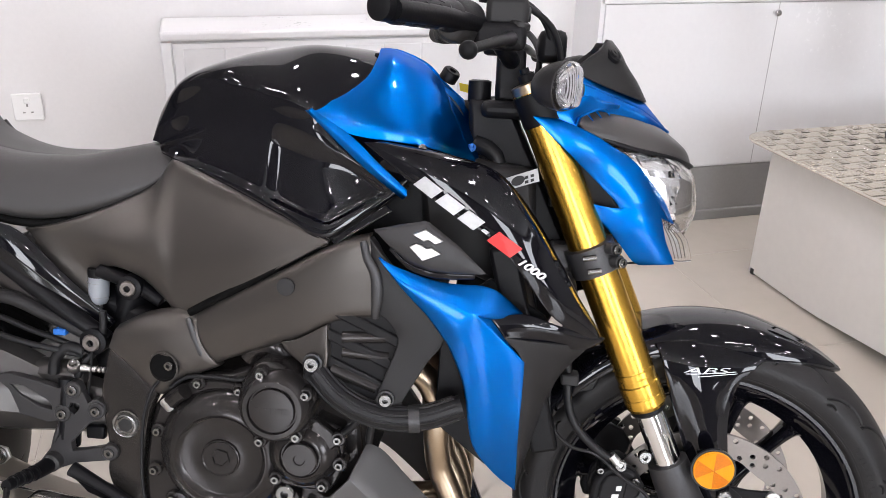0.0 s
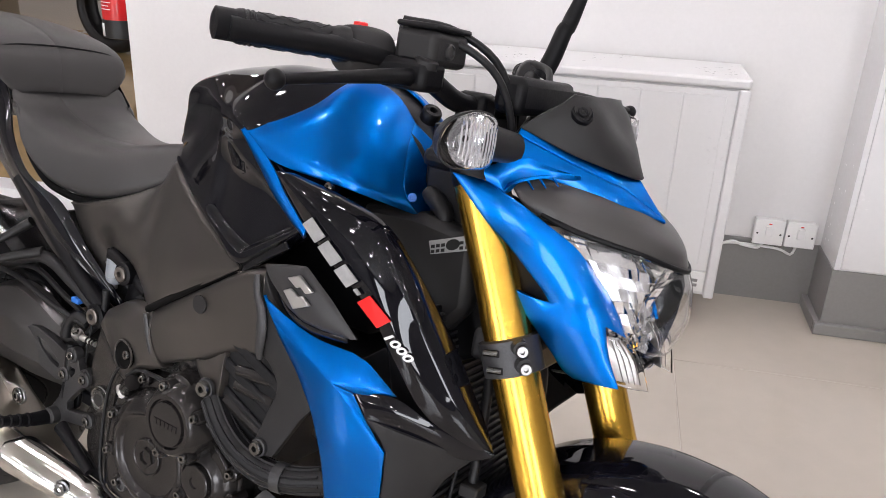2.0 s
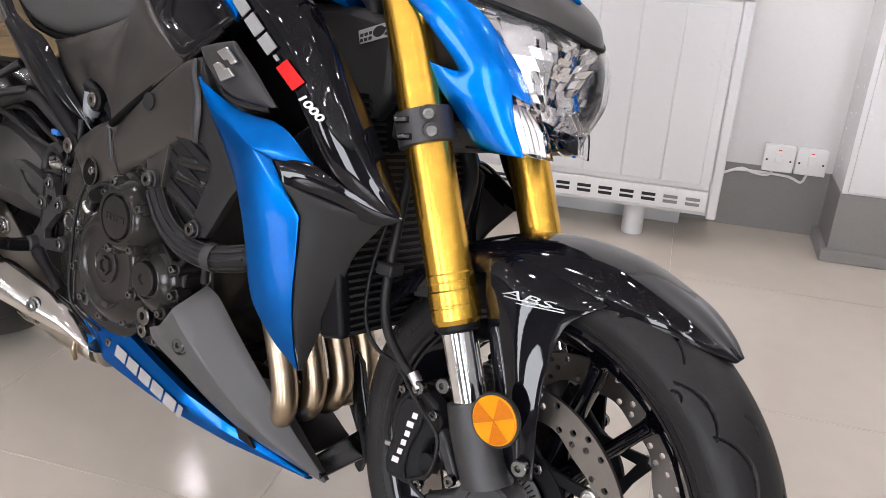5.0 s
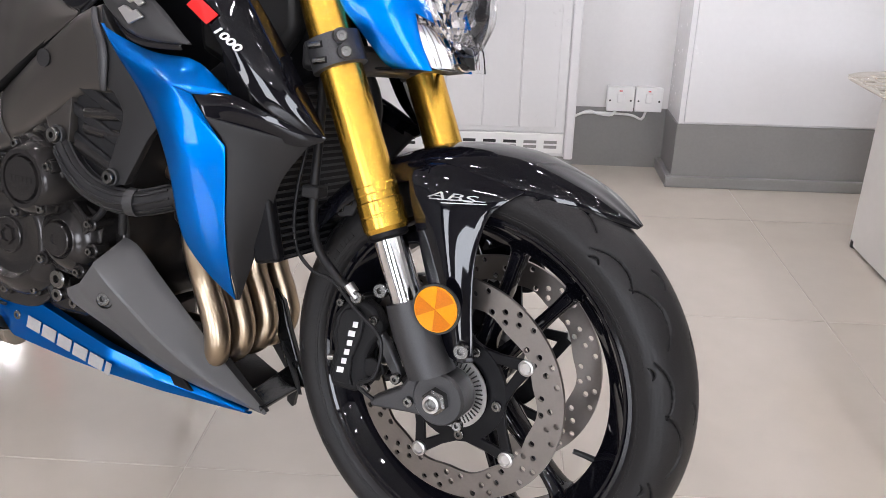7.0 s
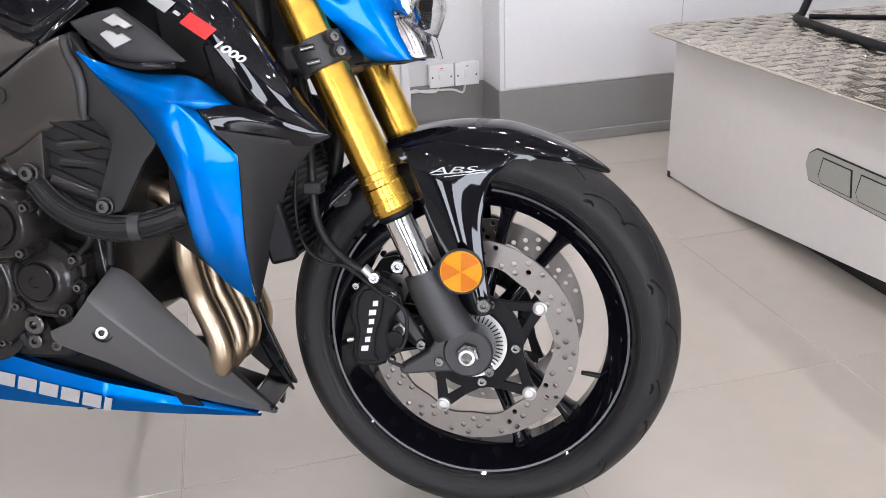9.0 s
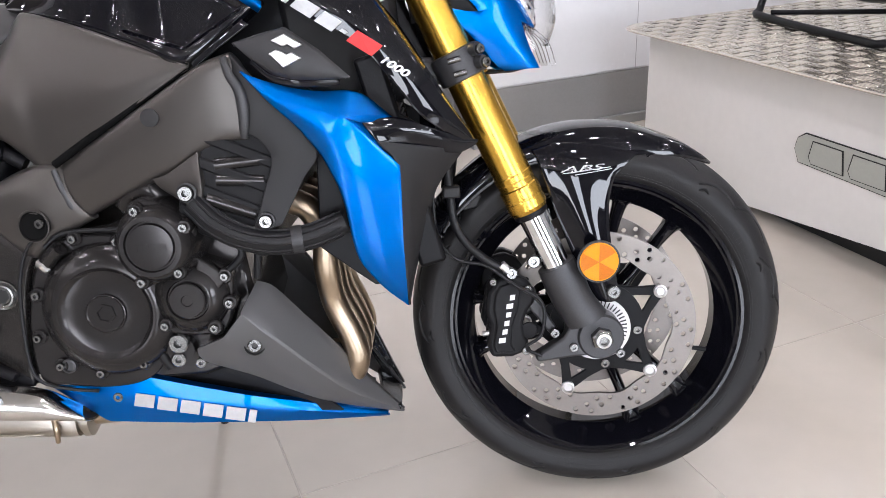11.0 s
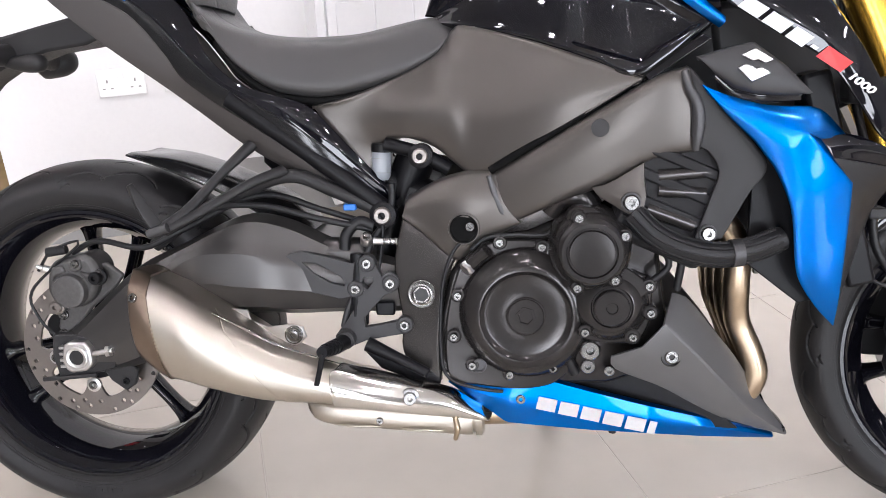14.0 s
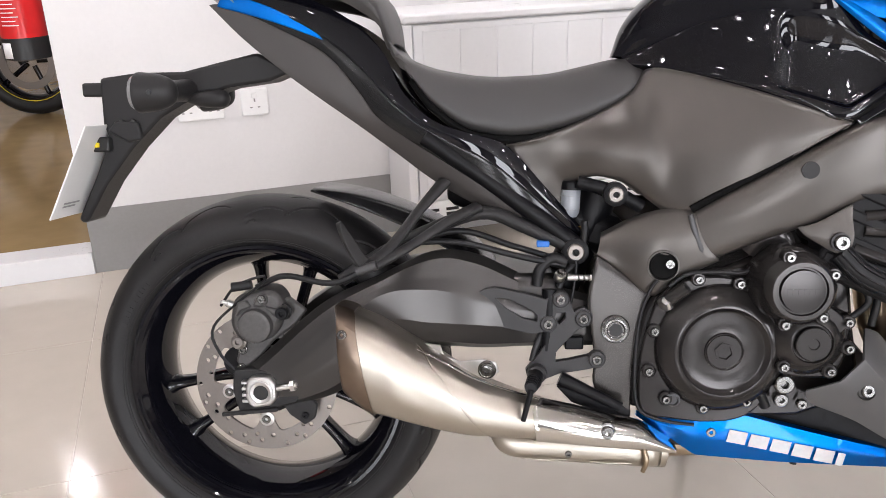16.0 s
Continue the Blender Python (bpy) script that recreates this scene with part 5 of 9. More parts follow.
# ---- front mudguard ----
def guard():
    sec = ((51, 0.012, 0.318, 0.313), (56, 0.04, 0.319, 0.302), (64, 0.06, 0.3205, 0.29), (76, 0.071, 0.322, 0.268), (84, 0.074, 0.323, 0.256), (96, 0.076, 0.323, 0.262), (108, 0.077, 0.322, 0.28), (122, 0.076, 0.321, 0.285), (138, 0.072, 0.319, 0.285), (152, 0.066, 0.318, 0.285))
    rows = []
    for a, w, r, e in sec:
        c, s = math.cos(radians(a)), math.sin(radians(a))
        prof = [(-w, e), (-w * 1.0, e + (r - e) * 0.3), (-w * 0.93, e + (r - e) * 0.6), (-w * 0.7, e + (r - e) * 0.86), (-w * 0.36, r - 0.002), (0.0, r)]
        prof = prof + [(-y, q) for y, q in prof[-2::-1]]
        rows.append([(FA[0] + q * c, y, FA[2] + q * s) for y, q in prof])
    g = skin("front_mudguard", rows, GLOSS, bike, "gloss black front mudguard", nu=36, nv=6, solid=0.003, smooth=60)[0]
    for s in (-1, 1):
        skin("mudguard_stay", [
            [(1.365, s * 0.074, 0.588), (1.374, s * 0.086, 0.574), (1.382, s * 0.09, 0.545), (1.4, s * 0.09, 0.49), (1.422, s * 0.09, 0.43), (1.455, s * 0.092, 0.352)],
            [(1.42, s * 0.074, 0.596), (1.425, s * 0.09, 0.574), (1.43, s * 0.0965, 0.543), (1.442, s * 0.1, 0.49), (1.457, s * 0.103, 0.43), (1.478, s * 0.104, 0.35)],
            [(1.53, s * 0.075, 0.576), (1.51, s * 0.084, 0.56), (1.49, s * 0.087, 0.537), (1.481, s * 0.09, 0.49), (1.485, s * 0.095, 0.43), (1.497, s * 0.096, 0.352)]], GLOSS, g, "gloss black lobe reaching down to the fork", nu=28, nv=5, solid=0.004)
    return g


mudguard = guard()

# ---- headlamp and cowl ----
def swung(rows):
    """The lamp group stands a touch to the left of the centre line."""
    return [[(x, y + 0.017 * (1 + y / 0.09), z) for x, y, z in r] for r in rows]


def cowl_side(side):
    """The blue cowl beside the lamp: a bowed band, its lower fang and the tab over the position lamp, as one skin."""
    left = [(1.163, -0.133, 0.913), (1.208, -0.128, 0.872), (1.24, -0.113, 0.843), (1.268, -0.104, 0.817), (1.286, -0.099, 0.8), (1.2935, -0.0965, 0.79), (1.301, -0.095, 0.775), (1.309, -0.0925, 0.758), (1.319, -0.089, 0.741), (1.331, -0.082, 0.721), (1.342, -0.0725, 0.7015)]
    right = [(1.195, -0.12, 0.912), (1.239, -0.113, 0.896), (1.278, -0.1, 0.875), (1.31, -0.086, 0.855), (1.332, -0.079, 0.831), (1.347, -0.076, 0.803), (1.3575, -0.0745, 0.773), (1.3625, -0.073, 0.755), (1.368, -0.071, 0.739), (1.376, -0.068, 0.7225), (1.3835, -0.065, 0.707)]
    def arc(a, c, out, n, skew=0.55):
        a, c = np.array(a, float), np.array(c, float)
        f = np.linspace(0, 1, n)[:, None]
        lift = np.where(f < skew, 1 - ((skew - f) / skew) ** 2, 1 - ((f - skew) / (1 - skew)) ** 2)
        return a + (c - a) * f + lift * np.array((out * 0.25, -out, out * 0.1))
    nb, nf = 17, 9
    lo, ro = resample(left[:6], 26), resample(right[:6], 26)
    main = np.stack([arc(a, c, 0.003 + 0.004 * k / 25, nb) for k, (a, c) in enumerate(zip(lo, ro))])
    # below the hook the skin runs on into the fang
    low = resample([(1.24, -0.109, 0.7985), (1.26, -0.1035, 0.7785), (1.281, -0.097, 0.757), (1.302, -0.088, 0.733), (1.3185, -0.0805, 0.713), (1.331, -0.0745, 0.7045)], 26)
    ends = resample(right[5:], 26)
    span = nb + nf - 1
    flat = np.stack([arc(a, c, 0.0075 - 0.0035 * k / 25, span, 0.62) for k, (a, c) in enumerate(zip(low, ends))])
    head = np.vstack([resample([tuple(low[0]), (1.262, -0.1065, 0.7935), (1.28, -0.102, 0.7905), tuple(main[-1, 0])], nf), main[-1, 1:]])
    fade = np.clip(1 - np.linspace(0, 1, 26) / 0.3, 0, 1)[:, None, None] ** 2
    fang = flat + (head - flat[0])[None] * fade
    inner = np.concatenate([main[18:, -1], fang[1:8, -1]])
    tip = resample([tuple(inner[0]), (1.346, -0.073, 0.817), (1.3605, -0.0665, 0.797), (1.377, -0.0595, 0.7665)], len(inner))
    tab = np.stack([inner * (1 - f) + tip * f for f in np.linspace(0, 1, 6)], 1)
    bm = joined([g * np.array([1, -side, 1]) for g in (main, fang, tab)], False, False)
    bmesh.ops.remove_doubles(bm, verts=bm.verts, dist=2e-5)
    part("headlamp_cowl", bm, BLUE, bike, "blue headlamp cowl side with a hooked lower fang", smooth=50, solid=0.004, bevel=0.001)


cowl_side(-1)
cowl_side(1)
top_edge = chain(([(1.1574, -0.121, 0.9152), (1.18, -0.1185, 0.9225), (1.2011, -0.115, 0.929)], 10), ([(1.2011, -0.115, 0.929), (1.2205, -0.107, 0.9375), (1.2385, -0.0971, 0.9445)], 8), ([(1.2385, -0.0971, 0.9445), (1.25, -0.088, 0.94), (1.266, -0.078, 0.9355), (1.283, -0.066, 0.9325)], 12))
low_edge = chain(([(1.1574, -0.121, 0.9152), (1.19, -0.118, 0.9092), (1.2211, -0.1144, 0.9038)], 10), ([(1.2211, -0.1144, 0.9038), (1.2235, -0.107, 0.913), (1.232, -0.0995, 0.919)], 8), ([(1.232, -0.0995, 0.919), (1.248, -0.091, 0.9255), (1.264, -0.0828, 0.9285), (1.283, -0.068, 0.9295)], 12))
in_edge = low_edge + np.array((0.004, 0.011, 0.002)) * np.clip(np.arange(len(low_edge)) / 8.0 - 0.5, 0, 1)[:, None]
panel("cowl_top", [top_edge, top_edge * 0.5 + low_edge * 0.5 + np.array((0, -0.0015, 0.0015)), low_edge], BLUE, bike, "blue plate joining cowl and crown", nv=5, smooth=24)
panel("cowl_lip", [low_edge[9:], in_edge[9:]], BLUE, bike, "blue inner lip of the cowl opening", nv=2, smooth=24)
skin("cowl_crown", swung([
    [(1.217, -0.084, 0.979), (1.275, -0.052, 0.955), (1.313, -0.018, 0.942), (1.327, 0.0, 0.938), (1.313, 0.018, 0.942), (1.275, 0.052, 0.955), (1.217, 0.084, 0.979)],
    [(1.214, -0.09, 0.966), (1.272, -0.063, 0.944), (1.327, -0.027, 0.923), (1.366, 0.0, 0.8965), (1.327, 0.027, 0.923), (1.272, 0.063, 0.944), (1.214, 0.09, 0.966)]]), BLUE, bike, "blue upper facet of the crown under the flyscreen", nu=41, nv=4, solid=0.004, smooth_u=False, smooth=20)
skin("crown_edge", swung([
    [(1.214, -0.0905, 0.9655), (1.272, -0.0635, 0.9435), (1.327, -0.0275, 0.9225), (1.366, 0.0, 0.896), (1.327, 0.0275, 0.9225), (1.272, 0.0635, 0.9435), (1.214, 0.0905, 0.9655)],
    [(1.207, -0.101, 0.942), (1.265, -0.072, 0.934), (1.332, -0.034, 0.914), (1.37, 0.0, 0.894), (1.332, 0.034, 0.914), (1.265, 0.072, 0.934), (1.207, 0.101, 0.942)],
    [(1.2, -0.108, 0.92), (1.258, -0.075, 0.922), (1.333, -0.038, 0.905), (1.372, 0.0, 0.891), (1.333, 0.038, 0.905), (1.258, 0.075, 0.922), (1.2, 0.108, 0.92)]]), BLUE, bike, "blue crown between flyscreen and brow", nu=41, nv=4, solid=0.004, smooth_u=False, smooth=20)
skin("lamp_brow", swung([
    [(1.205, -0.092, 0.926), (1.255, -0.064, 0.93), (1.322, -0.03, 0.914), (1.358, 0.0, 0.898), (1.322, 0.03, 0.914), (1.255, 0.064, 0.93), (1.205, 0.092, 0.926)],
    [(1.235, -0.098, 0.897), (1.29, -0.08, 0.9), (1.36, -0.045, 0.886), (1.396, 0.0, 0.868), (1.36, 0.045, 0.886), (1.29, 0.08, 0.9), (1.235, 0.098, 0.897)],
    [(1.245, -0.094, 0.885), (1.3, -0.085, 0.876), (1.37, -0.052, 0.862), (1.408, 0.0, 0.845), (1.37, 0.052, 0.862), (1.3, 0.085, 0.876), (1.245, 0.094, 0.885)]]), BROW, bike, "satin black brow over the headlamp", nu=41, nv=5, solid=0.004)
skin("flyscreen", swung([
    [(1.262, -0.062, 1.02), (1.27, -0.035, 1.021), (1.274, 0.0, 1.022), (1.27, 0.035, 1.021), (1.262, 0.062, 1.02)],
    [(1.25, -0.078, 1.004), (1.285, -0.044, 1.0), (1.292, 0.0, 0.99), (1.285, 0.044, 1.0), (1.25, 0.078, 1.004)],
    [(1.232, -0.084, 0.99), (1.295, -0.046, 0.972), (1.315, 0.0, 0.966), (1.295, 0.046, 0.972), (1.232, 0.084, 0.99)],
    [(1.214, -0.088, 0.974), (1.28, -0.057, 0.95), (1.334, 0.0, 0.935), (1.28, 0.057, 0.95), (1.214, 0.088, 0.974)]]), PLASTIC, bike, "small dark plastic flyscreen", nu=37, nv=5, solid=0.004)
for s in (-1, 1):
    q = np.array((1.27, s * 0.051, 1.0))
    ax = np.array((0.62, s * 0.45, 0.64))
    ring = lathe("screen_grommet", [(0.0145, -0.004), (0.0145, 0.001), (0.012, 0.003), (0.01, 0.001)], q + ax * 0.002, DARK, bike, "recessed black flyscreen screw", axis=ax, n=24)
    bolt(*(q + ax * 0.001), 0.007, ring, DARK, axis=ax)
# lamp: clear lens, faceted bowls, dark bulb shields
lens_rows = swung([
    [(1.29, -0.086, 0.876), (1.33, -0.07, 0.87), (1.37, -0.048, 0.862), (1.405, 0.0, 0.845), (1.37, 0.048, 0.862), (1.33, 0.07, 0.87), (1.29, 0.086, 0.876)],
    [(1.325, -0.084, 0.832), (1.372, -0.07, 0.832), (1.4, -0.045, 0.828), (1.418, 0.0, 0.815), (1.4, 0.045, 0.828), (1.372, 0.07, 0.832), (1.325, 0.084, 0.832)],
    [(1.366, -0.073, 0.775), (1.392, -0.062, 0.78), (1.413, -0.035, 0.78), (1.42, 0.0, 0.775), (1.413, 0.035, 0.78), (1.392, 0.062, 0.78), (1.366, 0.073, 0.775)],
    [(1.372, -0.06, 0.752), (1.388, -0.05, 0.75), (1.402, -0.03, 0.742), (1.407, 0.0, 0.738), (1.402, 0.03, 0.742), (1.388, 0.05, 0.75), (1.372, 0.06, 0.752)]])
lens = skin("headlamp_lens", lens_rows, GLASS, bike, "clear polycarbonate headlamp lens", nu=37, nv=5, solid=0.0025)[0]
lens.visible_shadow = False
rnd = random.Random(4)


def bowl(name, at, ry, rz, depth, ny, nz, parent, label, wild):
    """A bowl of upright mirror blocks, each a little off its neighbours."""
    bm = bmesh.new()
    for i in range(ny):
        for j in range(nz):
            q, t1, t2 = [], rnd.uniform(-wild, wild), rnd.uniform(-wild, wild)
            for a, b in ((0, 0), (1, 0), (1, 1), (0, 1)):
                y, z = -1 + 2 * (i + a) / ny, -1 + 2 * (j + b + 0.35 * (i % 2)) / nz
                k = math.hypot(y, z)
                f = min(1.0, 1.0 / max(k, 1e-6))
                y, z = y * f, z * f
                k = min(k, 1.0)
                q.append(bm.verts.new((at[0] - depth * (1 - k * k) + (t1 * (a - 0.5) + t2 * (b - 0.5)) * 2 * (1 - 0.6 * k), at[1] + ry * y, at[2] + rz * z)))
            bm.faces.new(q)
    return part(name, bm, MIRROR, parent, label, smooth=2)


def lamp_mirror():
    """The mirror behind the lens: a shallow bowl broken into upright facets."""
    g = loft(lens_rows, 25, 4)
    g = g[1:]
    bm = bmesh.new()
    nv, nu = g.shape[:2]
    for j in range(nv - 1):
        for i in range(nu - 1):
            t1, t2 = rnd.uniform(-0.005, 0.005), rnd.uniform(-0.005, 0.005)
            q = []
            for a, b in ((0, 0), (1, 0), (1, 1), (0, 1)):
                p = g[j + b, i + a].copy()
                k = min(1.0, math.hypot((p[1] - 0.02) / 0.075, (p[2] - 0.787) / 0.06))
                p[0] -= 0.014 + 0.045 * (1 - k * k) - t1 * (a - 0.5) - t2 * (b - 0.5)
                p[1] = 0.017 + (p[1] - 0.017) * 0.94
                q.append(bm.verts.new(p))
            bm.faces.new(q)
    return part("headlamp_reflector", bm, MIRROR, bike, "bright faceted headlamp reflector", smooth=2)


refl_ = lamp_mirror()
rim_ = [(1.369, 0.02 + 0.071 * math.cos(a), 0.787 + 0.059 * math.sin(a)) for a in np.linspace(-2.0, 0.75, 20)]
tube("lamp_rim", rim_, [0.0012, 0.0028, 0.003, 0.0028, 0.0012], DARK, refl_, "dark rim round the reflector bowl", n=8, steps=50)
part("rim_wall", grid_bm(np.array([[(x + d, y + d * 0.25, z) for x, y, z in rim_] for d in (0.0, 0.022)])), BLUE_DARK, refl_, "dark blue wall between bowl and lens", solid=0.001)
lower_ = bowl("lower_reflector", (1.385, 0.035, 0.735), 0.04, 0.024, 0.018, 6, 4, bike, "small lower mirror of the headlamp", 0.006)
tube("lower_rim", [(1.386, 0.035 + 0.041 * math.cos(a), 0.735 + 0.025 * math.sin(a)) for a in np.linspace(-2.6, 0.6, 16)], 0.0015, MIRROR, lower_, n=6, steps=30)
# upper field: a dark step with bright slats along the near edge, and mirror cheeks
skin("reflector_wing", swung([
    [(1.262, -0.086, 0.872), (1.305, -0.066, 0.872), (1.335, -0.04, 0.866), (1.345, 0.0, 0.858), (1.335, 0.04, 0.866), (1.305, 0.066, 0.872), (1.262, 0.086, 0.872)],
    [(1.29, -0.082, 0.84), (1.322, -0.069, 0.838), (1.342, -0.048, 0.836), (1.35, 0.0, 0.835), (1.342, 0.048, 0.836), (1.322, 0.069, 0.838), (1.29, 0.082, 0.84)]]), ALU, bike, "grey stepped upper field of the headlamp", nu=25, nv=2, solid=0.001, smooth=8, smooth_v=False)
for k in range(4):
    f = k / 5
    tube("mirror_slat", [(1.285 + 0.018 * f, -0.083 + 0.004 * f, 0.868 - 0.028 * f), (1.322 + 0.016 * f, -0.06 + 0.002 * f, 0.862 - 0.03 * f), (1.345 + 0.012 * f, -0.03, 0.855 - 0.03 * f)], [0.0008, 0.0018, 0.0012], MIRROR, bike, "bright slat in the headlamp", n=6, steps=10)
cheek = bmesh.new()
for k in range(7):
    for m in range(3):
        f0, f1, g0, g1 = k / 7, (k + 1) / 7, m / 3, (m + 1) / 3
        t1 = rnd.uniform(-0.007, 0.007)
        q = []
        for f, g, sgn in ((f0, g0, 1), (f1, g0, 1), (f1, g1, -1), (f0, g1, -1)):
            q.append(cheek.verts.new((1.298 + 0.056 * f + 0.014 * g + t1 * sgn, -0.078 + 0.02 * f + 0.013 * g, 0.838 - 0.098 * f + 0.002 * g)))
        cheek.faces.new(q)
part("reflector_cheek", cheek, MIRROR, bike, "bright stepped cheek of the headlamp", smooth=2)
skin("lamp_gap", [[(1.31, -0.066, 0.84), (1.34, -0.055, 0.79), (1.366, -0.046, 0.742)], [(1.324, -0.052, 0.841), (1.353, -0.04, 0.79), (1.376, -0.034, 0.742)]], BLUE_DARK, bike, "dark blue gap between cheek and bowl", nu=12, nv=2, solid=0.001)
skin("lamp_side", [[(1.388, 0.072, 0.845), (1.396, 0.078, 0.81), (1.39, 0.074, 0.77), (1.378, 0.06, 0.75)], [(1.34, 0.092, 0.855), (1.345, 0.097, 0.81), (1.355, 0.09, 0.775), (1.365, 0.075, 0.75)]], DARK, bike, "dark blue-black side of the lamp", nu=14, nv=3, solid=0.002)
tube("lens_gasket", swung([[(1.262, -0.09, 0.884), (1.3, -0.0855, 0.874), (1.337, -0.069, 0.866), (1.372, -0.048, 0.858), (1.409, 0.0, 0.842), (1.372, 0.048, 0.858), (1.337, 0.069, 0.866), (1.3, 0.0855, 0.874)]])[0], 0.0035, DARK, bike, "black gasket between brow and lens", n=8, steps=50)
skin("lamp_tray", swung([[(1.33, -0.07, 0.708), (1.37, -0.052, 0.71), (1.385, -0.03, 0.716), (1.388, 0.0, 0.72), (1.385, 0.03, 0.716), (1.37, 0.052, 0.71), (1.33, 0.07, 0.708)], [(1.3, -0.07, 0.704), (1.34, -0.05, 0.704), (1.35, -0.025, 0.706), (1.35, 0.0, 0.706), (1.35, 0.025, 0.706), (1.34, 0.05, 0.704), (1.3, 0.07, 0.704)]]), DARK, bike, "black tray under the lamps", nu=21, nv=2, solid=0.003)
for s in (-1, 1):
    pl = skin("position_lamp", [
        [(1.359, s * 0.075, 0.764), (1.364, s * 0.0725, 0.745), (1.3775, s * 0.066, 0.712)],
        [(1.37, s * 0.068, 0.7655), (1.382, s * 0.066, 0.745), (1.394, s * 0.058, 0.709)],
        [(1.379, s * 0.0575, 0.764), (1.4, s * 0.055, 0.742), (1.412, s * 0.046, 0.709)]], GLASS, bike, "clear position lamp under the headlamp", nu=16, nv=5, solid=0.002)[0]
    pl.visible_shadow = False
    skin("position_reflector", [
        [(1.352, s * 0.07, 0.761), (1.356, s * 0.067, 0.743), (1.37, s * 0.061, 0.713)],
        [(1.36, s * 0.06, 0.762), (1.37, s * 0.058, 0.743), (1.38, s * 0.051, 0.712)],
        [(1.37, s * 0.052, 0.76), (1.388, s * 0.048, 0.739), (1.399, s * 0.041, 0.712)]], ALU, pl, nu=9, nv=4, solid=0.001, smooth=5)
    for k in range(4):
        f = 0.15 + 0.22 * k
        tube("lamp_rib", [(1.361 + 0.014 * f, s * (0.0685 - 0.013 * f), 0.761), (1.37 + 0.026 * f, s * (0.066 - 0.014 * f), 0.742), (1.381 + 0.025 * f, s * (0.059 - 0.015 * f), 0.714)], 0.0007, DISC, pl, n=5, steps=8)
box("headlamp_shell", 1.2, 1.315, -0.06, 0.085, 0.74, 0.872, DARK, bike, "black headlamp housing", bevel=0.02)
# cowl opening liner, dark
skin("cowl_liner", [[(1.19, -0.1, 0.88), (1.26, -0.094, 0.83), (1.3, -0.092, 0.78)], [(1.24, -0.085, 0.78), (1.28, -0.085, 0.76), (1.315, -0.085, 0.74)]], DARK, bike, nu=12, nv=4, solid=0.003, mirror=M)
for k in range(3):
    q = np.array((1.241 + 0.012 * k, -0.0915 + 0.0065 * k, 0.913 + 0.004 * k))
    tube("cowl_louvre", [q + np.array((0.006, 0.0, -0.004)), q + np.array((-0.006, -0.004, 0.01))], [0.0008, 0.0024], BLUE, bike, n=6)

# indicators
def blink(r, t, s):
    """The outline of an indicator: blunt on the inside, drawn out and low on the outside."""
    a, b = math.cos(t) * s, math.sin(t)
    if a > 0:
        return s * r * 1.18 * a ** 0.85, r * (0.9 * b - 0.16 * a)
    return s * -r * 0.72 * min(1.0, -a * 1.9), r * 0.9 * b * (1.0 if b < 0 else 1.04)


for s in (-1, 1):
    c = np.array((1.2, -0.168, 0.956)) if s < 0 else np.array((1.236, 0.186, 0.97))
    body = skin("indicator", [[c + np.array((dx, *blink(r, t, s))) for t in np.linspace(0, 2 * math.pi, 16, endpoint=False)] for dx, r in ((-0.042, 0.008), (-0.036, 0.02), (-0.02, 0.03), (0.0, 0.035), (0.004, 0.0355))], PLASTIC, bike, "black front indicator with a clear ribbed lens", nu=32, nv=4, solid=0.002, closed=True, cap=False, smooth=50)[0]
    skin("lens", [[c + np.array((dx, *blink(r, t, s))) for t in np.linspace(0, 2 * math.pi, 16, endpoint=False)] for dx, r in ((0.0045, 0.034), (0.012, 0.032), (0.018, 0.024), (0.021, 0.01), (0.0215, 0.001))], GLASS, body, "clear ribbed indicator lens", nu=32, nv=4, solid=0.0015, closed=True, cap=False)[0].visible_shadow = False
    lathe("lens_reflector", [(0.03, 0.003), (0.022, -0.006), (0.01, -0.012), (0.004, -0.013)], c, MIRROR, body, axis=(1, 0, 0), n=20, cap=False, smooth=8)
    for k in range(-5, 6):
        hh = 0.026 * math.sqrt(1 - (k / 6.5) ** 2)
        tube("lens_rib", [c + np.array((0.0185 - 0.0002 * k * k, k * 0.0042, -hh)), c + np.array((0.0205 - 0.0002 * k * k, k * 0.0042, 0)), c + np.array((0.0185 - 0.0002 * k * k, k * 0.0042, hh))], 0.0011, FROST, body, n=5, steps=9)
    tube("stalk", [c + np.array((-0.014, -s * 0.018, 0)), c + np.array((-0.0235, -s * 0.0707, -0.006))], [0.021, 0.018], PLASTIC, body, n=16)
    body.matrix_basis = Matrix.Translation(Vector(c)) @ Matrix.Rotation(radians(30 * s), 4, "Z") @ Matrix.Translation(-Vector(c))

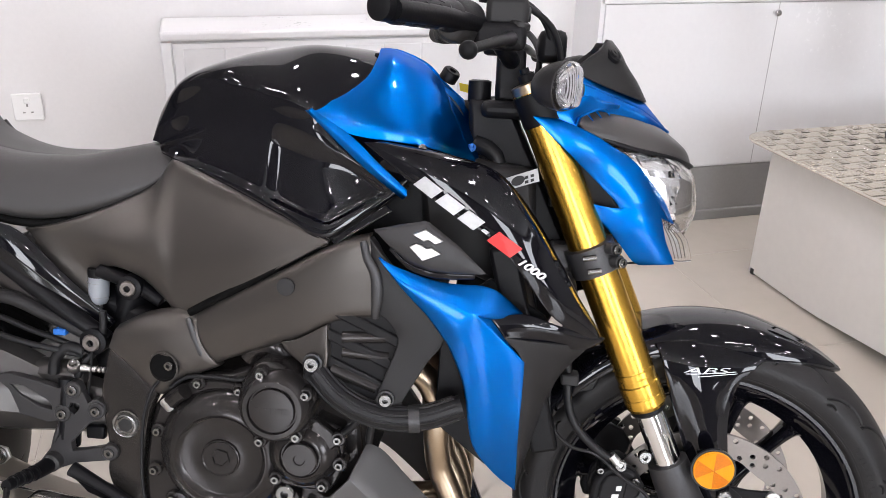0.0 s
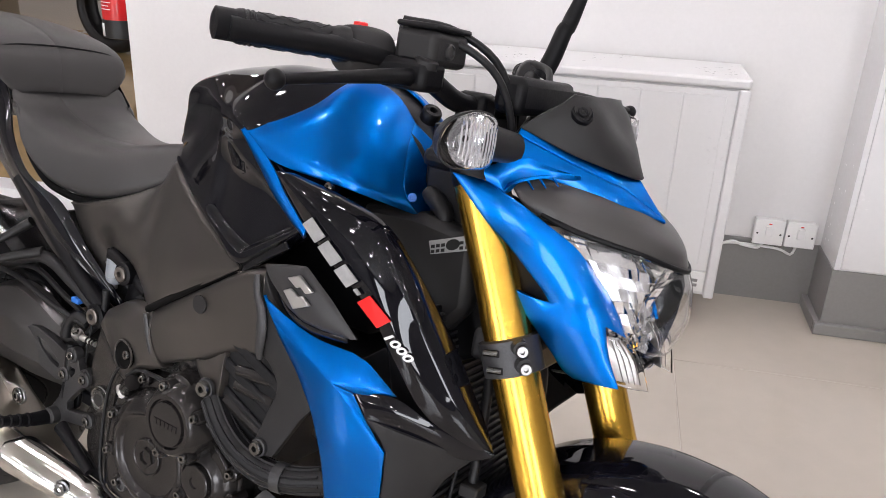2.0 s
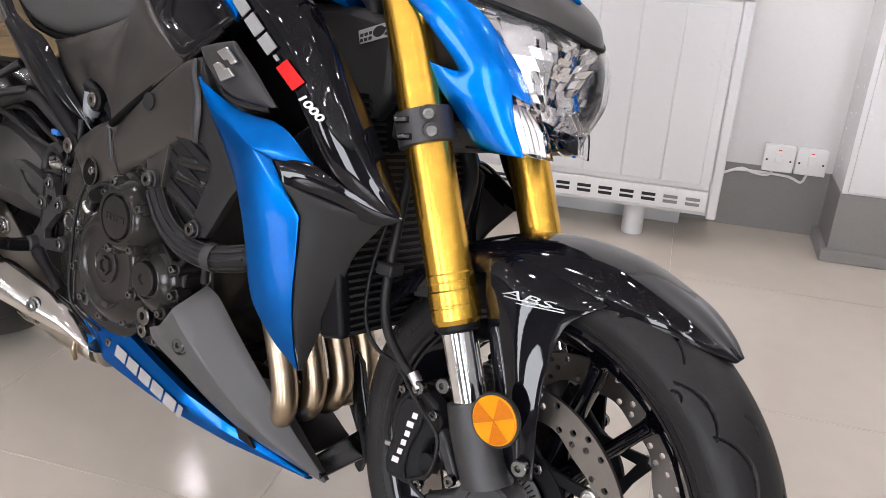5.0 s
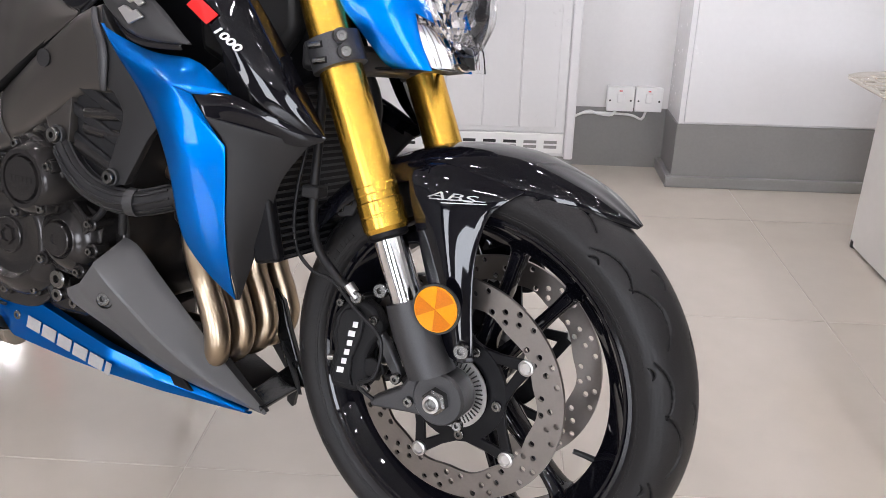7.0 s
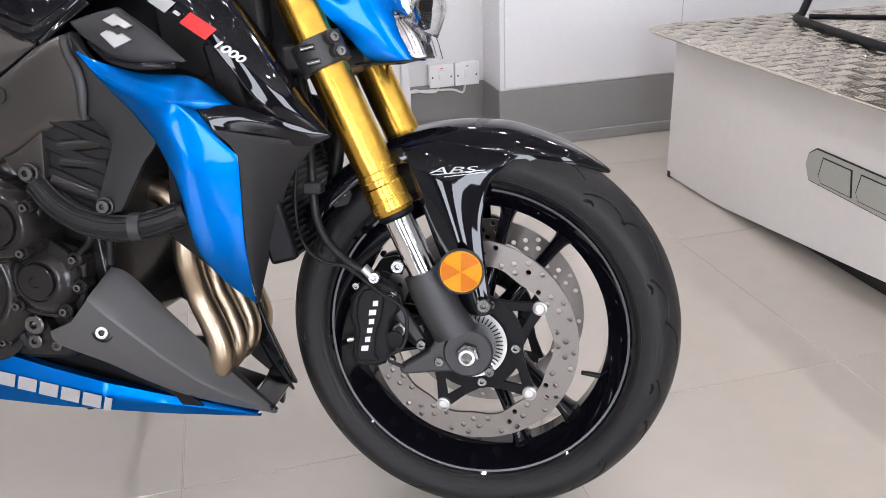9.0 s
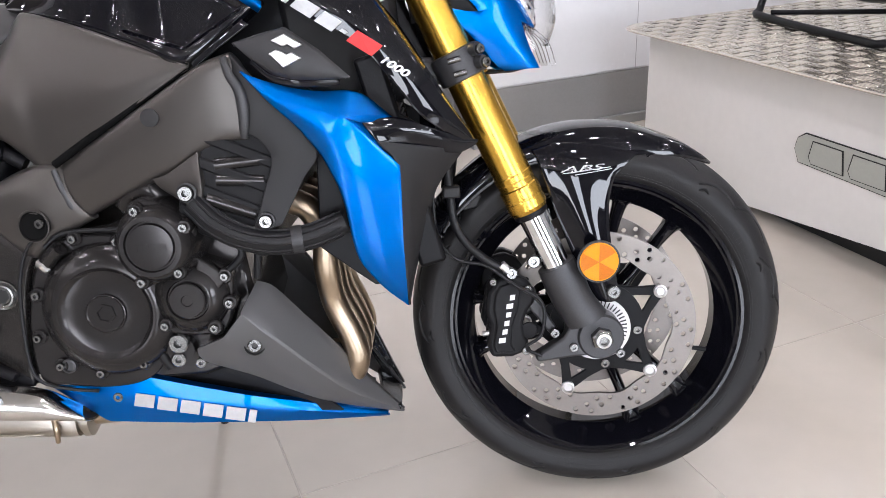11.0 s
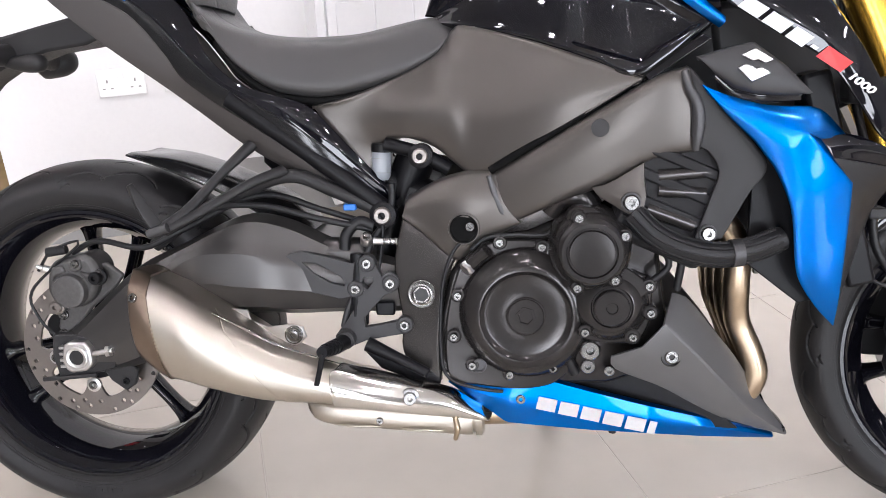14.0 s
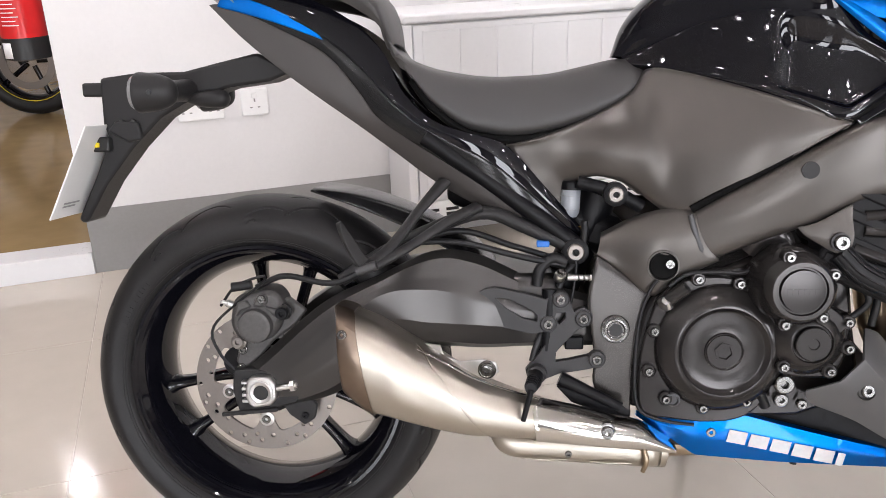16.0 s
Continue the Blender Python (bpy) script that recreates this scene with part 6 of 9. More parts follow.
# ---- handlebar, controls ----
bar = tube("handlebar", [(1.0, -0.335, 1.032), (1.06, -0.23, 1.03), (1.1, -0.15, 1.02), (1.125, -0.09, 0.99), (1.13, -0.03, 0.985), (1.13, 0.03, 0.985), (1.125, 0.09, 0.99), (1.1, 0.15, 1.02), (1.06, 0.23, 1.03), (1.0, 0.335, 1.032)], 0.0125, DARK, bike, "black tapered handlebar", n=14)
for s in (-1, 1):
    box("riser", 1.108, 1.15, s * 0.045 - 0.018, s * 0.045 + 0.018, 0.925, 1.003, DARK, bike, "black handlebar riser", bevel=0.008)
    d = np.array((0.5, -s * 0.86, -0.01))
    e0 = np.array((0.988, -0.333, 1.035)) if s < 0 else np.array((0.985, 0.345, 1.033))
    grip = lathe("grip", [(0.0165, 0.0), (0.018, 0.004), (0.0175, 0.012), (0.0172, 0.02), (0.0172, 0.105), (0.0195, 0.112), (0.0195, 0.122), (0.0125, 0.124)], e0 + d * 0.012, HOSE, bike, "ribbed black rubber grip", axis=d, n=28)
    gs = []
    ax_ = Vector(d).normalized()
    g1 = np.array(ax_.orthogonal().normalized())
    g2 = np.cross(np.array(ax_), g1)
    for k in range(9):
        line = []
        for m in range(13):
            an = 2 * math.pi * k / 9 + 0.3 * (m % 4 if m % 4 < 3 else 1)
            line.append(e0 + d * (0.034 + 0.0065 * m) + 0.0172 * (math.cos(an) * g1 + math.sin(an) * g2))
        gs.append(tube_grid(line, 0.0012, 5, 26, False))
    for m in range(3):
        gs.append(lathe_grid([(0.0172, 0), (0.0184, 0.0008), (0.0184, 0.0022), (0.0172, 0.003)], e0 + d * (0.018 + 0.005 * m), d, 28))
    tagged(part("grip_pattern", joined_mixed(gs), HOSE, grip), kind="stuff")
    lathe("bar_end", [(0.012, -0.012), (0.0165, -0.01), (0.0165, 0.012), (0.015, 0.014)], e0 + d * 0.002, DARK, bike, "black bar-end weight", axis=d, n=24)
    sw = e0 + d * 0.155
    hb = skin("switch_housing", [[sw + d * f + np.array((r * 0.9 * math.cos(t), 0, r * 1.2 * math.sin(t) - 0.004)) for t in np.linspace(0, 2 * math.pi, 14, endpoint=False)] for f, r in ((-0.026, 0.015), (-0.022, 0.021), (0.0, 0.023), (0.022, 0.021), (0.026, 0.014))], PLASTIC, bike, "black handlebar switch housing", nu=26, nv=3, solid=0, closed=True, cap=True)[0]
    if s < 0:
        lathe("kill_switch", [(0.008, 0), (0.008, 0.006), (0.006, 0.007)], sw + np.array((-0.008, 0, 0.02)), RED_INK, hb, "red stop switch", axis=(0, 0, 1), n=14)
    # lever, reservoir, hoses
    l0 = e0 + d * 0.185 + np.array((0.045, 0, -0.022))
    l1 = np.array((1.085, -0.352, 0.992)) if s < 0 else np.array((1.172, 0.38, 1.0))
    lever = tube("brake_lever" if s < 0 else "clutch_lever", [l0, l0 * 0.72 + l1 * 0.28 + np.array((0.012, 0, 0.004)), l0 * 0.4 + l1 * 0.6 + np.array((0.008, 0, 0.003)), l1], [0.011, 0.008, 0.0062, 0.0058], DARK, bike, "black forged control lever", n=12)
    ball = bmesh.new()
    bmesh.ops.create_uvsphere(ball, u_segments=16, v_segments=10, radius=0.0105, matrix=Matrix.Translation(l1))
    part("lever_ball", ball, DARK, lever, smooth=80)
    box("lever_perch", l0[0] - 0.045, l0[0] + 0.022, l0[1] - 0.022, l0[1] + 0.022, l0[2] - 0.014, l0[2] + 0.02, DARK, bike, "black lever perch", bevel=0.008)
    if s < 0:
        q = l0 + np.array((-0.005, 0.03, 0.04))
        res = box("brake_reservoir", q[0] - 0.026, q[0] + 0.028, q[1] - 0.042, q[1] + 0.03, q[2] - 0.026, q[2] + 0.012, PLASTIC, bike, "black brake fluid reservoir", bevel=0.008)
        lathe("sight_window", [(0.009, 0), (0.009, 0.002), (0.007, 0.003), (0.0065, 0.001)], q + np.array((0.028, -0.012, -0.008)), GREY, res, axis=(1, 0, 0), n=20)
        box("reservoir_lid", q[0] - 0.0265, q[0] + 0.0285, q[1] - 0.0425, q[1] + 0.0305, q[2] + 0.0125, q[2] + 0.019, DARK, res, bevel=0.003)
        lathe("lever_adjuster", [(0.013, 0), (0.013, 0.008), (0.01, 0.01)], l0 + np.array((0.012, -0.008, 0.012)), PLASTIC, bike, "numbered lever adjuster wheel", axis=(0.2, 0, 1), n=18)
        bolt(*(l0 + np.array((0.0, 0.005, 0.02))), 0.006, lever, axis=(0, 0, 1))
    # mirror stalk foot
    mx = 0.032
    if s > 0:
        tube("mirror_stem", [sw + np.array((0.0 + mx, s * -0.02, 0.0)), sw + np.array((0.01 + mx, s * -0.015, 0.03)), sw + np.array((0.02 + mx, s * -0.01, 0.075)), sw + np.array((0.022 + mx, s * -0.005, 0.08)), sw + np.array((0.045 + mx, s * 0.02, 0.2))], [0.014, 0.013, 0.0115, 0.0075, 0.006], DARK, bike, "black mirror stem", n=12)
for dx, dy, dz in ((0.0, 0.0, 0.0), (-0.012, 0.022, 0.012)):
    tube("control_hose", [(1.085 + dx, -0.165 + dy, 1.06 + dz), (1.14 + dx, -0.14 + dy, 1.056 + dz), (1.185 + dx, -0.105 + dy, 1.025 + dz), (1.2 + dx, -0.075 + dy, 0.96 + dz), (1.19 + dx, -0.06 + dy, 0.88), (1.2 + dx, -0.05 + dy, 0.78)], 0.0045, HOSE, bike, "black brake hose", n=8)
tube("control_hose", [(1.09, 0.17, 1.05), (1.14, 0.12, 1.04), (1.17, 0.05, 1.0), (1.16, 0.0, 0.94), (1.12, -0.02, 0.86)], 0.005, HOSE, bike, "black clutch cable", n=8)
box("instrument_panel", 1.165, 1.205, -0.075, 0.075, 0.985, 1.03, DARK, bike, "black instrument housing", bevel=0.01, m=Matrix.Identity(4))
# tank cap, key tag and front of the tank
box("tank_front", 0.97, 1.085, -0.02, 0.05, 0.84, 0.925, DARK, bike, "black centre of the tank front", bevel=0.02)
lathe("ignition_lock", [(0.017, 0), (0.017, 0.03), (0.012, 0.032)], (1.085, -0.03, 0.925), DARK, bike, "black ignition lock", axis=(0, 0, 1), n=20)
plate("key_tag", [(1.05, 0.95), (1.082, 0.945), (1.078, 0.932), (1.052, 0.938)], 0.03, 0.032, YELLOW, bike, "yellow key tag", bevel=0)
skin("tank_nose", [[(0.93, y, 0.988), (0.958, y, 0.987), (1.0, y, 0.97), (1.03, y, 0.942), (1.058, y, 0.915), (1.08, y, 0.87)] for y in (-0.04, -0.02, 0.0, 0.02, 0.04)], DARK, bike, "black middle strip before the tank", nu=24, nv=3, solid=0.004)
bolt(1.036, 0.0, 0.958, 0.014, bike, DARK, axis=(0.5, -0.3, 0.8), name="cover_fastener", h=0.9)
bolt(1.08, -0.08, 0.862, 0.006, bike, BLUE_PLASTIC, axis=(0.5, -0.8, 0.2), name="cover_fastener")
bolt(1.02, -0.172, 0.866, 0.006, bike, axis=(0, -1, 0.2), name="cover_fastener")
# airbox, head stock and dark inner parts that fill the body
plate("airbox", [(0.66, 0.74), (0.66, 0.80), (0.9, 0.79), (0.97, 0.84), (1.03, 0.84), (1.05, 0.76), (1.04, 0.66), (1.0, 0.66), (0.9, 0.7)], -0.07, 0.1, DARK, bike, "black airbox under the tank", bevel=0.01)
plate("head_stock", [(1.07, 0.93), (1.13, 0.93), (1.24, 0.7), (1.16, 0.66), (1.08, 0.74)], -0.05, 0.05, DARK, bike, "black steering head", bevel=0.008)
lab = plate("spec_plate", [(1.114, 0.8145), (1.176, 0.8375), (1.1795, 0.8195), (1.1195, 0.7985)], -0.0805, -0.0778, SILVER_INK, bike, "silver specification plate with small black print", bevel=0)
for x0, n in ((1.1185, 2), (1.1255, 2), (1.1325, 2), (1.158, 2), (1.166, 2)):
    for k in range(n):
        z0 = 0.8105 + (x0 - 1.1185) * 0.37 - 0.0065 * k
        plate("print_line", [(x0 + 0.0006 * k, z0), (x0 + 0.005 + 0.0006 * k, z0 + 0.0018), (x0 + 0.0055 + 0.0006 * k, z0 - 0.0022), (x0 + 0.0006 + 0.0006 * k, z0 - 0.004)], -0.0812, -0.0806, BLACK_INK, lab, bevel=0)
plate("print_oval", [(1.149 + 0.0095 * math.cos(t) - 0.001 * math.sin(t), 0.8185 + 0.0035 * math.cos(t) + 0.0068 * math.sin(t)) for t in np.linspace(0, 2 * math.pi, 24, endpoint=False)], -0.0812, -0.0806, BLACK_INK, lab, bevel=0)
plate("frame_neck", [(1.0, 0.84), (1.09, 0.845), (1.175, 0.835), (1.18, 0.74), (1.12, 0.66), (1.02, 0.7)], -0.0775, -0.03, PLASTIC, bike, "black frame neck under the yoke", bevel=0.012)

# ---- radiator ----

def rad_box(name, a0, a1, x0, x1, y0, y1, mat, parent, label="", bevel=0.002):
    """A box laid along the radiator's slope."""
    m = Matrix.Translation((1.128, 0, 0.735)) @ Matrix.Rotation(-math.atan2(0.25, 0.95), 4, "Y")
    return box(name, x0, x1, y0, y1, -a1, -a0, mat, parent, label, bevel=bevel, m=m)


rad = rad_box("radiator", 0.0, 0.31, -0.01, 0.018, -0.145, 0.145, DARK, bike, "black finned radiator")
slats = bmesh.new()
for k in range(2, 34):
    b = box_bm(0.018, 0.0225, -0.142, 0.142, -0.326 + 0.0095 * k, -0.3225 + 0.0095 * k)
    me_ = bpy.data.meshes.new("x")
    b.to_mesh(me_)
    b.free()
    slats.from_mesh(me_)
    bpy.data.meshes.remove(me_)
bmesh.ops.transform(slats, matrix=Matrix.Translation((1.128, 0, 0.735)) @ Matrix.Rotation(-math.atan2(0.25, 0.95), 4, "Y"), verts=slats.verts)
tagged(part("fin_core", slats, GREY, rad, smooth=20), kind="stuff")
for s in (-1, 1):
    rad_box("radiator_tank", 0.0, 0.31, -0.015, 0.025, s * 0.145 - 0.01, s * 0.145 + 0.01, DARK, rad, bevel=0.006)
tube("radiator_pipe", [(1.2, 0.05, 0.72), (1.235, 0.055, 0.66), (1.25, 0.03, 0.6), (1.24, 0.02, 0.52)], 0.011, HOSE, bike, "black coolant pipe before the radiator", n=10)
for s in (-1, 1):
    plate("radiator_flank", [(1.055, 0.64), (1.05, 0.47), (1.1, 0.43), (1.126, 0.41), (1.165, 0.42), (1.2, 0.5), (1.2, 0.64), (1.12, 0.69)], s * 0.152, s * 0.146, DARK, bike, "black radiator side shield", bevel=0.002)
# brake hose from the yoke down to the caliper
tube("front_brake_hose", [(1.22, -0.06, 0.69), (1.235, -0.085, 0.6), (1.24, -0.095, 0.545), (1.245, -0.1, 0.49), (1.262, -0.105, 0.455), (1.295, -0.108, 0.425), (1.318, -0.108, 0.412)], 0.0065, HOSE, bike, "black front brake hose", n=10)
tube("sensor_wire", [(1.222, -0.09, 0.6), (1.215, -0.1, 0.52), (1.222, -0.105, 0.46), (1.25, -0.108, 0.43), (1.29, -0.11, 0.42), (1.33, -0.115, 0.39), (1.372, -0.118, 0.36), (1.37, -0.12, 0.31), (1.345, -0.12, 0.29), (1.37, -0.118, 0.275)], 0.0028, HOSE, bike, "thin black speed sensor wire", n=8)
box("hose_clip", 1.23, 1.256, -0.112, -0.085, 0.525, 0.542, PLASTIC, bike, "black hose clip", bevel=0.003)
clipb = plate("hose_bracket", [(1.252, 0.508), (1.262, 0.527), (1.28, 0.531), (1.29, 0.519), (1.283, 0.502), (1.262, 0.497)], -0.062, -0.052, PLASTIC, bike, "black hose bracket with two bolts", bevel=0.002)
for x, z in ((1.264, 0.509), (1.277, 0.52)):
    bolt(x, -0.063, z, 0.0048, clipb)
tube("rubber_plug", [(1.082, -0.05, 0.868), (1.104, -0.053, 0.858), (1.116, -0.056, 0.846), (1.118, -0.058, 0.826)], [0.011, 0.013, 0.012, 0.009], HOSE, bike, "black ribbed rubber plug by the steering head", n=14)
lathe("banjo_fitting", [(0.0075, -0.011), (0.0075, 0.011)], (1.32, -0.108, 0.412), ALU, bike, "silver banjo fitting", axis=(0.7, 0, -0.7), n=16)
bolt(1.328, -0.11, 0.406, 0.009, bike, axis=(0, -1, 0.1), name="banjo_bolt")
bolt(1.362, -0.108, 0.422, 0.01, bike, axis=(0, -1, 0.1), name="banjo_bolt")


# ---- frame ----
def fy(x):
    """How far the right frame spar stands out at x."""
    return -float(np.interp(x, (0.5, 0.6, 0.68, 0.8, 0.9, 1.0, 1.1), (0.112, 0.118, 0.135, 0.17, 0.19, 0.197, 0.19)))


def bent(rows):
    return [[(x, fy(x) + d, z) for x, d, z in r] for r in rows]


spar = skin("frame_spar", bent([
    [(0.683, 0.03, 0.604), (0.763, 0.03, 0.649), (0.841, 0.03, 0.693), (0.91, 0.03, 0.733), (0.955, 0.03, 0.748)],
    [(0.684, 0.004, 0.602), (0.764, 0.002, 0.647), (0.842, 0.0, 0.691), (0.911, 0.0, 0.731), (0.956, 0.0, 0.746)],
    [(0.688, -0.004, 0.578), (0.768, -0.006, 0.618), (0.846, -0.006, 0.662), (0.915, -0.004, 0.702), (0.962, -0.002, 0.715)],
    [(0.69, -0.002, 0.545), (0.77, -0.004, 0.588), (0.848, -0.004, 0.628), (0.917, -0.002, 0.66), (0.968, 0.0, 0.668)],
    [(0.7, 0.006, 0.522), (0.778, 0.004, 0.56), (0.852, 0.004, 0.592), (0.92, 0.004, 0.628), (0.97, 0.004, 0.636)],
    [(0.703, 0.03, 0.52), (0.78, 0.03, 0.557), (0.853, 0.03, 0.588), (0.921, 0.03, 0.625), (0.97, 0.03, 0.633)]]), MATT, bike, "satin black aluminium frame spar", nu=30, nv=5, solid=0.004)[0]
crease = [(0.548, -0.119, 0.535), (0.573, -0.1235, 0.517), (0.598, -0.129, 0.497), (0.629, -0.1345, 0.474)]
# lower face of the casting; its shade is in the darker paint
panel("frame_pivot", [chain((r, 12)) for r in (
    [(x, y + 0.001, z) for x, y, z in crease],
    [(0.534, -0.121, 0.47), (0.563, -0.1255, 0.465), (0.592, -0.13, 0.46), (0.618, -0.1355, 0.452)],
    [(0.538, -0.124, 0.42), (0.563, -0.128, 0.417), (0.588, -0.132, 0.413), (0.609, -0.136, 0.41)],
    [(0.545, -0.1265, 0.37), (0.565, -0.13, 0.368), (0.585, -0.133, 0.366), (0.604, -0.136, 0.365)],
    [(0.543, -0.1285, 0.33), (0.564, -0.1315, 0.326), (0.584, -0.134, 0.324), (0.602, -0.136, 0.322)],
    [(0.56, -0.129, 0.286), (0.574, -0.131, 0.28), (0.588, -0.133, 0.277), (0.602, -0.135, 0.275)])], PIVOT_SHADE, bike, "satin black frame pivot casting, its shaded tone put into the paint", nv=4, solid=0.018, mirror=False, bevel=0.003)
panel("frame_shoulder", [chain((r, 14)) for r in (
    [(0.556, -0.098, 0.566), (0.6, -0.105, 0.59), (0.64, -0.118, 0.604), (0.668, -0.128, 0.607), (0.692, -0.134, 0.606)],
    [(0.554, -0.112, 0.56), (0.598, -0.12, 0.583), (0.637, -0.131, 0.595), (0.667, -0.138, 0.598), (0.694, -0.141, 0.597)],
    [(0.552, -0.117, 0.55), (0.594, -0.131, 0.559), (0.633, -0.143, 0.566), (0.668, -0.147, 0.57), (0.699, -0.147, 0.573)],
    [(0.55, -0.119, 0.542), (0.586, -0.1285, 0.529), (0.62, -0.141, 0.522), (0.66, -0.147, 0.53), (0.71, -0.148, 0.55)],
    [(0.548, -0.1195, 0.535), (0.582, -0.1255, 0.51), (0.629, -0.135, 0.474), (0.67, -0.139, 0.501), (0.728, -0.146, 0.53)],
    [(0.552, -0.105, 0.533), (0.584, -0.108, 0.507), (0.63, -0.112, 0.471), (0.672, -0.118, 0.498), (0.73, -0.125, 0.527)])], MATT, bike, "satin black upper shoulder of the frame pivot", nv=5, solid=0.006, mirror=False, smooth=50)
# dark plastic in place of the spar's paint, to paint the arm's shaded tone
skin("frame_arm", [
    [(0.955, -0.194, 0.747), (0.973, -0.2, 0.727), (1.02, -0.1985, 0.672), (1.062, -0.1955, 0.615), (1.04, -0.1965, 0.575), (1.006, -0.199, 0.514)],
    [(0.957, -0.1965, 0.72), (0.972, -0.201, 0.695), (1.01, -0.2, 0.65), (1.043, -0.198, 0.61), (1.022, -0.1985, 0.57), (0.996, -0.2, 0.512)],
    [(0.96, -0.198, 0.69), (0.972, -0.2005, 0.665), (1.0, -0.2, 0.636), (1.02, -0.1985, 0.6), (1.003, -0.199, 0.565), (0.983, -0.2005, 0.507)],
    [(0.96, -0.197, 0.655), (0.968, -0.1985, 0.642), (0.985, -0.1985, 0.632), (0.999, -0.197, 0.605), (0.987, -0.1985, 0.565), (0.969, -0.1995, 0.514)]], PLASTIC, bike, "front engine hanger of the frame, its shaded tone put into the colour", nu=36, nv=5, solid=0.014, mirror=False)
skin("frame_hanger", bent([
    [(0.83, 0.0, 0.584), (0.84, -0.002, 0.572), (0.862, -0.004, 0.558), (0.872, -0.006, 0.552)],
    [(0.855, -0.002, 0.592), (0.862, -0.005, 0.58), (0.88, -0.008, 0.562), (0.884, -0.008, 0.548)],
    [(0.9, -0.002, 0.62), (0.9, -0.004, 0.6), (0.902, -0.008, 0.575), (0.9, -0.007, 0.556)]]), MATT, bike, "satin black upper engine hanger", nu=16, nv=4, solid=0.012)
skin("frame_left", [[(x, -y, z) for x, y, z in r] for r in bent([
    [(0.563, 0.0, 0.616), (0.683, 0.0, 0.604), (0.841, 0.0, 0.693), (0.955, 0.0, 0.748), (1.06, 0.0, 0.7)],
    [(0.54, 0.0, 0.376), (0.66, 0.0, 0.505), (0.84, 0.0, 0.585), (0.955, 0.0, 0.63), (1.0, 0.0, 0.52)]])], MATT, bike, "satin black frame side", nu=20, nv=5, solid=0.01)
# weld beads and plugs
tube("weld_seam", [(0.949, -0.201, 0.742), (0.955, -0.204, 0.72), (0.966, -0.205, 0.7), (0.97, -0.205, 0.675), (0.968, -0.203, 0.648), (0.967, -0.2, 0.636)], [0.005, 0.006, 0.007, 0.008, 0.007, 0.005], GREY, bike, "ground weld seam in the frame", n=10, flat=0.6)
tube("weld_seam", [(0.683, -0.146, 0.6), (0.692, -0.146, 0.57), (0.702, -0.146, 0.545), (0.71, -0.14, 0.522)], [0.004, 0.005, 0.005, 0.003], GREY, bike, "ground weld seam in the frame", n=10, flat=0.5)
lathe("frame_plug", [(0.0125, -0.002), (0.0125, 0.001), (0.006, 0.0016)], (0.84, -0.188, 0.668), PLASTIC, bike, "round black frame plug", n=20)
# a shallow disc; the recess's depth of shade is in its near-black colour
lathe("recess_shade", [(0.0225, -0.004), (0.0225, 0.0012), (0.0205, 0.002), (0.019, 0.0005)], (0.645, -0.1475, 0.522), GAP_SHADE, bike, "near-black disc that paints the shade in a frame bolt's recess", axis=(-0.1, -1, 0.1), n=28)
tube("recess_lip", [(0.645 + 0.0225 * math.cos(a), -0.1487 - 0.0022 * math.cos(a), 0.522 + 0.0225 * math.sin(a)) for a in np.linspace(0, 2 * math.pi, 25)], 0.0016, MATT, bike, n=6, steps=48)
bolt(0.655, -0.149, 0.525, 0.0075, bike, axis=(-0.15, -1, 0), h=0.7)
lathe("pivot_nut", [(0.0225, -0.004), (0.0225, 0.003), (0.021, 0.0045), (0.0185, 0.0035), (0.0178, 0.0035), (0.017, 0.0075), (0.0145, 0.008), (0.0125, 0.006)], (0.577, -0.1305, 0.418), ZINC, bike, "large zinc swingarm pivot nut", n=28)
lathe("pivot_hex", [(0.0115, 0.0), (0.0115, 0.0066), (0.011, 0.0068)], (0.577, -0.1305, 0.418), BLACK_INK, bike, n=6, smooth=20)
for x, y, z, r in ((0.882, -0.203, 0.566, 0.0125), (0.986, -0.204, 0.522, 0.011), (0.891, -0.197, 0.541, 0.0085)):
    lathe("bolt_washer", [(r * 1.1, -0.004), (r * 1.1, 0.001), (r, 0.0015)], (x, y, z), GREY, bike, n=20)
    bolt(x, y - 0.001, z, r * 0.9, bike, h=0.7)
# shaded gap between the side cover and the spar, painted as a near-black tube
tube("frame_gap_shade", [(0.685, -0.142, 0.607), (0.741, -0.152, 0.641), (0.8, -0.163, 0.676), (0.898, -0.172, 0.737), (0.925, -0.176, 0.754), (0.963, -0.179, 0.779)], 0.006, GAP_SHADE, bike, "near-black tube that paints the shaded gap above the frame spar", n=8)
skin("tank_rail", [[(0.9, -0.178, 0.738), (0.935, -0.183, 0.762), (0.975, -0.186, 0.79)], [(0.905, -0.184, 0.73), (0.94, -0.188, 0.754), (0.985, -0.19, 0.783)]], GLOSS, bike, "gloss black lower tank rail", nu=14, nv=3, solid=0.004)

# ---- side cover ----
cover_top = np.array([(0.408, -0.088, 0.705), (0.456, -0.09, 0.715), (0.508, -0.086, 0.732), (0.558, -0.072, 0.754), (0.602, -0.059, 0.781), (0.626, -0.063, 0.814), (0.65, -0.081, 0.818), (0.724, -0.122, 0.797), (0.804, -0.155, 0.77), (0.897, -0.178, 0.734)])
cover_low = np.array([(0.502, -0.07, 0.587), (0.505, -0.068, 0.625), (0.519, -0.077, 0.646), (0.552, -0.094, 0.655), (0.597, -0.102, 0.642), (0.632, -0.11, 0.616), (0.656, -0.122, 0.603), (0.7, -0.14, 0.612), (0.78, -0.163, 0.66), (0.893, -0.177, 0.73)])
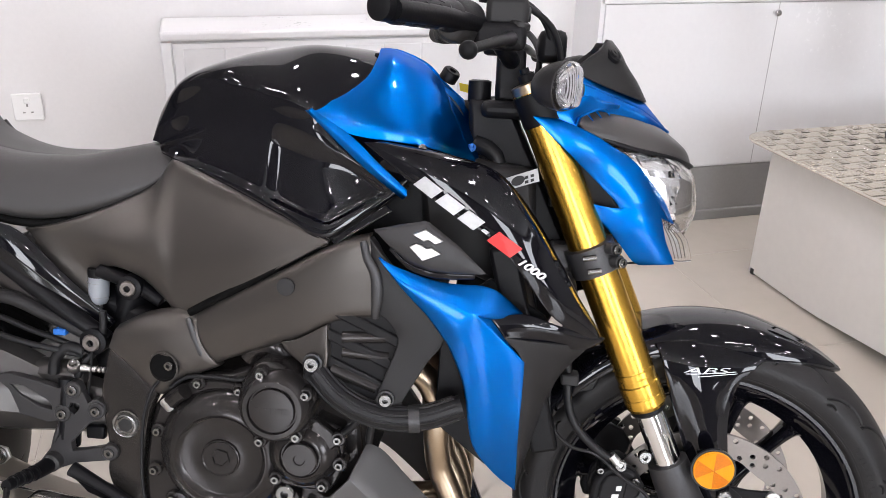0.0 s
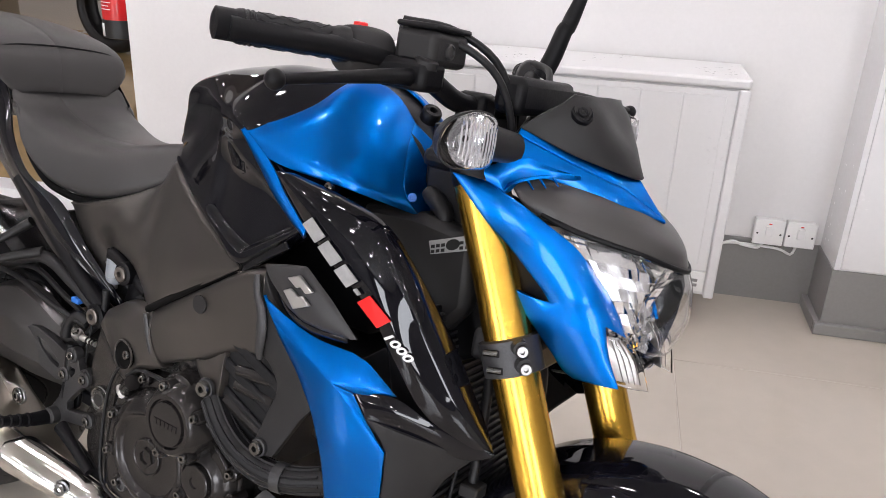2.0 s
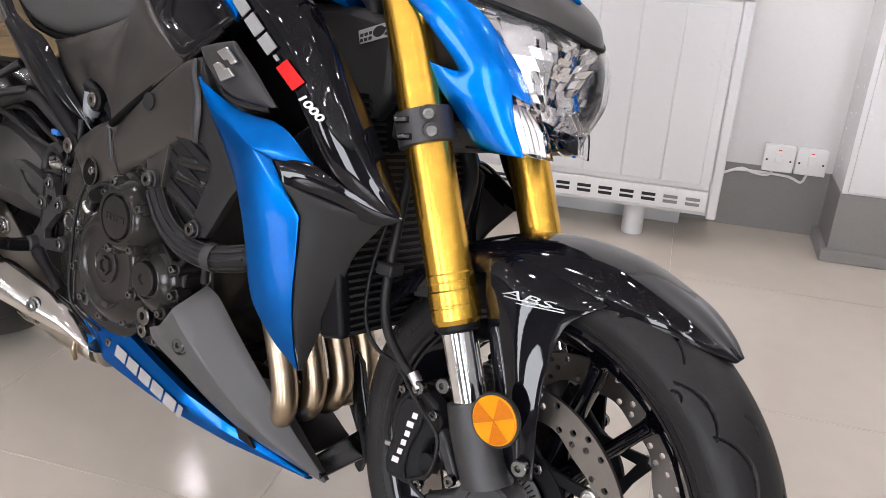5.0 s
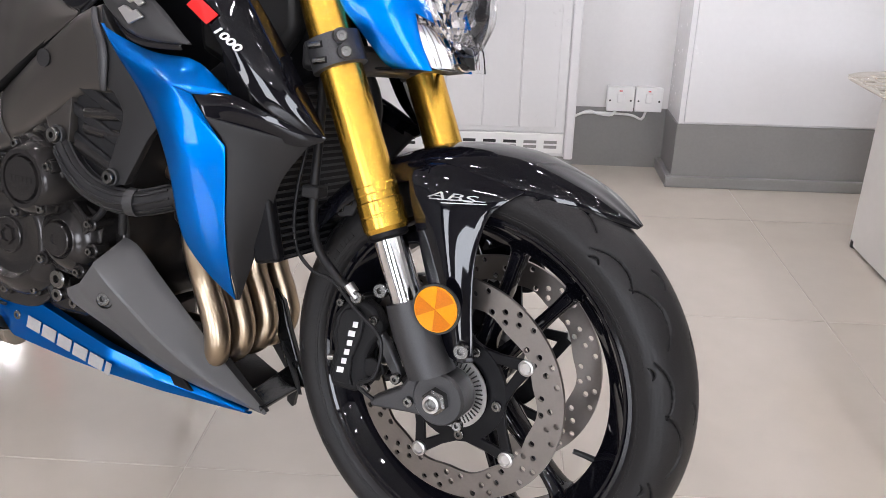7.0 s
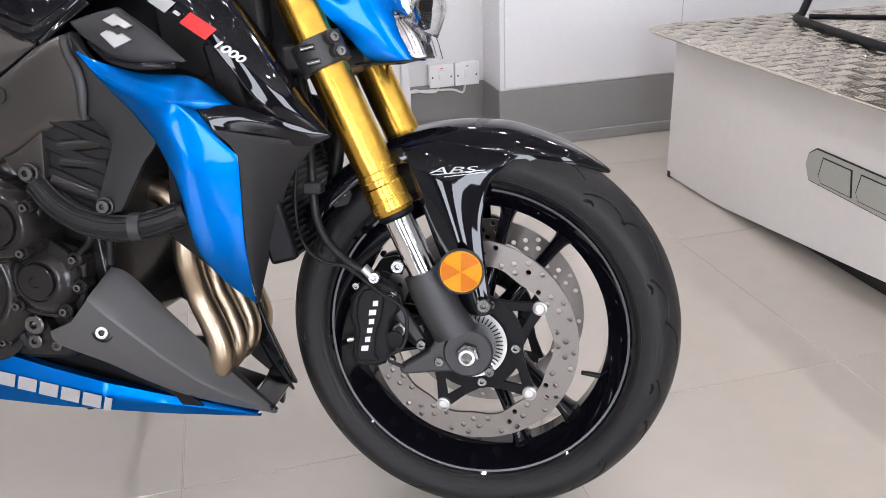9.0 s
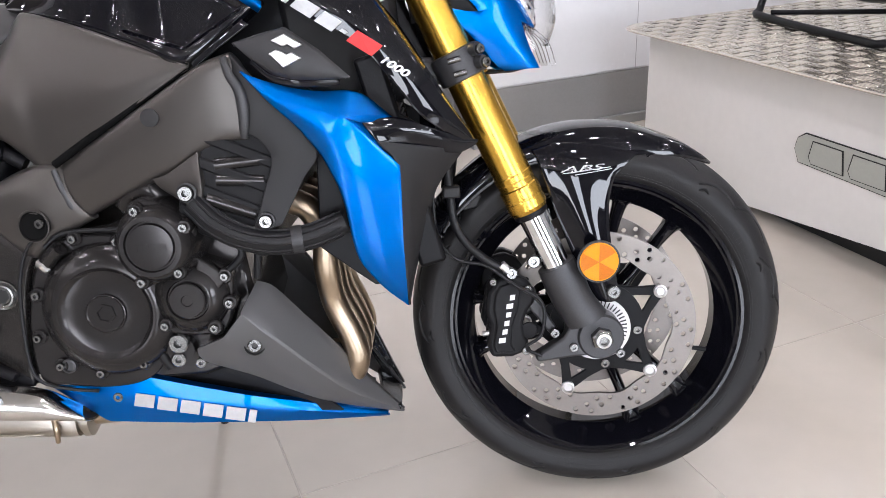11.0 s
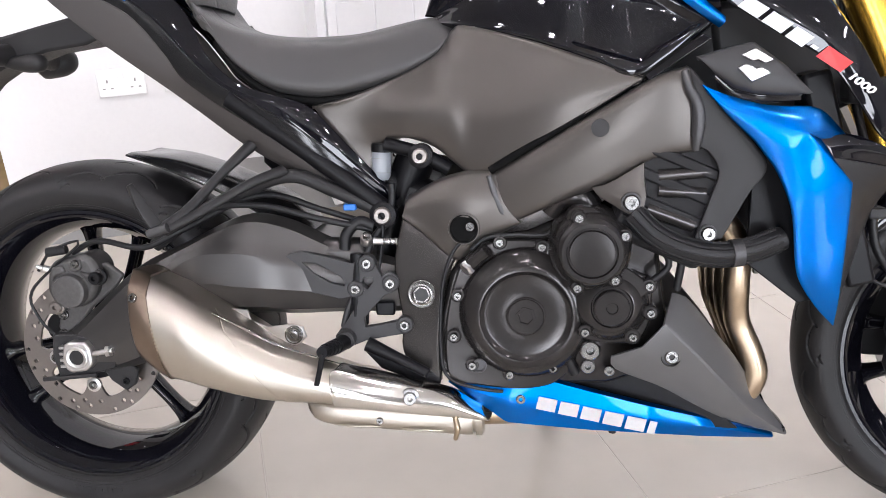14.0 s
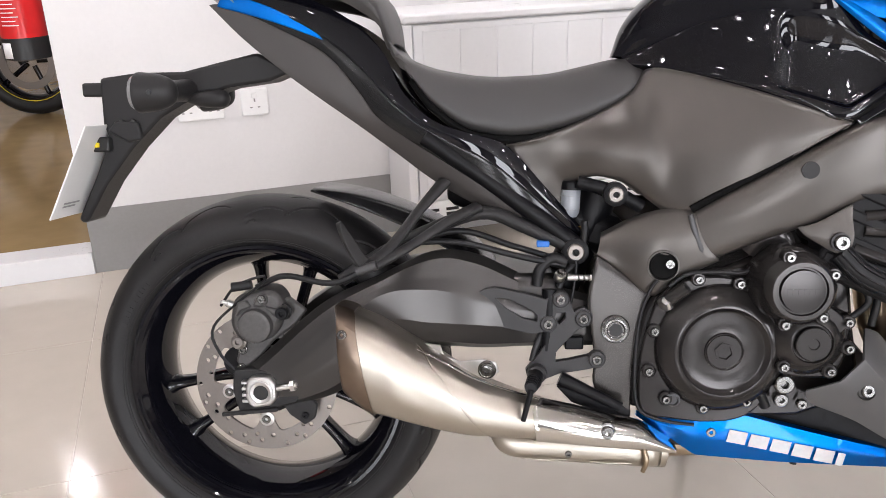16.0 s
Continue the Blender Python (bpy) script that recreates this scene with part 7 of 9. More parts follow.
cover_bow = np.array([0.0, 0.006, 0.012, 0.021, 0.031, 0.031, 0.018, 0.012, 0.008, 0.001])[:, None] * np.array((0, -1, 0))
side_rows = [cover_top + np.array((0, 0.03, 0.004)), cover_top]
for f, push in ((0.1, 0.36), (0.32, 0.8), (0.56, 1.0), (0.8, 0.62)):
    r = cover_top * (1 - f) + cover_low * f + cover_bow * push
    r[0] = (float(np.interp(f, (0, 0.25, 0.5, 0.75, 1), (0.408, 0.425, 0.447, 0.474, 0.502))), float(np.interp(f, (0, 0.5, 1), (-0.089, -0.087, -0.07))), float(np.interp(f, (0, 0.25, 0.5, 0.75, 1), (0.711, 0.68, 0.648, 0.615, 0.587))))
    side_rows.append(r)
side_rows += [cover_low, cover_low + np.array((0, 0.018, 0.002))]
skin("side_cover", side_rows, MATT, bike, "large satin black side cover under the seat", nu=60, nv=5, solid=0.004, mirror=1.1, smooth=50)
# ---- tail ----
skin("tail_fairing", [
    [(0.5376, -0.06996, 0.5604), (0.4717, -0.09396, 0.6368), (0.4101, -0.1068, 0.7036), (0.3589, -0.1142, 0.7229), (0.2968, -0.1058, 0.7443), (0.2473, -0.09875, 0.7907), (0.2197, -0.09056, 0.8473), (0.174, -0.08592, 0.8963), (0.09432, -0.0858, 0.9382), (-0.004097, -0.0817, 0.959)],
    [(0.5337, -0.07392, 0.556), (0.4635, -0.1018, 0.6306), (0.3979, -0.1153, 0.6923), (0.3433, -0.1177, 0.7156), (0.281, -0.1103, 0.7443), (0.2346, -0.1032, 0.7877), (0.2038, -0.09491, 0.8372), (0.1586, -0.09173, 0.883), (0.08402, -0.09141, 0.925), (-0.0142, -0.0868, 0.9468)],
    [(0.5255, -0.07392, 0.5497), (0.4531, -0.1056, 0.6226), (0.3846, -0.1182, 0.6779), (0.3226, -0.1143, 0.7103), (0.2635, -0.1081, 0.7453), (0.2201, -0.1026, 0.7846), (0.1834, -0.09558, 0.8247), (0.1385, -0.09374, 0.8644), (0.06909, -0.0928, 0.9064), (-0.024, -0.0876, 0.9316)]], GLOSS, bike, "gloss black tail fairing", nu=48, nv=5, solid=0.004, mirror=1.75, smooth=60)
skin("tail_under", [
    [(0.5284, -0.07128, 0.55), (0.4531, -0.101, 0.6228), (0.3846, -0.1142, 0.678), (0.3227, -0.1105, 0.7104), (0.2636, -0.1052, 0.7453), (0.2203, -0.09909, 0.7845), (0.1837, -0.09204, 0.8247), (0.1387, -0.09077, 0.8643), (0.08413, -0.08904, 0.9024), (-0.024, -0.0876, 0.9345)],
    [(0.5203, -0.0745, 0.5499), (0.4521, -0.102, 0.6075), (0.3896, -0.1116, 0.6525), (0.3227, -0.1083, 0.6909), (0.2575, -0.1028, 0.7309), (0.211, -0.0973, 0.769), (0.1826, -0.09214, 0.8041), (0.1397, -0.09141, 0.851), (0.08909, -0.08938, 0.8862), (-0.02899, -0.088, 0.9335)],
    [(0.5129, -0.07449, 0.5512), (0.451, -0.09906, 0.5933), (0.3938, -0.1059, 0.6281), (0.3229, -0.103, 0.6726), (0.2515, -0.0982, 0.7176), (0.2029, -0.09276, 0.7536), (0.1818, -0.09012, 0.7845), (0.1397, -0.08993, 0.8377), (0.09414, -0.08814, 0.8699), (-0.03387, -0.0884, 0.9315)]], TRIM, bike, "satin black lower tail panel", nu=44, nv=4, solid=0.004, mirror=1.75, smooth=60)
skin("tail_skirt", [
    [(0.5108, -0.0735, 0.5524), (0.4499, -0.09754, 0.5934), (0.3928, -0.1043, 0.6282), (0.3219, -0.1014, 0.6725), (0.2505, -0.09673, 0.7175), (0.2021, -0.09131, 0.7536), (0.1808, -0.0888, 0.7844), (0.1388, -0.08854, 0.8376), (0.09316, -0.08745, 0.8699), (-0.03381, -0.08752, 0.9314)],
    [(0.5003, -0.07396, 0.5569), (0.4336, -0.09418, 0.5874), (0.3775, -0.09978, 0.6171), (0.3075, -0.09456, 0.6593), (0.2404, -0.09061, 0.7063), (0.189, -0.0873, 0.7443), (0.1458, -0.08861, 0.7824), (0.09805, -0.08856, 0.8292), (0.04274, -0.08791, 0.8725), (-0.04555, -0.08757, 0.9303)],
    [(0.4919, -0.07114, 0.5616), (0.4203, -0.08517, 0.5848), (0.3623, -0.08793, 0.6091), (0.2944, -0.08385, 0.6482), (0.2317, -0.08174, 0.6951), (0.1784, -0.08197, 0.7352), (0.1172, -0.0853, 0.7793), (0.0616, -0.08709, 0.8209), (-0.004412, -0.08772, 0.8762), (-0.05642, -0.0873, 0.9292)]], SKIRTING, bike, "grained brown-black lower tail skirt", nu=44, nv=4, solid=0.004, mirror=1.75, smooth=60)
skin("tail_flash", [[(0.1088, -0.09139, 0.8906), (0.06912, -0.0928, 0.9105), (0.02472, -0.0928, 0.9303), (-0.0339, -0.0884, 0.9465)], [(0.1237, -0.09148, 0.8714), (0.07401, -0.09313, 0.8902), (0.02475, -0.0928, 0.9069), (-0.04365, -0.08831, 0.9263)]], BLUE, bike, "blue flash on the tail", nu=22, nv=4, solid=0.005, mirror=1.2)
box("tail_core", 0.0, 0.3, -0.06, 0.1, 0.8, 0.87, DARK, bike, "black inner tail", bevel=0.02, m=Matrix.Translation((0.03, 0, -0.14)) @ Matrix.Rotation(radians(20), 4, "Y"))
skin("tail_lamp", [[(-0.02, -0.09, 0.94), (-0.06, -0.05, 0.95), (-0.075, 0.0, 0.952), (-0.06, 0.05, 0.95), (-0.02, 0.09, 0.94)], [(0.01, -0.085, 0.912), (-0.03, -0.05, 0.922), (-0.045, 0.0, 0.925), (-0.03, 0.05, 0.922), (0.01, 0.085, 0.912)]], FROST, bike, "clear tail lamp lens", nu=20, nv=3, solid=0.004)
# number plate hanger
hang = plate("plate_hanger", [(0.06, 0.828), (0.0, 0.858), (-0.06, 0.845), (-0.126, 0.83), (-0.204, 0.83), (-0.27, 0.822), (-0.27, 0.745), (-0.262, 0.722), (-0.29, 0.66), (-0.328, 0.586), (-0.322, 0.577), (-0.312, 0.58), (-0.272, 0.645), (-0.222, 0.705), (-0.17, 0.755), (-0.129, 0.778), (-0.05, 0.803), (0.02, 0.812)], -0.036, 0.036, PLASTIC, bike, "black plastic number plate hanger", bevel=0.008)
box("hanger_tip", -0.305, -0.265, -0.03, 0.03, 0.792, 0.815, PLASTIC, hang, bevel=0.004)
plate("hanger_cover", [(-0.2, 0.72), (-0.225, 0.715), (-0.26, 0.735), (-0.245, 0.752), (-0.205, 0.75)], -0.044, -0.034, PLASTIC, hang, bevel=0.004)
NP = Matrix.Translation((-0.262, 0.0, 0.745)) @ Matrix.Rotation(radians(26), 4, "Y")
npl = box("number_plate", -0.003, 0.0, -0.11, 0.11, -0.17, 0.0, SOCKET, hang, "plain white plate", bevel=0.002, m=NP)
for k in range(2):
    box("print_bar", -0.0002, 0.0006, -0.085, -0.045 + 0.01 * k, -0.15 + 0.006 * k, -0.147 + 0.006 * k, SILVER_INK, npl, bevel=0.0, m=NP)
pl = box("plate_lamp", -0.29, -0.255, -0.05, -0.03, 0.70, 0.725, BLACK_INK, hang, bevel=0.004)
box("lamp_bulb", -0.282, -0.272, -0.053, -0.049, 0.708, 0.716, YELLOW, pl, bevel=0.001)
for s in (-1, 1):
    c = np.array((-0.142, s * 0.138, 0.795))
    ind = skin("rear_indicator", [[c + np.array((dx, r * math.cos(t), r * math.sin(t))) for t in np.linspace(0, 2 * math.pi, 14, endpoint=False)] for dx, r in ((0.044, 0.008), (0.038, 0.018), (0.02, 0.027), (-0.008, 0.031), (-0.016, 0.031))], PLASTIC, hang, "black rear indicator", nu=28, nv=4, solid=0, closed=True, cap=True)[0]
    lathe("rear_indicator_lens", [(0.03, 0), (0.025, 0.008), (0.012, 0.013)], c + np.array((-0.016, 0, 0)), FROST, hang, axis=(-1, 0, 0), n=24)
    lathe("rear_indicator_screw", [(0.004, 0), (0.003, 0.002)], c + np.array((0.012, s * 0.029, 0)), BLACK_INK, hang, axis=(0.3, s, 0), n=10)
    tube("indicator_stalk", [c + np.array((0.01, -s * 0.02, 0)), np.array((-0.12, s * 0.03, 0.8))], [0.017, 0.019], PLASTIC, hang, n=14)
skin("reflector_pod", [[np.array((-0.075 + dx, -0.042, 0.785)) + np.array((0, r * math.cos(t), r * 0.85 * math.sin(t))) for t in np.linspace(0, 2 * math.pi, 10, endpoint=False)] for dx, r in ((-0.045, 0.006), (-0.025, 0.014), (0.0, 0.018), (0.02, 0.016), (0.028, 0.006))], PLASTIC, hang, nu=16, nv=3, solid=0, closed=True, cap=True)
for x in (-0.236, -0.216):
    bolt(x, -0.038, 0.748, 0.0058, hang)

# ---- swingarm, hugger, rear brake ----
skin("swingarm", [
    [(-0.035, -0.1, 0.335), (0.0, -0.1, 0.362), (0.11, -0.105, 0.455), (0.2, -0.1, 0.498), (0.29, -0.095, 0.538), (0.36, -0.09, 0.532), (0.45, -0.085, 0.49), (0.55, -0.085, 0.46)],
    [(-0.04, -0.118, 0.325), (0.0, -0.12, 0.345), (0.11, -0.124, 0.44), (0.2, -0.122, 0.49), (0.29, -0.12, 0.528), (0.36, -0.115, 0.52), (0.45, -0.104, 0.478), (0.55, -0.095, 0.45)],
    [(-0.04, -0.12, 0.312), (0.01, -0.123, 0.328), (0.12, -0.13, 0.425), (0.205, -0.13, 0.483), (0.29, -0.128, 0.5), (0.36, -0.123, 0.492), (0.45, -0.112, 0.455), (0.55, -0.1, 0.435)],
    [(-0.04, -0.12, 0.3), (0.01, -0.123, 0.31), (0.12, -0.133, 0.4), (0.205, -0.136, 0.472), (0.29, -0.136, 0.482), (0.36, -0.132, 0.466), (0.45, -0.116, 0.44), (0.55, -0.1, 0.425)],
    [(-0.04, -0.119, 0.292), (0.01, -0.122, 0.295), (0.12, -0.133, 0.36), (0.21, -0.138, 0.43), (0.29, -0.14, 0.43), (0.365, -0.136, 0.425), (0.45, -0.116, 0.415), (0.55, -0.1, 0.41)],
    [(-0.04, -0.116, 0.285), (0.01, -0.118, 0.28), (0.12, -0.124, 0.315), (0.22, -0.126, 0.385), (0.3, -0.126, 0.395), (0.37, -0.12, 0.39), (0.45, -0.11, 0.39), (0.55, -0.098, 0.39)],
    [(-0.03, -0.1, 0.275), (0.01, -0.1, 0.272), (0.12, -0.105, 0.298), (0.22, -0.1, 0.365), (0.3, -0.1, 0.38), (0.37, -0.1, 0.378), (0.45, -0.095, 0.38), (0.55, -0.09, 0.38)]], SATIN, bike, "satin black swingarm", nu=44, nv=5, solid=0.008, smooth=16, smooth_v=False)[0]
skin("swingarm_left", [[(-0.03, 0.1, 0.36), (0.1, 0.112, 0.45), (0.29, 0.12, 0.5), (0.55, 0.105, 0.47)], [(-0.03, 0.11, 0.27), (0.1, 0.12, 0.33), (0.29, 0.13, 0.4), (0.55, 0.105, 0.39)]], SATIN, bike, "satin black left swingarm leg", nu=20, nv=4, solid=0.03)
box("swingarm_bridge", 0.36, 0.5, -0.11, 0.11, 0.4, 0.5, SATIN, bike, bevel=0.02)
blk = plate("axle_block", [(-0.015, 0.333), (-0.004, 0.337), (0.022, 0.337), (0.031, 0.326), (0.033, 0.3), (0.022, 0.288), (-0.006, 0.284), (-0.014, 0.29), (-0.019, 0.302), (-0.018, 0.32)], -0.138, -0.118, ALU, bike, "cast aluminium rear axle block", bevel=0.004)
for k in range(4):
    box("block_tooth", -0.026, -0.016, -0.134, -0.122, 0.292 + 0.0105 * k, 0.297 + 0.0105 * k, ALU, blk, bevel=0.001)
lathe("axle_hole", [(0.019, 0.0), (0.019, 0.004), (0.017, 0.005), (0.0125, 0.004), (0.0125, 0.001)], (0.008, -0.1375, 0.312), ALU, blk, n=28)
lathe("axle_bore", [(0.0125, 0.0), (0.0125, 0.0022)], (0.008, -0.1375, 0.312), BLACK_INK, blk, n=28)
tube("adjuster_bolt", [(0.02, -0.13, 0.314), (0.066, -0.13, 0.322)], 0.0045, ALU, blk)
lathe("adjuster_nut", [(0.0095, 0), (0.0095, 0.007)], (0.055, -0.13, 0.32), ALU, blk, axis=(1, 0, 0.17), n=6, smooth=20)
plate("axle_guard", [(-0.042, 0.344), (-0.017, 0.346), (0.02, 0.343), (0.058, 0.349), (0.069, 0.301), (0.061, 0.288), (0.02, 0.277), (-0.034, 0.264), (-0.045, 0.308)], -0.1225, -0.1, PLASTIC, bike, "black plastic axle guard", bevel=0.003)
box("guard_lip", -0.036, 0.06, -0.128, -0.12, 0.272, 0.279, PLASTIC, bike, bevel=0.002, m=Matrix.Translation((0, 0, -0.002)) @ Matrix.Rotation(radians(-6), 4, "Y"))
plate("guard_tab", [(0.03, 0.285), (0.078, 0.298), (0.093, 0.28), (0.088, 0.256), (0.07, 0.244), (0.045, 0.262)], -0.108, -0.098, PLASTIC, bike, bevel=0.003)
bolt(0.072, -0.109, 0.262, 0.006, bike, DARK)
plate("caliper_bracket", [(0.02, 0.452), (0.052, 0.462), (0.08, 0.44), (0.06, 0.415), (0.02, 0.385), (0.0, 0.362), (-0.02, 0.345), (-0.034, 0.338), (-0.045, 0.35), (-0.038, 0.375), (-0.03, 0.395)], -0.098, -0.088, CASTGREY, bike, "grey cast rear caliper bracket", bevel=0.004)
plate("sensor_guard", [(-0.055, 0.372), (-0.03, 0.378), (-0.022, 0.36), (-0.032, 0.325), (-0.05, 0.322), (-0.066, 0.336), (-0.068, 0.356)], -0.092, -0.085, DARK, bike, smooth=True, n=30, bevel=0.003)
cal = plate("rear_caliper", [(-0.042, 0.44), (-0.036, 0.46), (-0.022, 0.47), (0.0, 0.474), (0.02, 0.478), (0.036, 0.471), (0.046, 0.452), (0.043, 0.43), (0.034, 0.408), (0.012, 0.391), (-0.02, 0.388), (-0.036, 0.4), (-0.044, 0.42)], -0.118, -0.055, CASTGREY, bike, "dark grey cast rear brake caliper", smooth=True, n=44, bevel=0.009)
lathe("piston_boss", [(0.0285, 0), (0.0285, 0.01), (0.0265, 0.0145), (0.023, 0.0155), (0.02, 0.0155)], (-0.001, -0.114, 0.419), CASTGREY, cal, n=32)
plate("caliper_rib", [(0.015, 0.452), (0.035, 0.448), (0.05, 0.455), (0.056, 0.44), (0.045, 0.428), (0.028, 0.437)], -0.124, -0.105, CASTGREY, cal, bevel=0.004)
plate("caliper_rib", [(-0.034, 0.432), (-0.03, 0.458), (-0.012, 0.462), (-0.006, 0.45), (-0.022, 0.444)], -0.1235, -0.105, CASTGREY, cal, bevel=0.004)
plate("caliper_rib", [(-0.004, 0.452), (0.004, 0.47), (0.02, 0.472), (0.022, 0.456), (0.01, 0.449)], -0.123, -0.105, CASTGREY, cal, bevel=0.004)
plate("caliper_lug", [(-0.042, 0.402), (-0.022, 0.398), (-0.02, 0.382), (-0.032, 0.376), (-0.046, 0.384)], -0.112, -0.09, CASTGREY, cal, bevel=0.004)
for x, z, r, m in ((0.045, 0.441, 0.0105, DARK), (-0.033, 0.39, 0.01, DISC), (-0.031, 0.373, 0.0065, ZINC), (-0.035, 0.341, 0.006, ZINC), (0.013, 0.464, 0.0065, ZINC)):
    lathe("caliper_washer", [(r * 1.3, -0.002), (r * 1.3, 0.002), (r * 1.1, 0.003)], (x, -0.112 if z > 0.38 else -0.1, z), m, cal, n=20)
    bolt(x, -0.124 if z > 0.4 else -0.114 if z > 0.38 else -0.102, z, r, cal, m)
lathe("bleed_nipple", [(0.006, 0), (0.006, 0.01), (0.0035, 0.012), (0.0035, 0.02)], (-0.04, -0.112, 0.452), ALU, cal, axis=(-0.7, -0.5, 0.4), n=10)
tube("slide_pin_boot", [(-0.038, -0.115, 0.482), (-0.006, -0.112, 0.486)], [0.008, 0.0075], HOSE, cal, n=12)
tube("rear_brake_hose", [(0.0, -0.105, 0.48), (0.05, -0.11, 0.5), (0.13, -0.12, 0.49), (0.2, -0.115, 0.52), (0.32, -0.1, 0.57), (0.42, -0.1, 0.545), (0.5, -0.1, 0.52)], 0.005, HOSE, bike, "black rear brake hose", n=8)
tube("rear_sensor_wire", [(-0.06, -0.11, 0.45), (-0.03, -0.114, 0.485), (0.02, -0.116, 0.497), (-0.07, -0.116, 0.42), (-0.065, -0.114, 0.37), (-0.035, -0.112, 0.335)], 0.0025, HOSE, bike, "thin black rear sensor wire", n=6)
skin("rear_hugger", [
    [(0.088, -0.07, 0.635), (0.16, -0.085, 0.612), (0.25, -0.092, 0.575), (0.33, -0.095, 0.53), (0.37, -0.095, 0.49)],
    [(0.092, -0.05, 0.638), (0.165, -0.06, 0.625), (0.26, -0.065, 0.59), (0.34, -0.068, 0.545), (0.385, -0.07, 0.5)],
    [(0.092, 0.0, 0.636), (0.168, 0.0, 0.628), (0.262, 0.0, 0.594), (0.345, 0.0, 0.55), (0.39, 0.0, 0.505)],
    [(0.092, 0.05, 0.638), (0.165, 0.06, 0.625), (0.26, 0.065, 0.59), (0.34, 0.068, 0.545), (0.385, 0.07, 0.5)],
    [(0.088, 0.07, 0.635), (0.16, 0.085, 0.612), (0.25, 0.092, 0.575), (0.33, 0.095, 0.53), (0.37, 0.095, 0.49)]], TRIM, bike, "black plastic rear hugger", nu=24, nv=5, solid=0.003)
stay = tube("footrest_stay", [(0.31, -0.095, 0.648), (0.275, -0.13, 0.61), (0.235, -0.175, 0.56), (0.2, -0.2, 0.532)], [0.015, 0.011, 0.012, 0.013], PLASTIC, bike, "black pillion footrest stay", n=12, flat=0.6)
tube("lower_stay", [(0.362, -0.105, 0.608), (0.32, -0.14, 0.592), (0.26, -0.18, 0.558), (0.205, -0.2, 0.53)], [0.015, 0.012, 0.011, 0.012], PLASTIC, stay, n=12, flat=0.6)
skin("folded_footrest", [[(0.164, -0.205, 0.603), (0.172, -0.203, 0.59), (0.19, -0.2, 0.56), (0.207, -0.198, 0.535)], [(0.164, -0.212, 0.6), (0.168, -0.213, 0.578), (0.18, -0.212, 0.55), (0.195, -0.21, 0.527)]], PLASTIC, stay, "black folded pillion footrest", nu=14, nv=3, solid=0.008)
tube("stay_pin", [(0.186, -0.213, 0.527), (0.216, -0.213, 0.537)], 0.0075, GREY, stay)
for dx in (0.0, 0.014):
    bolt(0.196 + dx, -0.214, 0.53 + dx * 0.4, 0.0055, stay)
tube("subframe_rail", [(0.52, -0.095, 0.538), (0.44, -0.1, 0.575), (0.37, -0.105, 0.6), (0.28, -0.105, 0.57), (0.2, -0.1, 0.53), (0.14, -0.1, 0.49)], 0.011, PLASTIC, bike, "black subframe tube", n=12)
tube("subframe_rail", [(0.53, -0.09, 0.536), (0.46, -0.098, 0.59), (0.38, -0.1, 0.65), (0.28, -0.1, 0.72)], 0.014, DARK, bike, "black subframe tube", n=12)
tube("swing_cable", [(0.5, -0.11, 0.515), (0.42, -0.125, 0.535), (0.33, -0.128, 0.557), (0.24, -0.122, 0.55), (0.17, -0.118, 0.51)], 0.005, HOSE, bike, "black cable along the swingarm", n=8)
# shock reservoir, pre-load hoses and the rear master cylinder
tank_ = lathe("fluid_reservoir", [(0.011, 0.0), (0.0145, 0.006), (0.0155, 0.012), (0.0155, 0.042), (0.0145, 0.044)], (0.509, -0.07, 0.588), TANK_PLASTIC, bike, "translucent brake fluid reservoir", axis=(0.05, 0, 1), n=24)
lathe("reservoir_cap", [(0.0165, 0), (0.0165, 0.012), (0.015, 0.014)], (0.511, -0.07, 0.632), DARK, tank_, "black reservoir cap", axis=(0.05, 0, 1), n=24)
for z in (0.6, 0.622):
    lathe("level_line", [(0.0157, 0), (0.0161, 0.0004), (0.0157, 0.0008)], (0.5095, -0.07, z), SILVER_INK, tank_, axis=(0.05, 0, 1), n=24)
lathe("reservoir_nipple", [(0.006, 0), (0.006, 0.012)], (0.509, -0.07, 0.578), ALU, tank_, axis=(0, 0, 1), n=12)
tube("reservoir_hose", [(0.53, -0.1, 0.585), (0.53, -0.1, 0.56), (0.522, -0.1, 0.53), (0.5, -0.108, 0.5), (0.49, -0.11, 0.48)], 0.006, HOSE, bike, "black reservoir hose", n=8)
tube("shock_strut", [(0.56, -0.03, 0.62), (0.47, -0.03, 0.4)], 0.032, DARK, bike, "black rear shock absorber", n=16)
tube("shock_link", [(0.52, -0.085, 0.645), (0.575, -0.09, 0.63), (0.62, -0.09, 0.605)], 0.011, DARK, bike, "black upper shock mount", n=10)
for x, y, z, r in ((0.577, -0.108, 0.627, 0.0125), (0.516, -0.108, 0.537, 0.014)):
    lathe("mount_boss", [(r * 1.5, -0.02), (r * 1.5, 0.0), (r * 1.2, 0.002)], (x, y, z), DARK, bike, n=20)
    bolt(x, y, z, r, bike, DISC)
tube("master_cylinder", [(0.475, -0.115, 0.478), (0.475, -0.118, 0.45), (0.47, -0.12, 0.38)], [0.012, 0.01, 0.008], DARK, bike, "black rear master cylinder", n=12)
bsw = tube("brake_switch", [(0.503, -0.12, 0.499), (0.512, -0.12, 0.4985), (0.54, -0.12, 0.498)], [0.0062, 0.0048, 0.0048], ALU, bike, "silver rear brake switch", n=12)
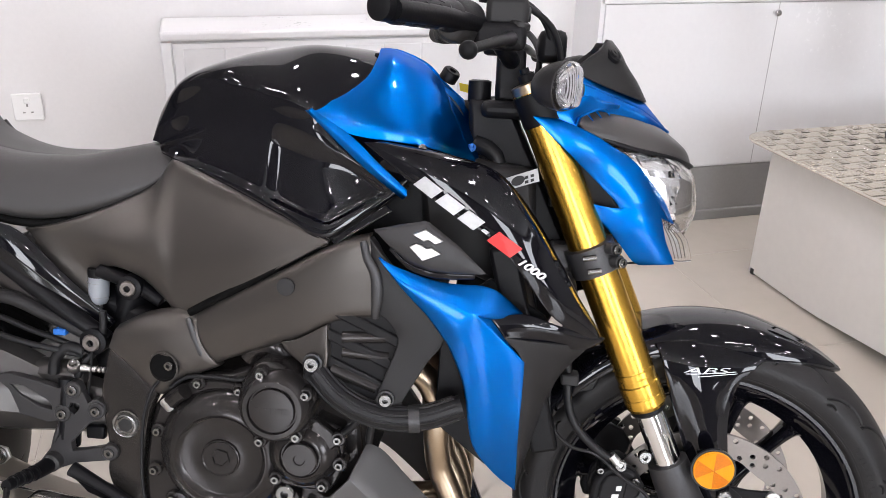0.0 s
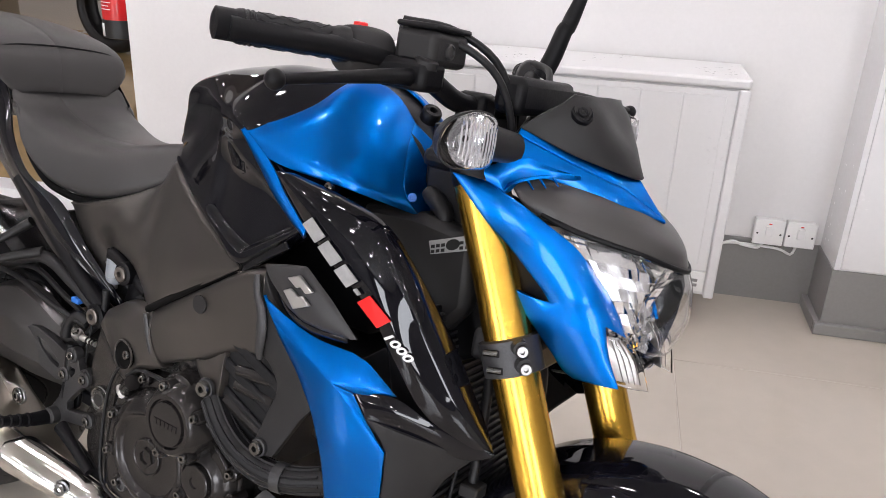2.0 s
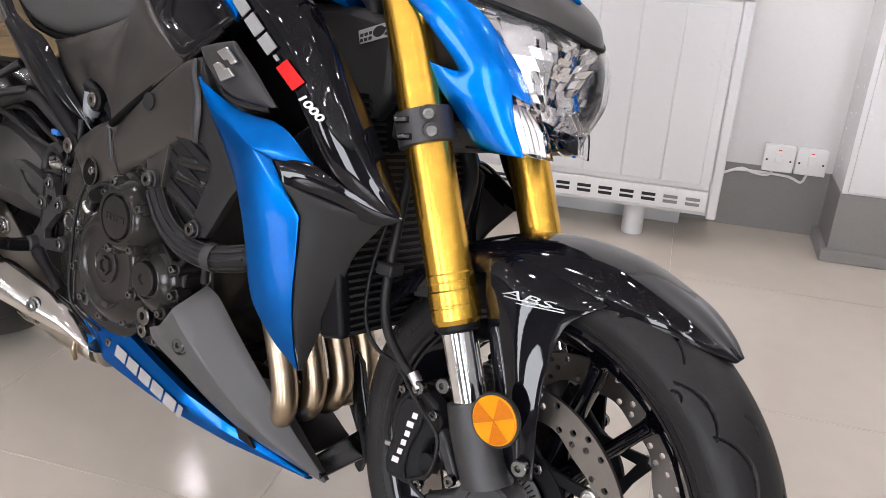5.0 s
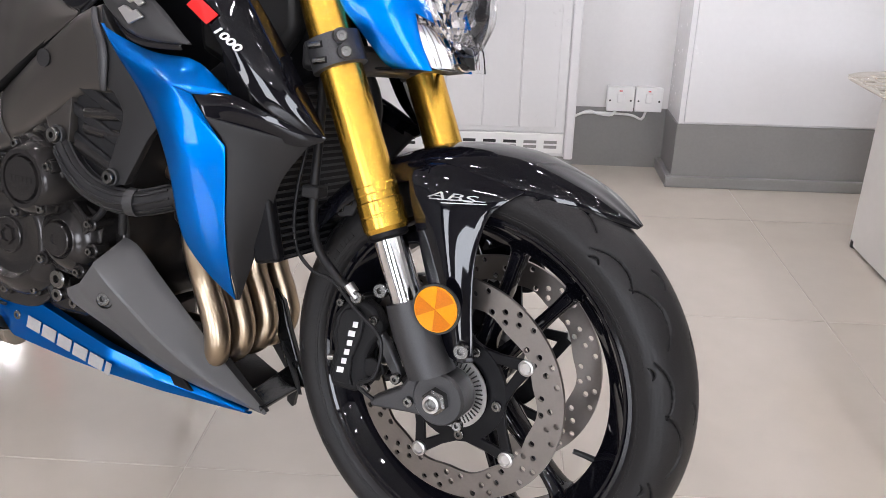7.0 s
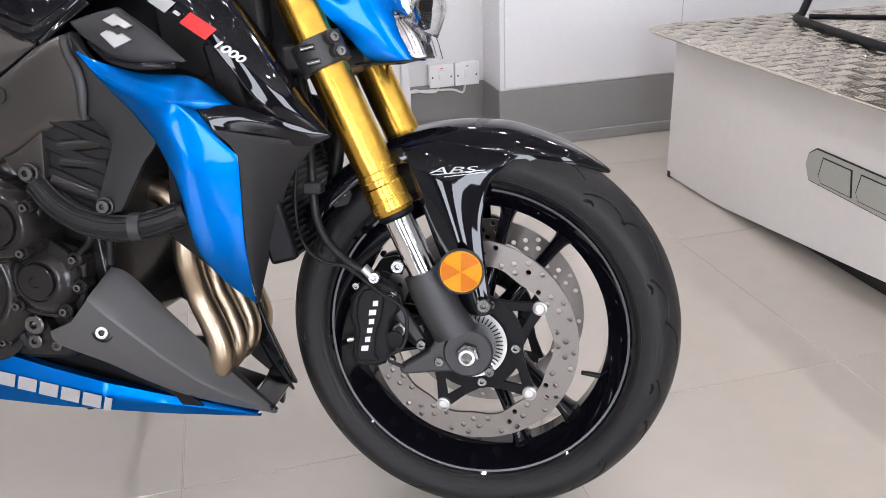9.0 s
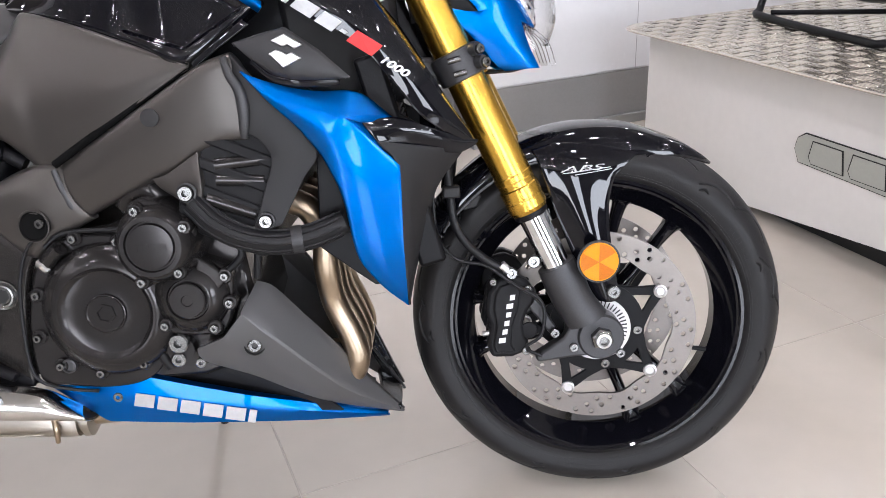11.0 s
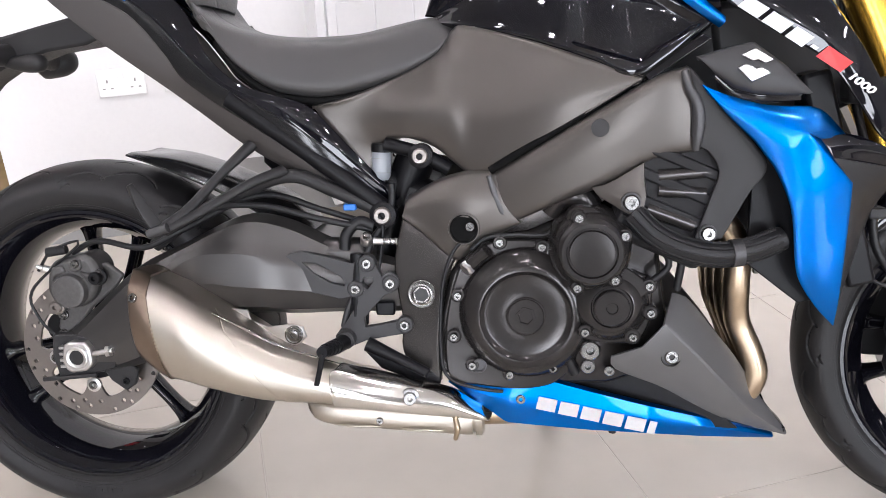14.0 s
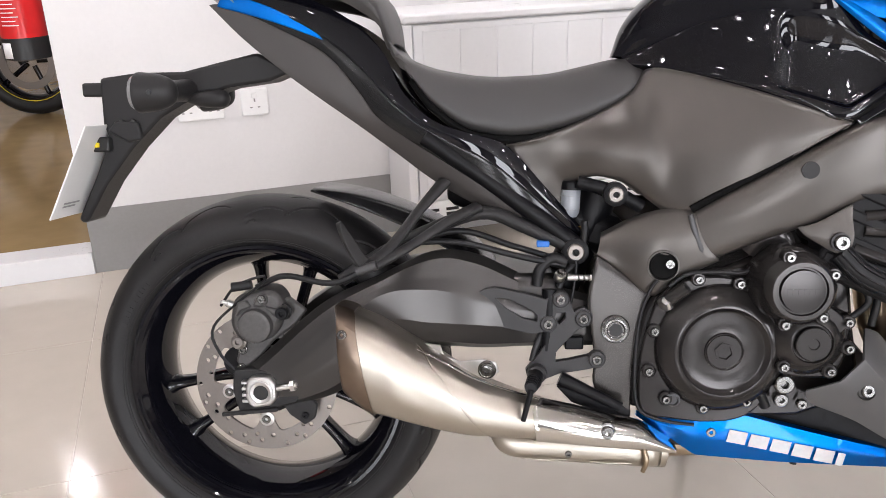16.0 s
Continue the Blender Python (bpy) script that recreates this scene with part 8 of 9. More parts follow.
lathe("banjo", [(0.0085, -0.007), (0.0095, -0.004), (0.0095, 0.004), (0.0085, 0.007)], (0.491, -0.12, 0.5), ALU, bsw, axis=(0.2, -0.6, 0.8), n=14)
lathe("banjo_bolt", [(0.0062, 0), (0.0062, 0.006), (0.003, 0.007)], (0.4925, -0.125, 0.506), ZINC, bsw, axis=(0.2, -0.6, 0.8), n=6, smooth=20)
for x in (0.518, 0.527, 0.534):
    lathe("switch_ring", [(0.0048, 0), (0.0062, 0.0006), (0.0062, 0.003), (0.0048, 0.0036)], (x, -0.12, 0.4985), ZINC, bsw, axis=(1, 0, 0), n=12)
tube("switch_wire", [(0.508, -0.112, 0.545), (0.517, -0.114, 0.52), (0.513, -0.116, 0.48), (0.508, -0.114, 0.45)], 0.0022, HOSE, bike, "thin black brake switch wire", n=6)
tube("switch_hose", [(0.455, -0.115, 0.485), (0.46, -0.115, 0.51), (0.48, -0.112, 0.528), (0.5, -0.108, 0.52)], 0.009, HOSE, bike, n=8)
box("blue_connector", 0.455, 0.475, -0.112, -0.1, 0.545, 0.555, BLUE_PLASTIC, bike, "small blue cable connector", bevel=0.002)
# footrest hanger
HO = [(0.356, 0.473), (0.373, 0.482), (0.391, 0.484), (0.436, 0.474), (0.468, 0.465), (0.482, 0.474), (0.492, 0.476), (0.503, 0.468), (0.514, 0.444), (0.521, 0.45), (0.529, 0.452), (0.54, 0.444), (0.542, 0.432), (0.531, 0.419), (0.519, 0.415), (0.501, 0.397), (0.484, 0.377), (0.485, 0.363), (0.51, 0.367), (0.538, 0.374), (0.55, 0.382), (0.564, 0.371), (0.558, 0.355), (0.537, 0.351), (0.49, 0.343), (0.473, 0.336), (0.457, 0.329), (0.441, 0.334), (0.437, 0.349), (0.459, 0.377), (0.476, 0.405), (0.466, 0.412), (0.449, 0.408), (0.427, 0.413), (0.395, 0.42), (0.38, 0.434)]
cuts = joined([np.array([[(x, y, z) for x, z in o] for y in (-0.16, -0.08)]) for o in ([(0.39, 0.467), (0.413, 0.465), (0.448, 0.446), (0.456, 0.437), (0.455, 0.429), (0.433, 0.434), (0.407, 0.45)], [(0.486, 0.443), (0.5, 0.443), (0.5, 0.435), (0.491, 0.424), (0.482, 0.432)])])
fh = part("footrest_hanger", drilled(plate_bm(HO, -0.1275, -0.114), cuts), POD, bike, "black cast footrest hanger with cut-outs", smooth=30, bevel=0.003)
for x, z, y in ((0.492, 0.465, -0.125), (0.528, 0.434, -0.126), (0.549, 0.369, -0.13), (0.473, 0.425, -0.125)):
    lathe("hanger_boss", [(0.0135, -0.01), (0.0135, 0.004), (0.0115, 0.006)], (x, y, z), POD, fh, n=18)
    bolt(x, y - 0.005, z, 0.0078, fh)
lathe("peg_pivot", [(0.015, -0.004), (0.016, 0.002), (0.0145, 0.016), (0.011, 0.019)], (0.455, -0.124, 0.345), POD, fh, n=20)
bolt(0.456, -0.143, 0.349, 0.005, fh)
peg = tube("footrest", [(0.453, -0.138, 0.343), (0.449, -0.165, 0.344), (0.445, -0.2, 0.35), (0.442, -0.232, 0.355)], [0.013, 0.0115, 0.0095, 0.0085], DARK, bike, "black folding rider's footrest", n=14)
for k in range(4):
    lathe("peg_rib", [(0.0112 - 0.0006 * k, 0), (0.0122 - 0.0006 * k, 0.0015), (0.0122 - 0.0006 * k, 0.004), (0.0112 - 0.0006 * k, 0.0055)], (0.4488 - 0.0017 * k, -0.172 - 0.014 * k, 0.3455 + 0.0024 * k), DARK, peg, axis=(-0.1, -1, 0.15), n=14)
tube("footrest_feeler", [(0.442, -0.23, 0.353), (0.44, -0.23, 0.34), (0.431, -0.23, 0.304)], [0.005, 0.0042, 0.004], DARK, peg)
plate("hanger_link", [(0.475, 0.405), (0.488, 0.392), (0.486, 0.362), (0.474, 0.352), (0.455, 0.368), (0.462, 0.395)], -0.108, -0.1, DARK, bike, "black brake linkage behind the hanger", bevel=0.002)
tube("pedal_spring", [(0.468, -0.112, 0.415), (0.455, -0.113, 0.385), (0.448, -0.114, 0.36)], 0.0055, GREY, bike, "coiled brake pedal spring", n=8)
box("switch_body", 0.5, 0.53, -0.112, -0.1, 0.378, 0.4, DARK, bike, "black brake light switch", bevel=0.003)
tube("brake_pedal", [(0.49, -0.14, 0.34), (0.54, -0.145, 0.318), (0.585, -0.15, 0.297)], [0.012, 0.009, 0.008], DARK, bike, "black rear brake pedal", n=10)
plate("heel_plate", [(0.276, 0.398), (0.303, 0.395), (0.308, 0.378), (0.335, 0.368), (0.368, 0.372), (0.39, 0.368), (0.395, 0.352), (0.382, 0.34), (0.345, 0.335), (0.325, 0.342), (0.3, 0.365)], -0.146, -0.141, ALU, bike, "bright aluminium heel plate", bevel=0.001)
lathe("heel_bolt", [(0.0145, 0), (0.0145, 0.003), (0.0125, 0.0045), (0.0105, 0.0035), (0.009, 0.0035), (0.008, 0.006), (0.0045, 0.0065), (0.004, 0.004)], (0.376, -0.146, 0.356), ZINC, bike, n=32, smooth=25)
plate("silencer_bracket", [(0.485, 0.325), (0.5, 0.331), (0.53, 0.322), (0.565, 0.307), (0.603, 0.288), (0.603, 0.274), (0.56, 0.279), (0.51, 0.298)], -0.135, -0.128, DARK, bike, "black silencer bracket", bevel=0.003)

# ---- exhaust ----
# sections of the silencer: top edge, upper crease, how far the flank stands out, lower edge
SIL = [
    ((0.147, -0.188, 0.472), (0.155, -0.230, 0.456), -0.238, (0.161, -0.218, 0.342)),
    ((0.176, -0.192, 0.461), (0.183, -0.234, 0.442), -0.242, (0.207, -0.222, 0.311)),
    ((0.219, -0.195, 0.442), (0.234, -0.237, 0.418), -0.245, (0.264, -0.225, 0.297)),
    ((0.266, -0.193, 0.411), (0.277, -0.235, 0.392), -0.243, (0.318, -0.223, 0.284)),
    ((0.308, -0.193, 0.386), (0.319, -0.230, 0.374), -0.238, (0.364, -0.218, 0.275)),
    ((0.366, -0.185, 0.349), (0.378, -0.217, 0.342), -0.225, (0.418, -0.205, 0.272)),
    ((0.455, -0.170, 0.315), (0.460, -0.197, 0.313), -0.205, (0.489, -0.185, 0.258)),
    ((0.532, -0.150, 0.290), (0.536, -0.172, 0.289), -0.180, (0.558, -0.160, 0.242)),
    ((0.611, -0.130, 0.264), (0.612, -0.147, 0.266), -0.155, (0.620, -0.135, 0.227)),
    ((0.665, -0.120, 0.229), (0.666, -0.127, 0.230), -0.135, (0.680, -0.115, 0.216))]


def can_row(k, grow=0.0, dx=0.0):
    """A ring of the silencer at a section, or between two of them."""
    i = min(int(k), len(SIL) - 2)
    f = k - i
    t, c, o, b_ = [np.array(SIL[i][j]) * (1 - f) + np.array(SIL[i + 1][j]) * f for j in range(4)]
    def mid(w, e):
        q = c * (1 - w) + b_ * w
        return np.array((q[0], o - e, q[2]))
    inner = max(-0.105, float(o) + 0.085) if k < 8 else float(o) + 0.05
    pts = [t, 0.55 * t + 0.45 * c + np.array((0, 0, 0.004)), c, mid(0.08, -0.003), mid(0.35, 0.004), mid(0.65, 0.003), mid(0.9, -0.006), b_, np.array((b_[0], (b_[1] + inner) / 2, b_[2] - 0.006)), np.array((b_[0], inner, b_[2] + 0.01)), np.array(((t[0] + b_[0]) / 2, inner, (t[2] + b_[2]) / 2)), np.array((t[0], inner, t[2] - 0.015))]
    cen = np.mean(pts, 0)
    out = []
    for q in pts:
        d = (q - cen) * np.array((0, 1, 1))
        out.append(tuple(q + d / (np.linalg.norm(d) + 1e-9) * grow + np.array((dx, 0, 0))))
    return out


muff = skin("silencer", [can_row(k) for k in (1.0, 1.5, 2.0, 3.0, 4.0, 5.0, 6.0, 7.0, 8.0, 9.0)], STEEL, bike, "short brushed steel silencer", nu=60, nv=5, solid=0, closed=True, cap=True, smooth=40)[0]
skin("silencer_cap", [can_row(1.03, 0.003), can_row(0.7, 0.0035), can_row(0.3, 0.002), can_row(0.0, -0.002), can_row(0.0, -0.016), can_row(0.15, -0.022)], BRONZE, muff, "dark bronze silencer end cap", nu=60, nv=3, solid=0, closed=True, cap=True, smooth=35)
bolt(0.166, -0.238, 0.437, 0.0075, muff, axis=(-0.3, -0.9, 0.3))
# wrapped middle sheet with a rolled upper edge and the polished front shield
mid_rows = []
for w in (0, 1, 2, 3, 4, 5, 6, 7):
    mid_rows.append([np.array(can_row(3.05 + 0.2 * w + (k - 3.05) * (1 - 0.0 * w), 0.002)[w]) for k in (3.1, 3.8, 4.5, 5.2, 5.7)])
skin("silencer_sheet", mid_rows, STEEL, muff, "second steel sheet wrapped round the silencer", nu=24, nv=3, solid=0.0015, smooth=50)
tube("rolled_edge", [can_row(3.05, 0.003)[1], can_row(3.6, 0.003)[1], can_row(4.2, 0.003)[1], can_row(5.0, 0.003)[1], can_row(6.0, 0.003)[1]], [0.001, 0.0045, 0.005, 0.004, 0.002], POLISHED, muff, "rolled bright edge of the silencer sheet", n=10, flat=0.6)
shield = []
for w in range(0, 9):
    k0 = 6.1 - 0.1 * w if w < 8 else 5.35
    shield.append([np.array(can_row(k0 + (9.0 - k0) * f, 0.004)[w]) for f in (0, 0.2, 0.45, 0.7, 0.88, 1.0)])
skin("silencer_shield", shield, POLISHED, muff, "polished steel shield of the silencer", nu=30, nv=3, solid=0.002, smooth=50)
lathe("shield_washer", [(0.015, -0.004), (0.015, 0.001), (0.012, 0.002)], (0.56, -0.181, 0.268), ZINC, muff, axis=(0.3, -1, 0.1), n=24)
bolt(0.56, -0.182, 0.268, 0.0105, muff, axis=(0.3, -1, 0.1))
box_rows = []
for x, zt, zb, w in ((0.381, 0.245, 0.225, 0.03), (0.388, 0.247, 0.214, 0.042), (0.402, 0.248, 0.202, 0.05), (0.433, 0.246, 0.1955, 0.054), (0.52, 0.242, 0.1895, 0.055), (0.6, 0.24, 0.1845, 0.053), (0.636, 0.236, 0.181, 0.048), (0.65, 0.232, 0.1795, 0.042)):
    zm, h = (zt + zb) / 2, (zt - zb) / 2
    box_rows.append([(x, -0.085 + w * math.copysign(abs(math.cos(a)) ** 0.55, math.cos(a)), zm + h * math.copysign(abs(math.sin(a)) ** 0.7, math.sin(a))) for a in np.linspace(0, 2 * math.pi, 20, endpoint=False)])
col = skin("collector", box_rows, STEEL, bike, "brushed steel collector box", nu=40, nv=4, solid=0, closed=True, cap=True, smooth=50)[0]
for x0, x1, z in ((0.43, 0.505, 0.204), (0.54, 0.605, 0.199)):
    tube("pressed_bead", [(x0, -0.1385, z + 0.001), ((x0 + x1) / 2, -0.141, z), (x1, -0.1385, z - 0.001)], [0.001, 0.0022, 0.001], STEEL, col, n=8)
bolt(0.505, -0.141, 0.214, 0.0055, col, ZINC)
lathe("collector_flange", [(0.036, 0), (0.036, 0.01), (0.03, 0.014)], (0.652, -0.088, 0.209), STEEL, col, axis=(1, 0.1, 0), n=32)
tube("flange_clamp", [(0.622, -0.136, 0.228), (0.628, -0.143, 0.205), (0.624, -0.136, 0.184)], [0.004, 0.005, 0.004], HEADER, col, n=8)
tube("collector_pipe", [(0.635, -0.085, 0.212), (0.72, -0.07, 0.21), (0.8, -0.06, 0.212), (0.92, -0.05, 0.22)], 0.024, HEADER, bike, "heat-tinted link pipe", n=20)
tube("collector_clamp", [(0.636, -0.088, 0.212), (0.652, -0.086, 0.212)], 0.034, STEEL, bike, n=24)
for k, y in enumerate((-0.105, -0.035, 0.035, 0.105)):
    yy = y * 0.85
    p = [(1.0, y, 0.535), (1.03, y, 0.52), (1.05, y, 0.48), (1.05, y, 0.43), (1.056, yy, 0.37), (1.077, yy, 0.318), (1.086, yy, 0.28), (1.07, yy * 0.9, 0.247), (1.02, yy * 0.8, 0.235), (0.9, yy * 0.6, 0.232)]
    pipe = tube("header_pipe", p, 0.0195, HEADER, bike, "heat-tinted steel exhaust header", n=18, steps=60)
    tube("header_collar", [(1.0505, y, 0.487), (1.0505, y, 0.467)], 0.0235, HEADER, pipe, n=18)
    bolt(1.075, y - 0.01, 0.452, 0.006, pipe, axis=(1, 0, 0))

# ---- engine ----
plate("crankcase", [(0.6, 0.29), (0.6, 0.37), (0.62, 0.45), (0.66, 0.505), (0.74, 0.515), (0.8, 0.54), (0.86, 0.56), (0.93, 0.5), (0.94, 0.42), (0.95, 0.36), (0.93, 0.3), (0.86, 0.275), (0.7, 0.27)], -0.128, 0.128, ENGINE, bike, "black painted crankcase", bevel=0.008)
cyl = box("cylinder_block", 0.0, 0.14, -0.185, 0.185, 0.0, 0.17, CAST, bike, "rough black cylinder block", bevel=0.01, m=Matrix.Translation((0.85, 0, 0.52)) @ Matrix.Rotation(radians(24), 4, "Y"))
for k in range(4):
    box("cooling_rib", 0.005, 0.142, -0.19, -0.184, 0.02 + 0.035 * k, 0.036 + 0.035 * k, CAST, cyl, bevel=0.003, m=Matrix.Translation((0.85, 0, 0.52)) @ Matrix.Rotation(radians(24), 4, "Y"))
for x0, z0, x1, z1, r in ((0.92, 0.6, 0.99, 0.605, 0.01), (0.92, 0.58, 0.985, 0.575, 0.01), (0.905, 0.555, 0.97, 0.53, 0.012)):
    tube("head_casting", [(x0, -0.182, z0), (x1, -0.18, z1)], r, ENGINE, cyl, n=10)
box("sump", 0.64, 0.9, -0.09, 0.09, 0.215, 0.285, ENGINE, bike, "black oil sump", bevel=0.015)
cover_o = [(0.618, 0.288), (0.613, 0.365), (0.628, 0.44), (0.65, 0.482), (0.692, 0.502), (0.745, 0.503), (0.785, 0.49), (0.808, 0.46), (0.815, 0.42), (0.82, 0.38), (0.816, 0.335), (0.8, 0.3), (0.77, 0.277), (0.72, 0.27), (0.66, 0.276)]
plate("clutch_flange", cover_o, -0.142, -0.126, ENGINE, bike, "black clutch cover flange", smooth=True, n=70, bevel=0.003)
C0 = (0.736, -0.14, 0.392)
cov = lathe("clutch_cover", [(0.101, 0.0), (0.101, 0.004), (0.097, 0.011), (0.089, 0.019), (0.079, 0.0255), (0.0725, 0.0285), (0.0685, 0.0285), (0.0625, 0.0215), (0.06, 0.0205), (0.031, 0.0235), (0.0295, 0.0235), (0.0288, 0.0265), (0.0272, 0.0275), (0.0255, 0.0262), (0.016, 0.0262)], C0, ENGINE, bike, "round black clutch cover with turned rings", n=72, smooth=30)
lathe("hex_mark", [(0.016, -0.001), (0.0155, 0.0035), (0.0115, 0.0035), (0.0105, 0.0005)], (0.736, -0.1662, 0.392), ENGINE, cov, n=6, smooth=20)
st = lathe("starter_cover", [(0.062, 0.0), (0.06, 0.035), (0.053, 0.062), (0.046, 0.074), (0.042, 0.077), (0.036, 0.077), (0.0345, 0.0725), (0.0325, 0.0725), (0.031, 0.078), (0.02, 0.0785)], (0.829, -0.14, 0.497), ENGINE, bike, "round black starter gear cover with raised mark", n=56, smooth=30)
for k in range(6):
    x = 0.806 + 0.0078 * k
    plate("raised_mark", [(x, 0.4925), (x + 0.0062, 0.4925), (x + 0.0062, 0.501), (x, 0.501)], -0.2195, -0.2178, ENGINE, st, bevel=0)
plate("starter_lug", [(0.79, 0.53), (0.796, 0.553), (0.812, 0.561), (0.832, 0.557), (0.862, 0.541), (0.884, 0.528), (0.887, 0.512), (0.876, 0.47), (0.868, 0.448), (0.85, 0.444), (0.815, 0.437), (0.8, 0.442), (0.797, 0.46)], -0.196, -0.12, ENGINE, bike, bevel=0.006)
for x, z in ((0.811, 0.545), (0.874, 0.52), (0.861, 0.457), (0.809, 0.446)):
    lathe("starter_boss", [(0.0115, 0.0), (0.0105, 0.012), (0.009, 0.014)], (x, -0.195, z), ENGINE, bike, n=16)
    bolt(x, -0.209, z, 0.0065, bike, h=0.9)
tube("water_elbow", [(0.775, -0.13, 0.545), (0.79, -0.14, 0.566), (0.815, -0.145, 0.568), (0.83, -0.14, 0.55)], 0.02, ENGINE, bike, "black water pump elbow", n=14)
lathe("pickup_cover", [(0.056, 0.0), (0.0555, 0.01), (0.051, 0.018), (0.034, 0.032), (0.0305, 0.033), (0.029, 0.03), (0.027, 0.03), (0.026, 0.037), (0.0245, 0.0385), (0.0085, 0.0385), (0.0075, 0.0365), (0.004, 0.0365)], (0.86, -0.148, 0.41), ENGINE, bike, "round black pickup cover", n=56, smooth=30)
plate("pickup_flange", [(0.802, 0.39), (0.81, 0.45), (0.85, 0.472), (0.905, 0.456), (0.925, 0.443), (0.92, 0.425), (0.918, 0.385), (0.902, 0.352), (0.885, 0.349), (0.85, 0.35), (0.82, 0.358)], -0.158, -0.12, ENGINE, bike, smooth=True, n=44, bevel=0.004)
plate("pickup_wedge", [(0.868, 0.43), (0.876, 0.472), (0.905, 0.45), (0.912, 0.43), (0.885, 0.405)], -0.172, -0.15, ENGINE, bike, bevel=0.003)
for x, z in ((0.913, 0.44), (0.891, 0.364), (0.916, 0.4)):
    lathe("pickup_boss", [(0.012, -0.01), (0.0115, 0.014), (0.0095, 0.016)], (x, -0.156, z), ENGINE, bike, n=16)
    bolt(x, -0.172, z, 0.0065, bike, h=0.9)
for x, z in ((0.698, 0.501), (0.76, 0.494), (0.773, 0.488), (0.634, 0.42), (0.627, 0.356), (0.654, 0.311), (0.711, 0.297), (0.776, 0.308), (0.808, 0.371)):
    lathe("cover_boss", [(0.0115, -0.004), (0.011, 0.006), (0.009, 0.008)], (x, -0.143, z), ENGINE, bike, n=16)
    bolt(x, -0.151, z, 0.0065, bike, h=0.9)
lathe("cover_boss", [(0.011, -0.02), (0.0105, 0.004), (0.009, 0.006)], (0.822, -0.17, 0.372), ENGINE, bike, n=16)
bolt(0.822, -0.176, 0.372, 0.0065, bike, h=0.9)
tube("oil_filler", [(0.655, -0.146, 0.468), (0.668, -0.152, 0.48), (0.68, -0.156, 0.49)], [0.012, 0.011, 0.012], ENGINE, bike, "black oil filler neck", n=14)
lathe("filler_plug", [(0.0125, 0), (0.0125, 0.006), (0.009, 0.009)], (0.651, -0.147, 0.464), ALU, bike, "oil filler plug", axis=(-0.6, -0.6, -0.5), n=6, smooth=20)
lathe("sight_glass", [(0.011, 0), (0.011, 0.006), (0.008, 0.007), (0.0075, 0.004)], (0.665, -0.146, 0.31), GREY, bike, "round oil sight glass", n=18)
for x, z, r in ((0.831, 0.338, 0.0155), (0.828, 0.312, 0.011), (0.86, 0.305, 0.008)):
    bolt(x, -0.15, z, r, bike, h=0.6)
lathe("oil_union", [(0.02, 0), (0.02, 0.02)], (0.831, -0.128, 0.325), ENGINE, bike, n=18)
tube("drain_hose", [(0.80, -0.14, 0.35), (0.8, -0.14, 0.32), (0.81, -0.135, 0.295)], 0.008, HOSE, bike, n=8)
tube("wire_loom", [(0.91, -0.165, 0.44), (0.94, -0.17, 0.47), (0.925, -0.17, 0.5), (0.9, -0.165, 0.52)], 0.005, HOSE, bike, "black wiring loom", n=8)
tube("wire_loom", [(0.955, -0.15, 0.43), (0.96, -0.155, 0.48), (0.95, -0.15, 0.52)], 0.006, HOSE, bike, n=8)
tube("sensor_lead", [(0.66, -0.146, 0.515), (0.63, -0.147, 0.49), (0.612, -0.147, 0.44), (0.606, -0.147, 0.37), (0.608, -0.147, 0.31), (0.622, -0.147, 0.285), (0.66, -0.145, 0.272), (0.7, -0.143, 0.266)], 0.0028, HOSE, bike, "thin black lead along the clutch cover", n=8, steps=40)
tube("sensor_lead", [(0.78, -0.15, 0.525), (0.765, -0.15, 0.512), (0.72, -0.148, 0.512), (0.68, -0.147, 0.508), (0.655, -0.147, 0.49)], 0.0035, HOSE, bike, n=8, steps=30)
# the corrugated hose to the radiator
hp = [(0.885, -0.19, 0.55), (0.915, -0.195, 0.52), (0.955, -0.2, 0.5), (1.0, -0.2, 0.492), (1.045, -0.195, 0.497), (1.09, -0.185, 0.512)]
hose = tube("radiator_hose", hp, 0.0165, HOSE, bike, "thick ribbed radiator hose", n=16)
ribs = []
pp = resample(hp, 60)
for k in range(9):
    a = 2 * math.pi * k / 9
    fr = frames(pp)
    ribs.append(tube_grid([pp[i] + 0.0165 * (math.cos(a) * fr[i][0] + math.sin(a) * fr[i][1]) for i in range(0, 60, 3)], 0.0022, 5))
tagged(part("rib_pattern", joined(ribs), HOSE, hose, smooth=60), kind="stuff")
tube("hose_clamp", [(1.018, -0.199, 0.493), (1.033, -0.197, 0.494)], 0.0195, GREY, hose, n=20)
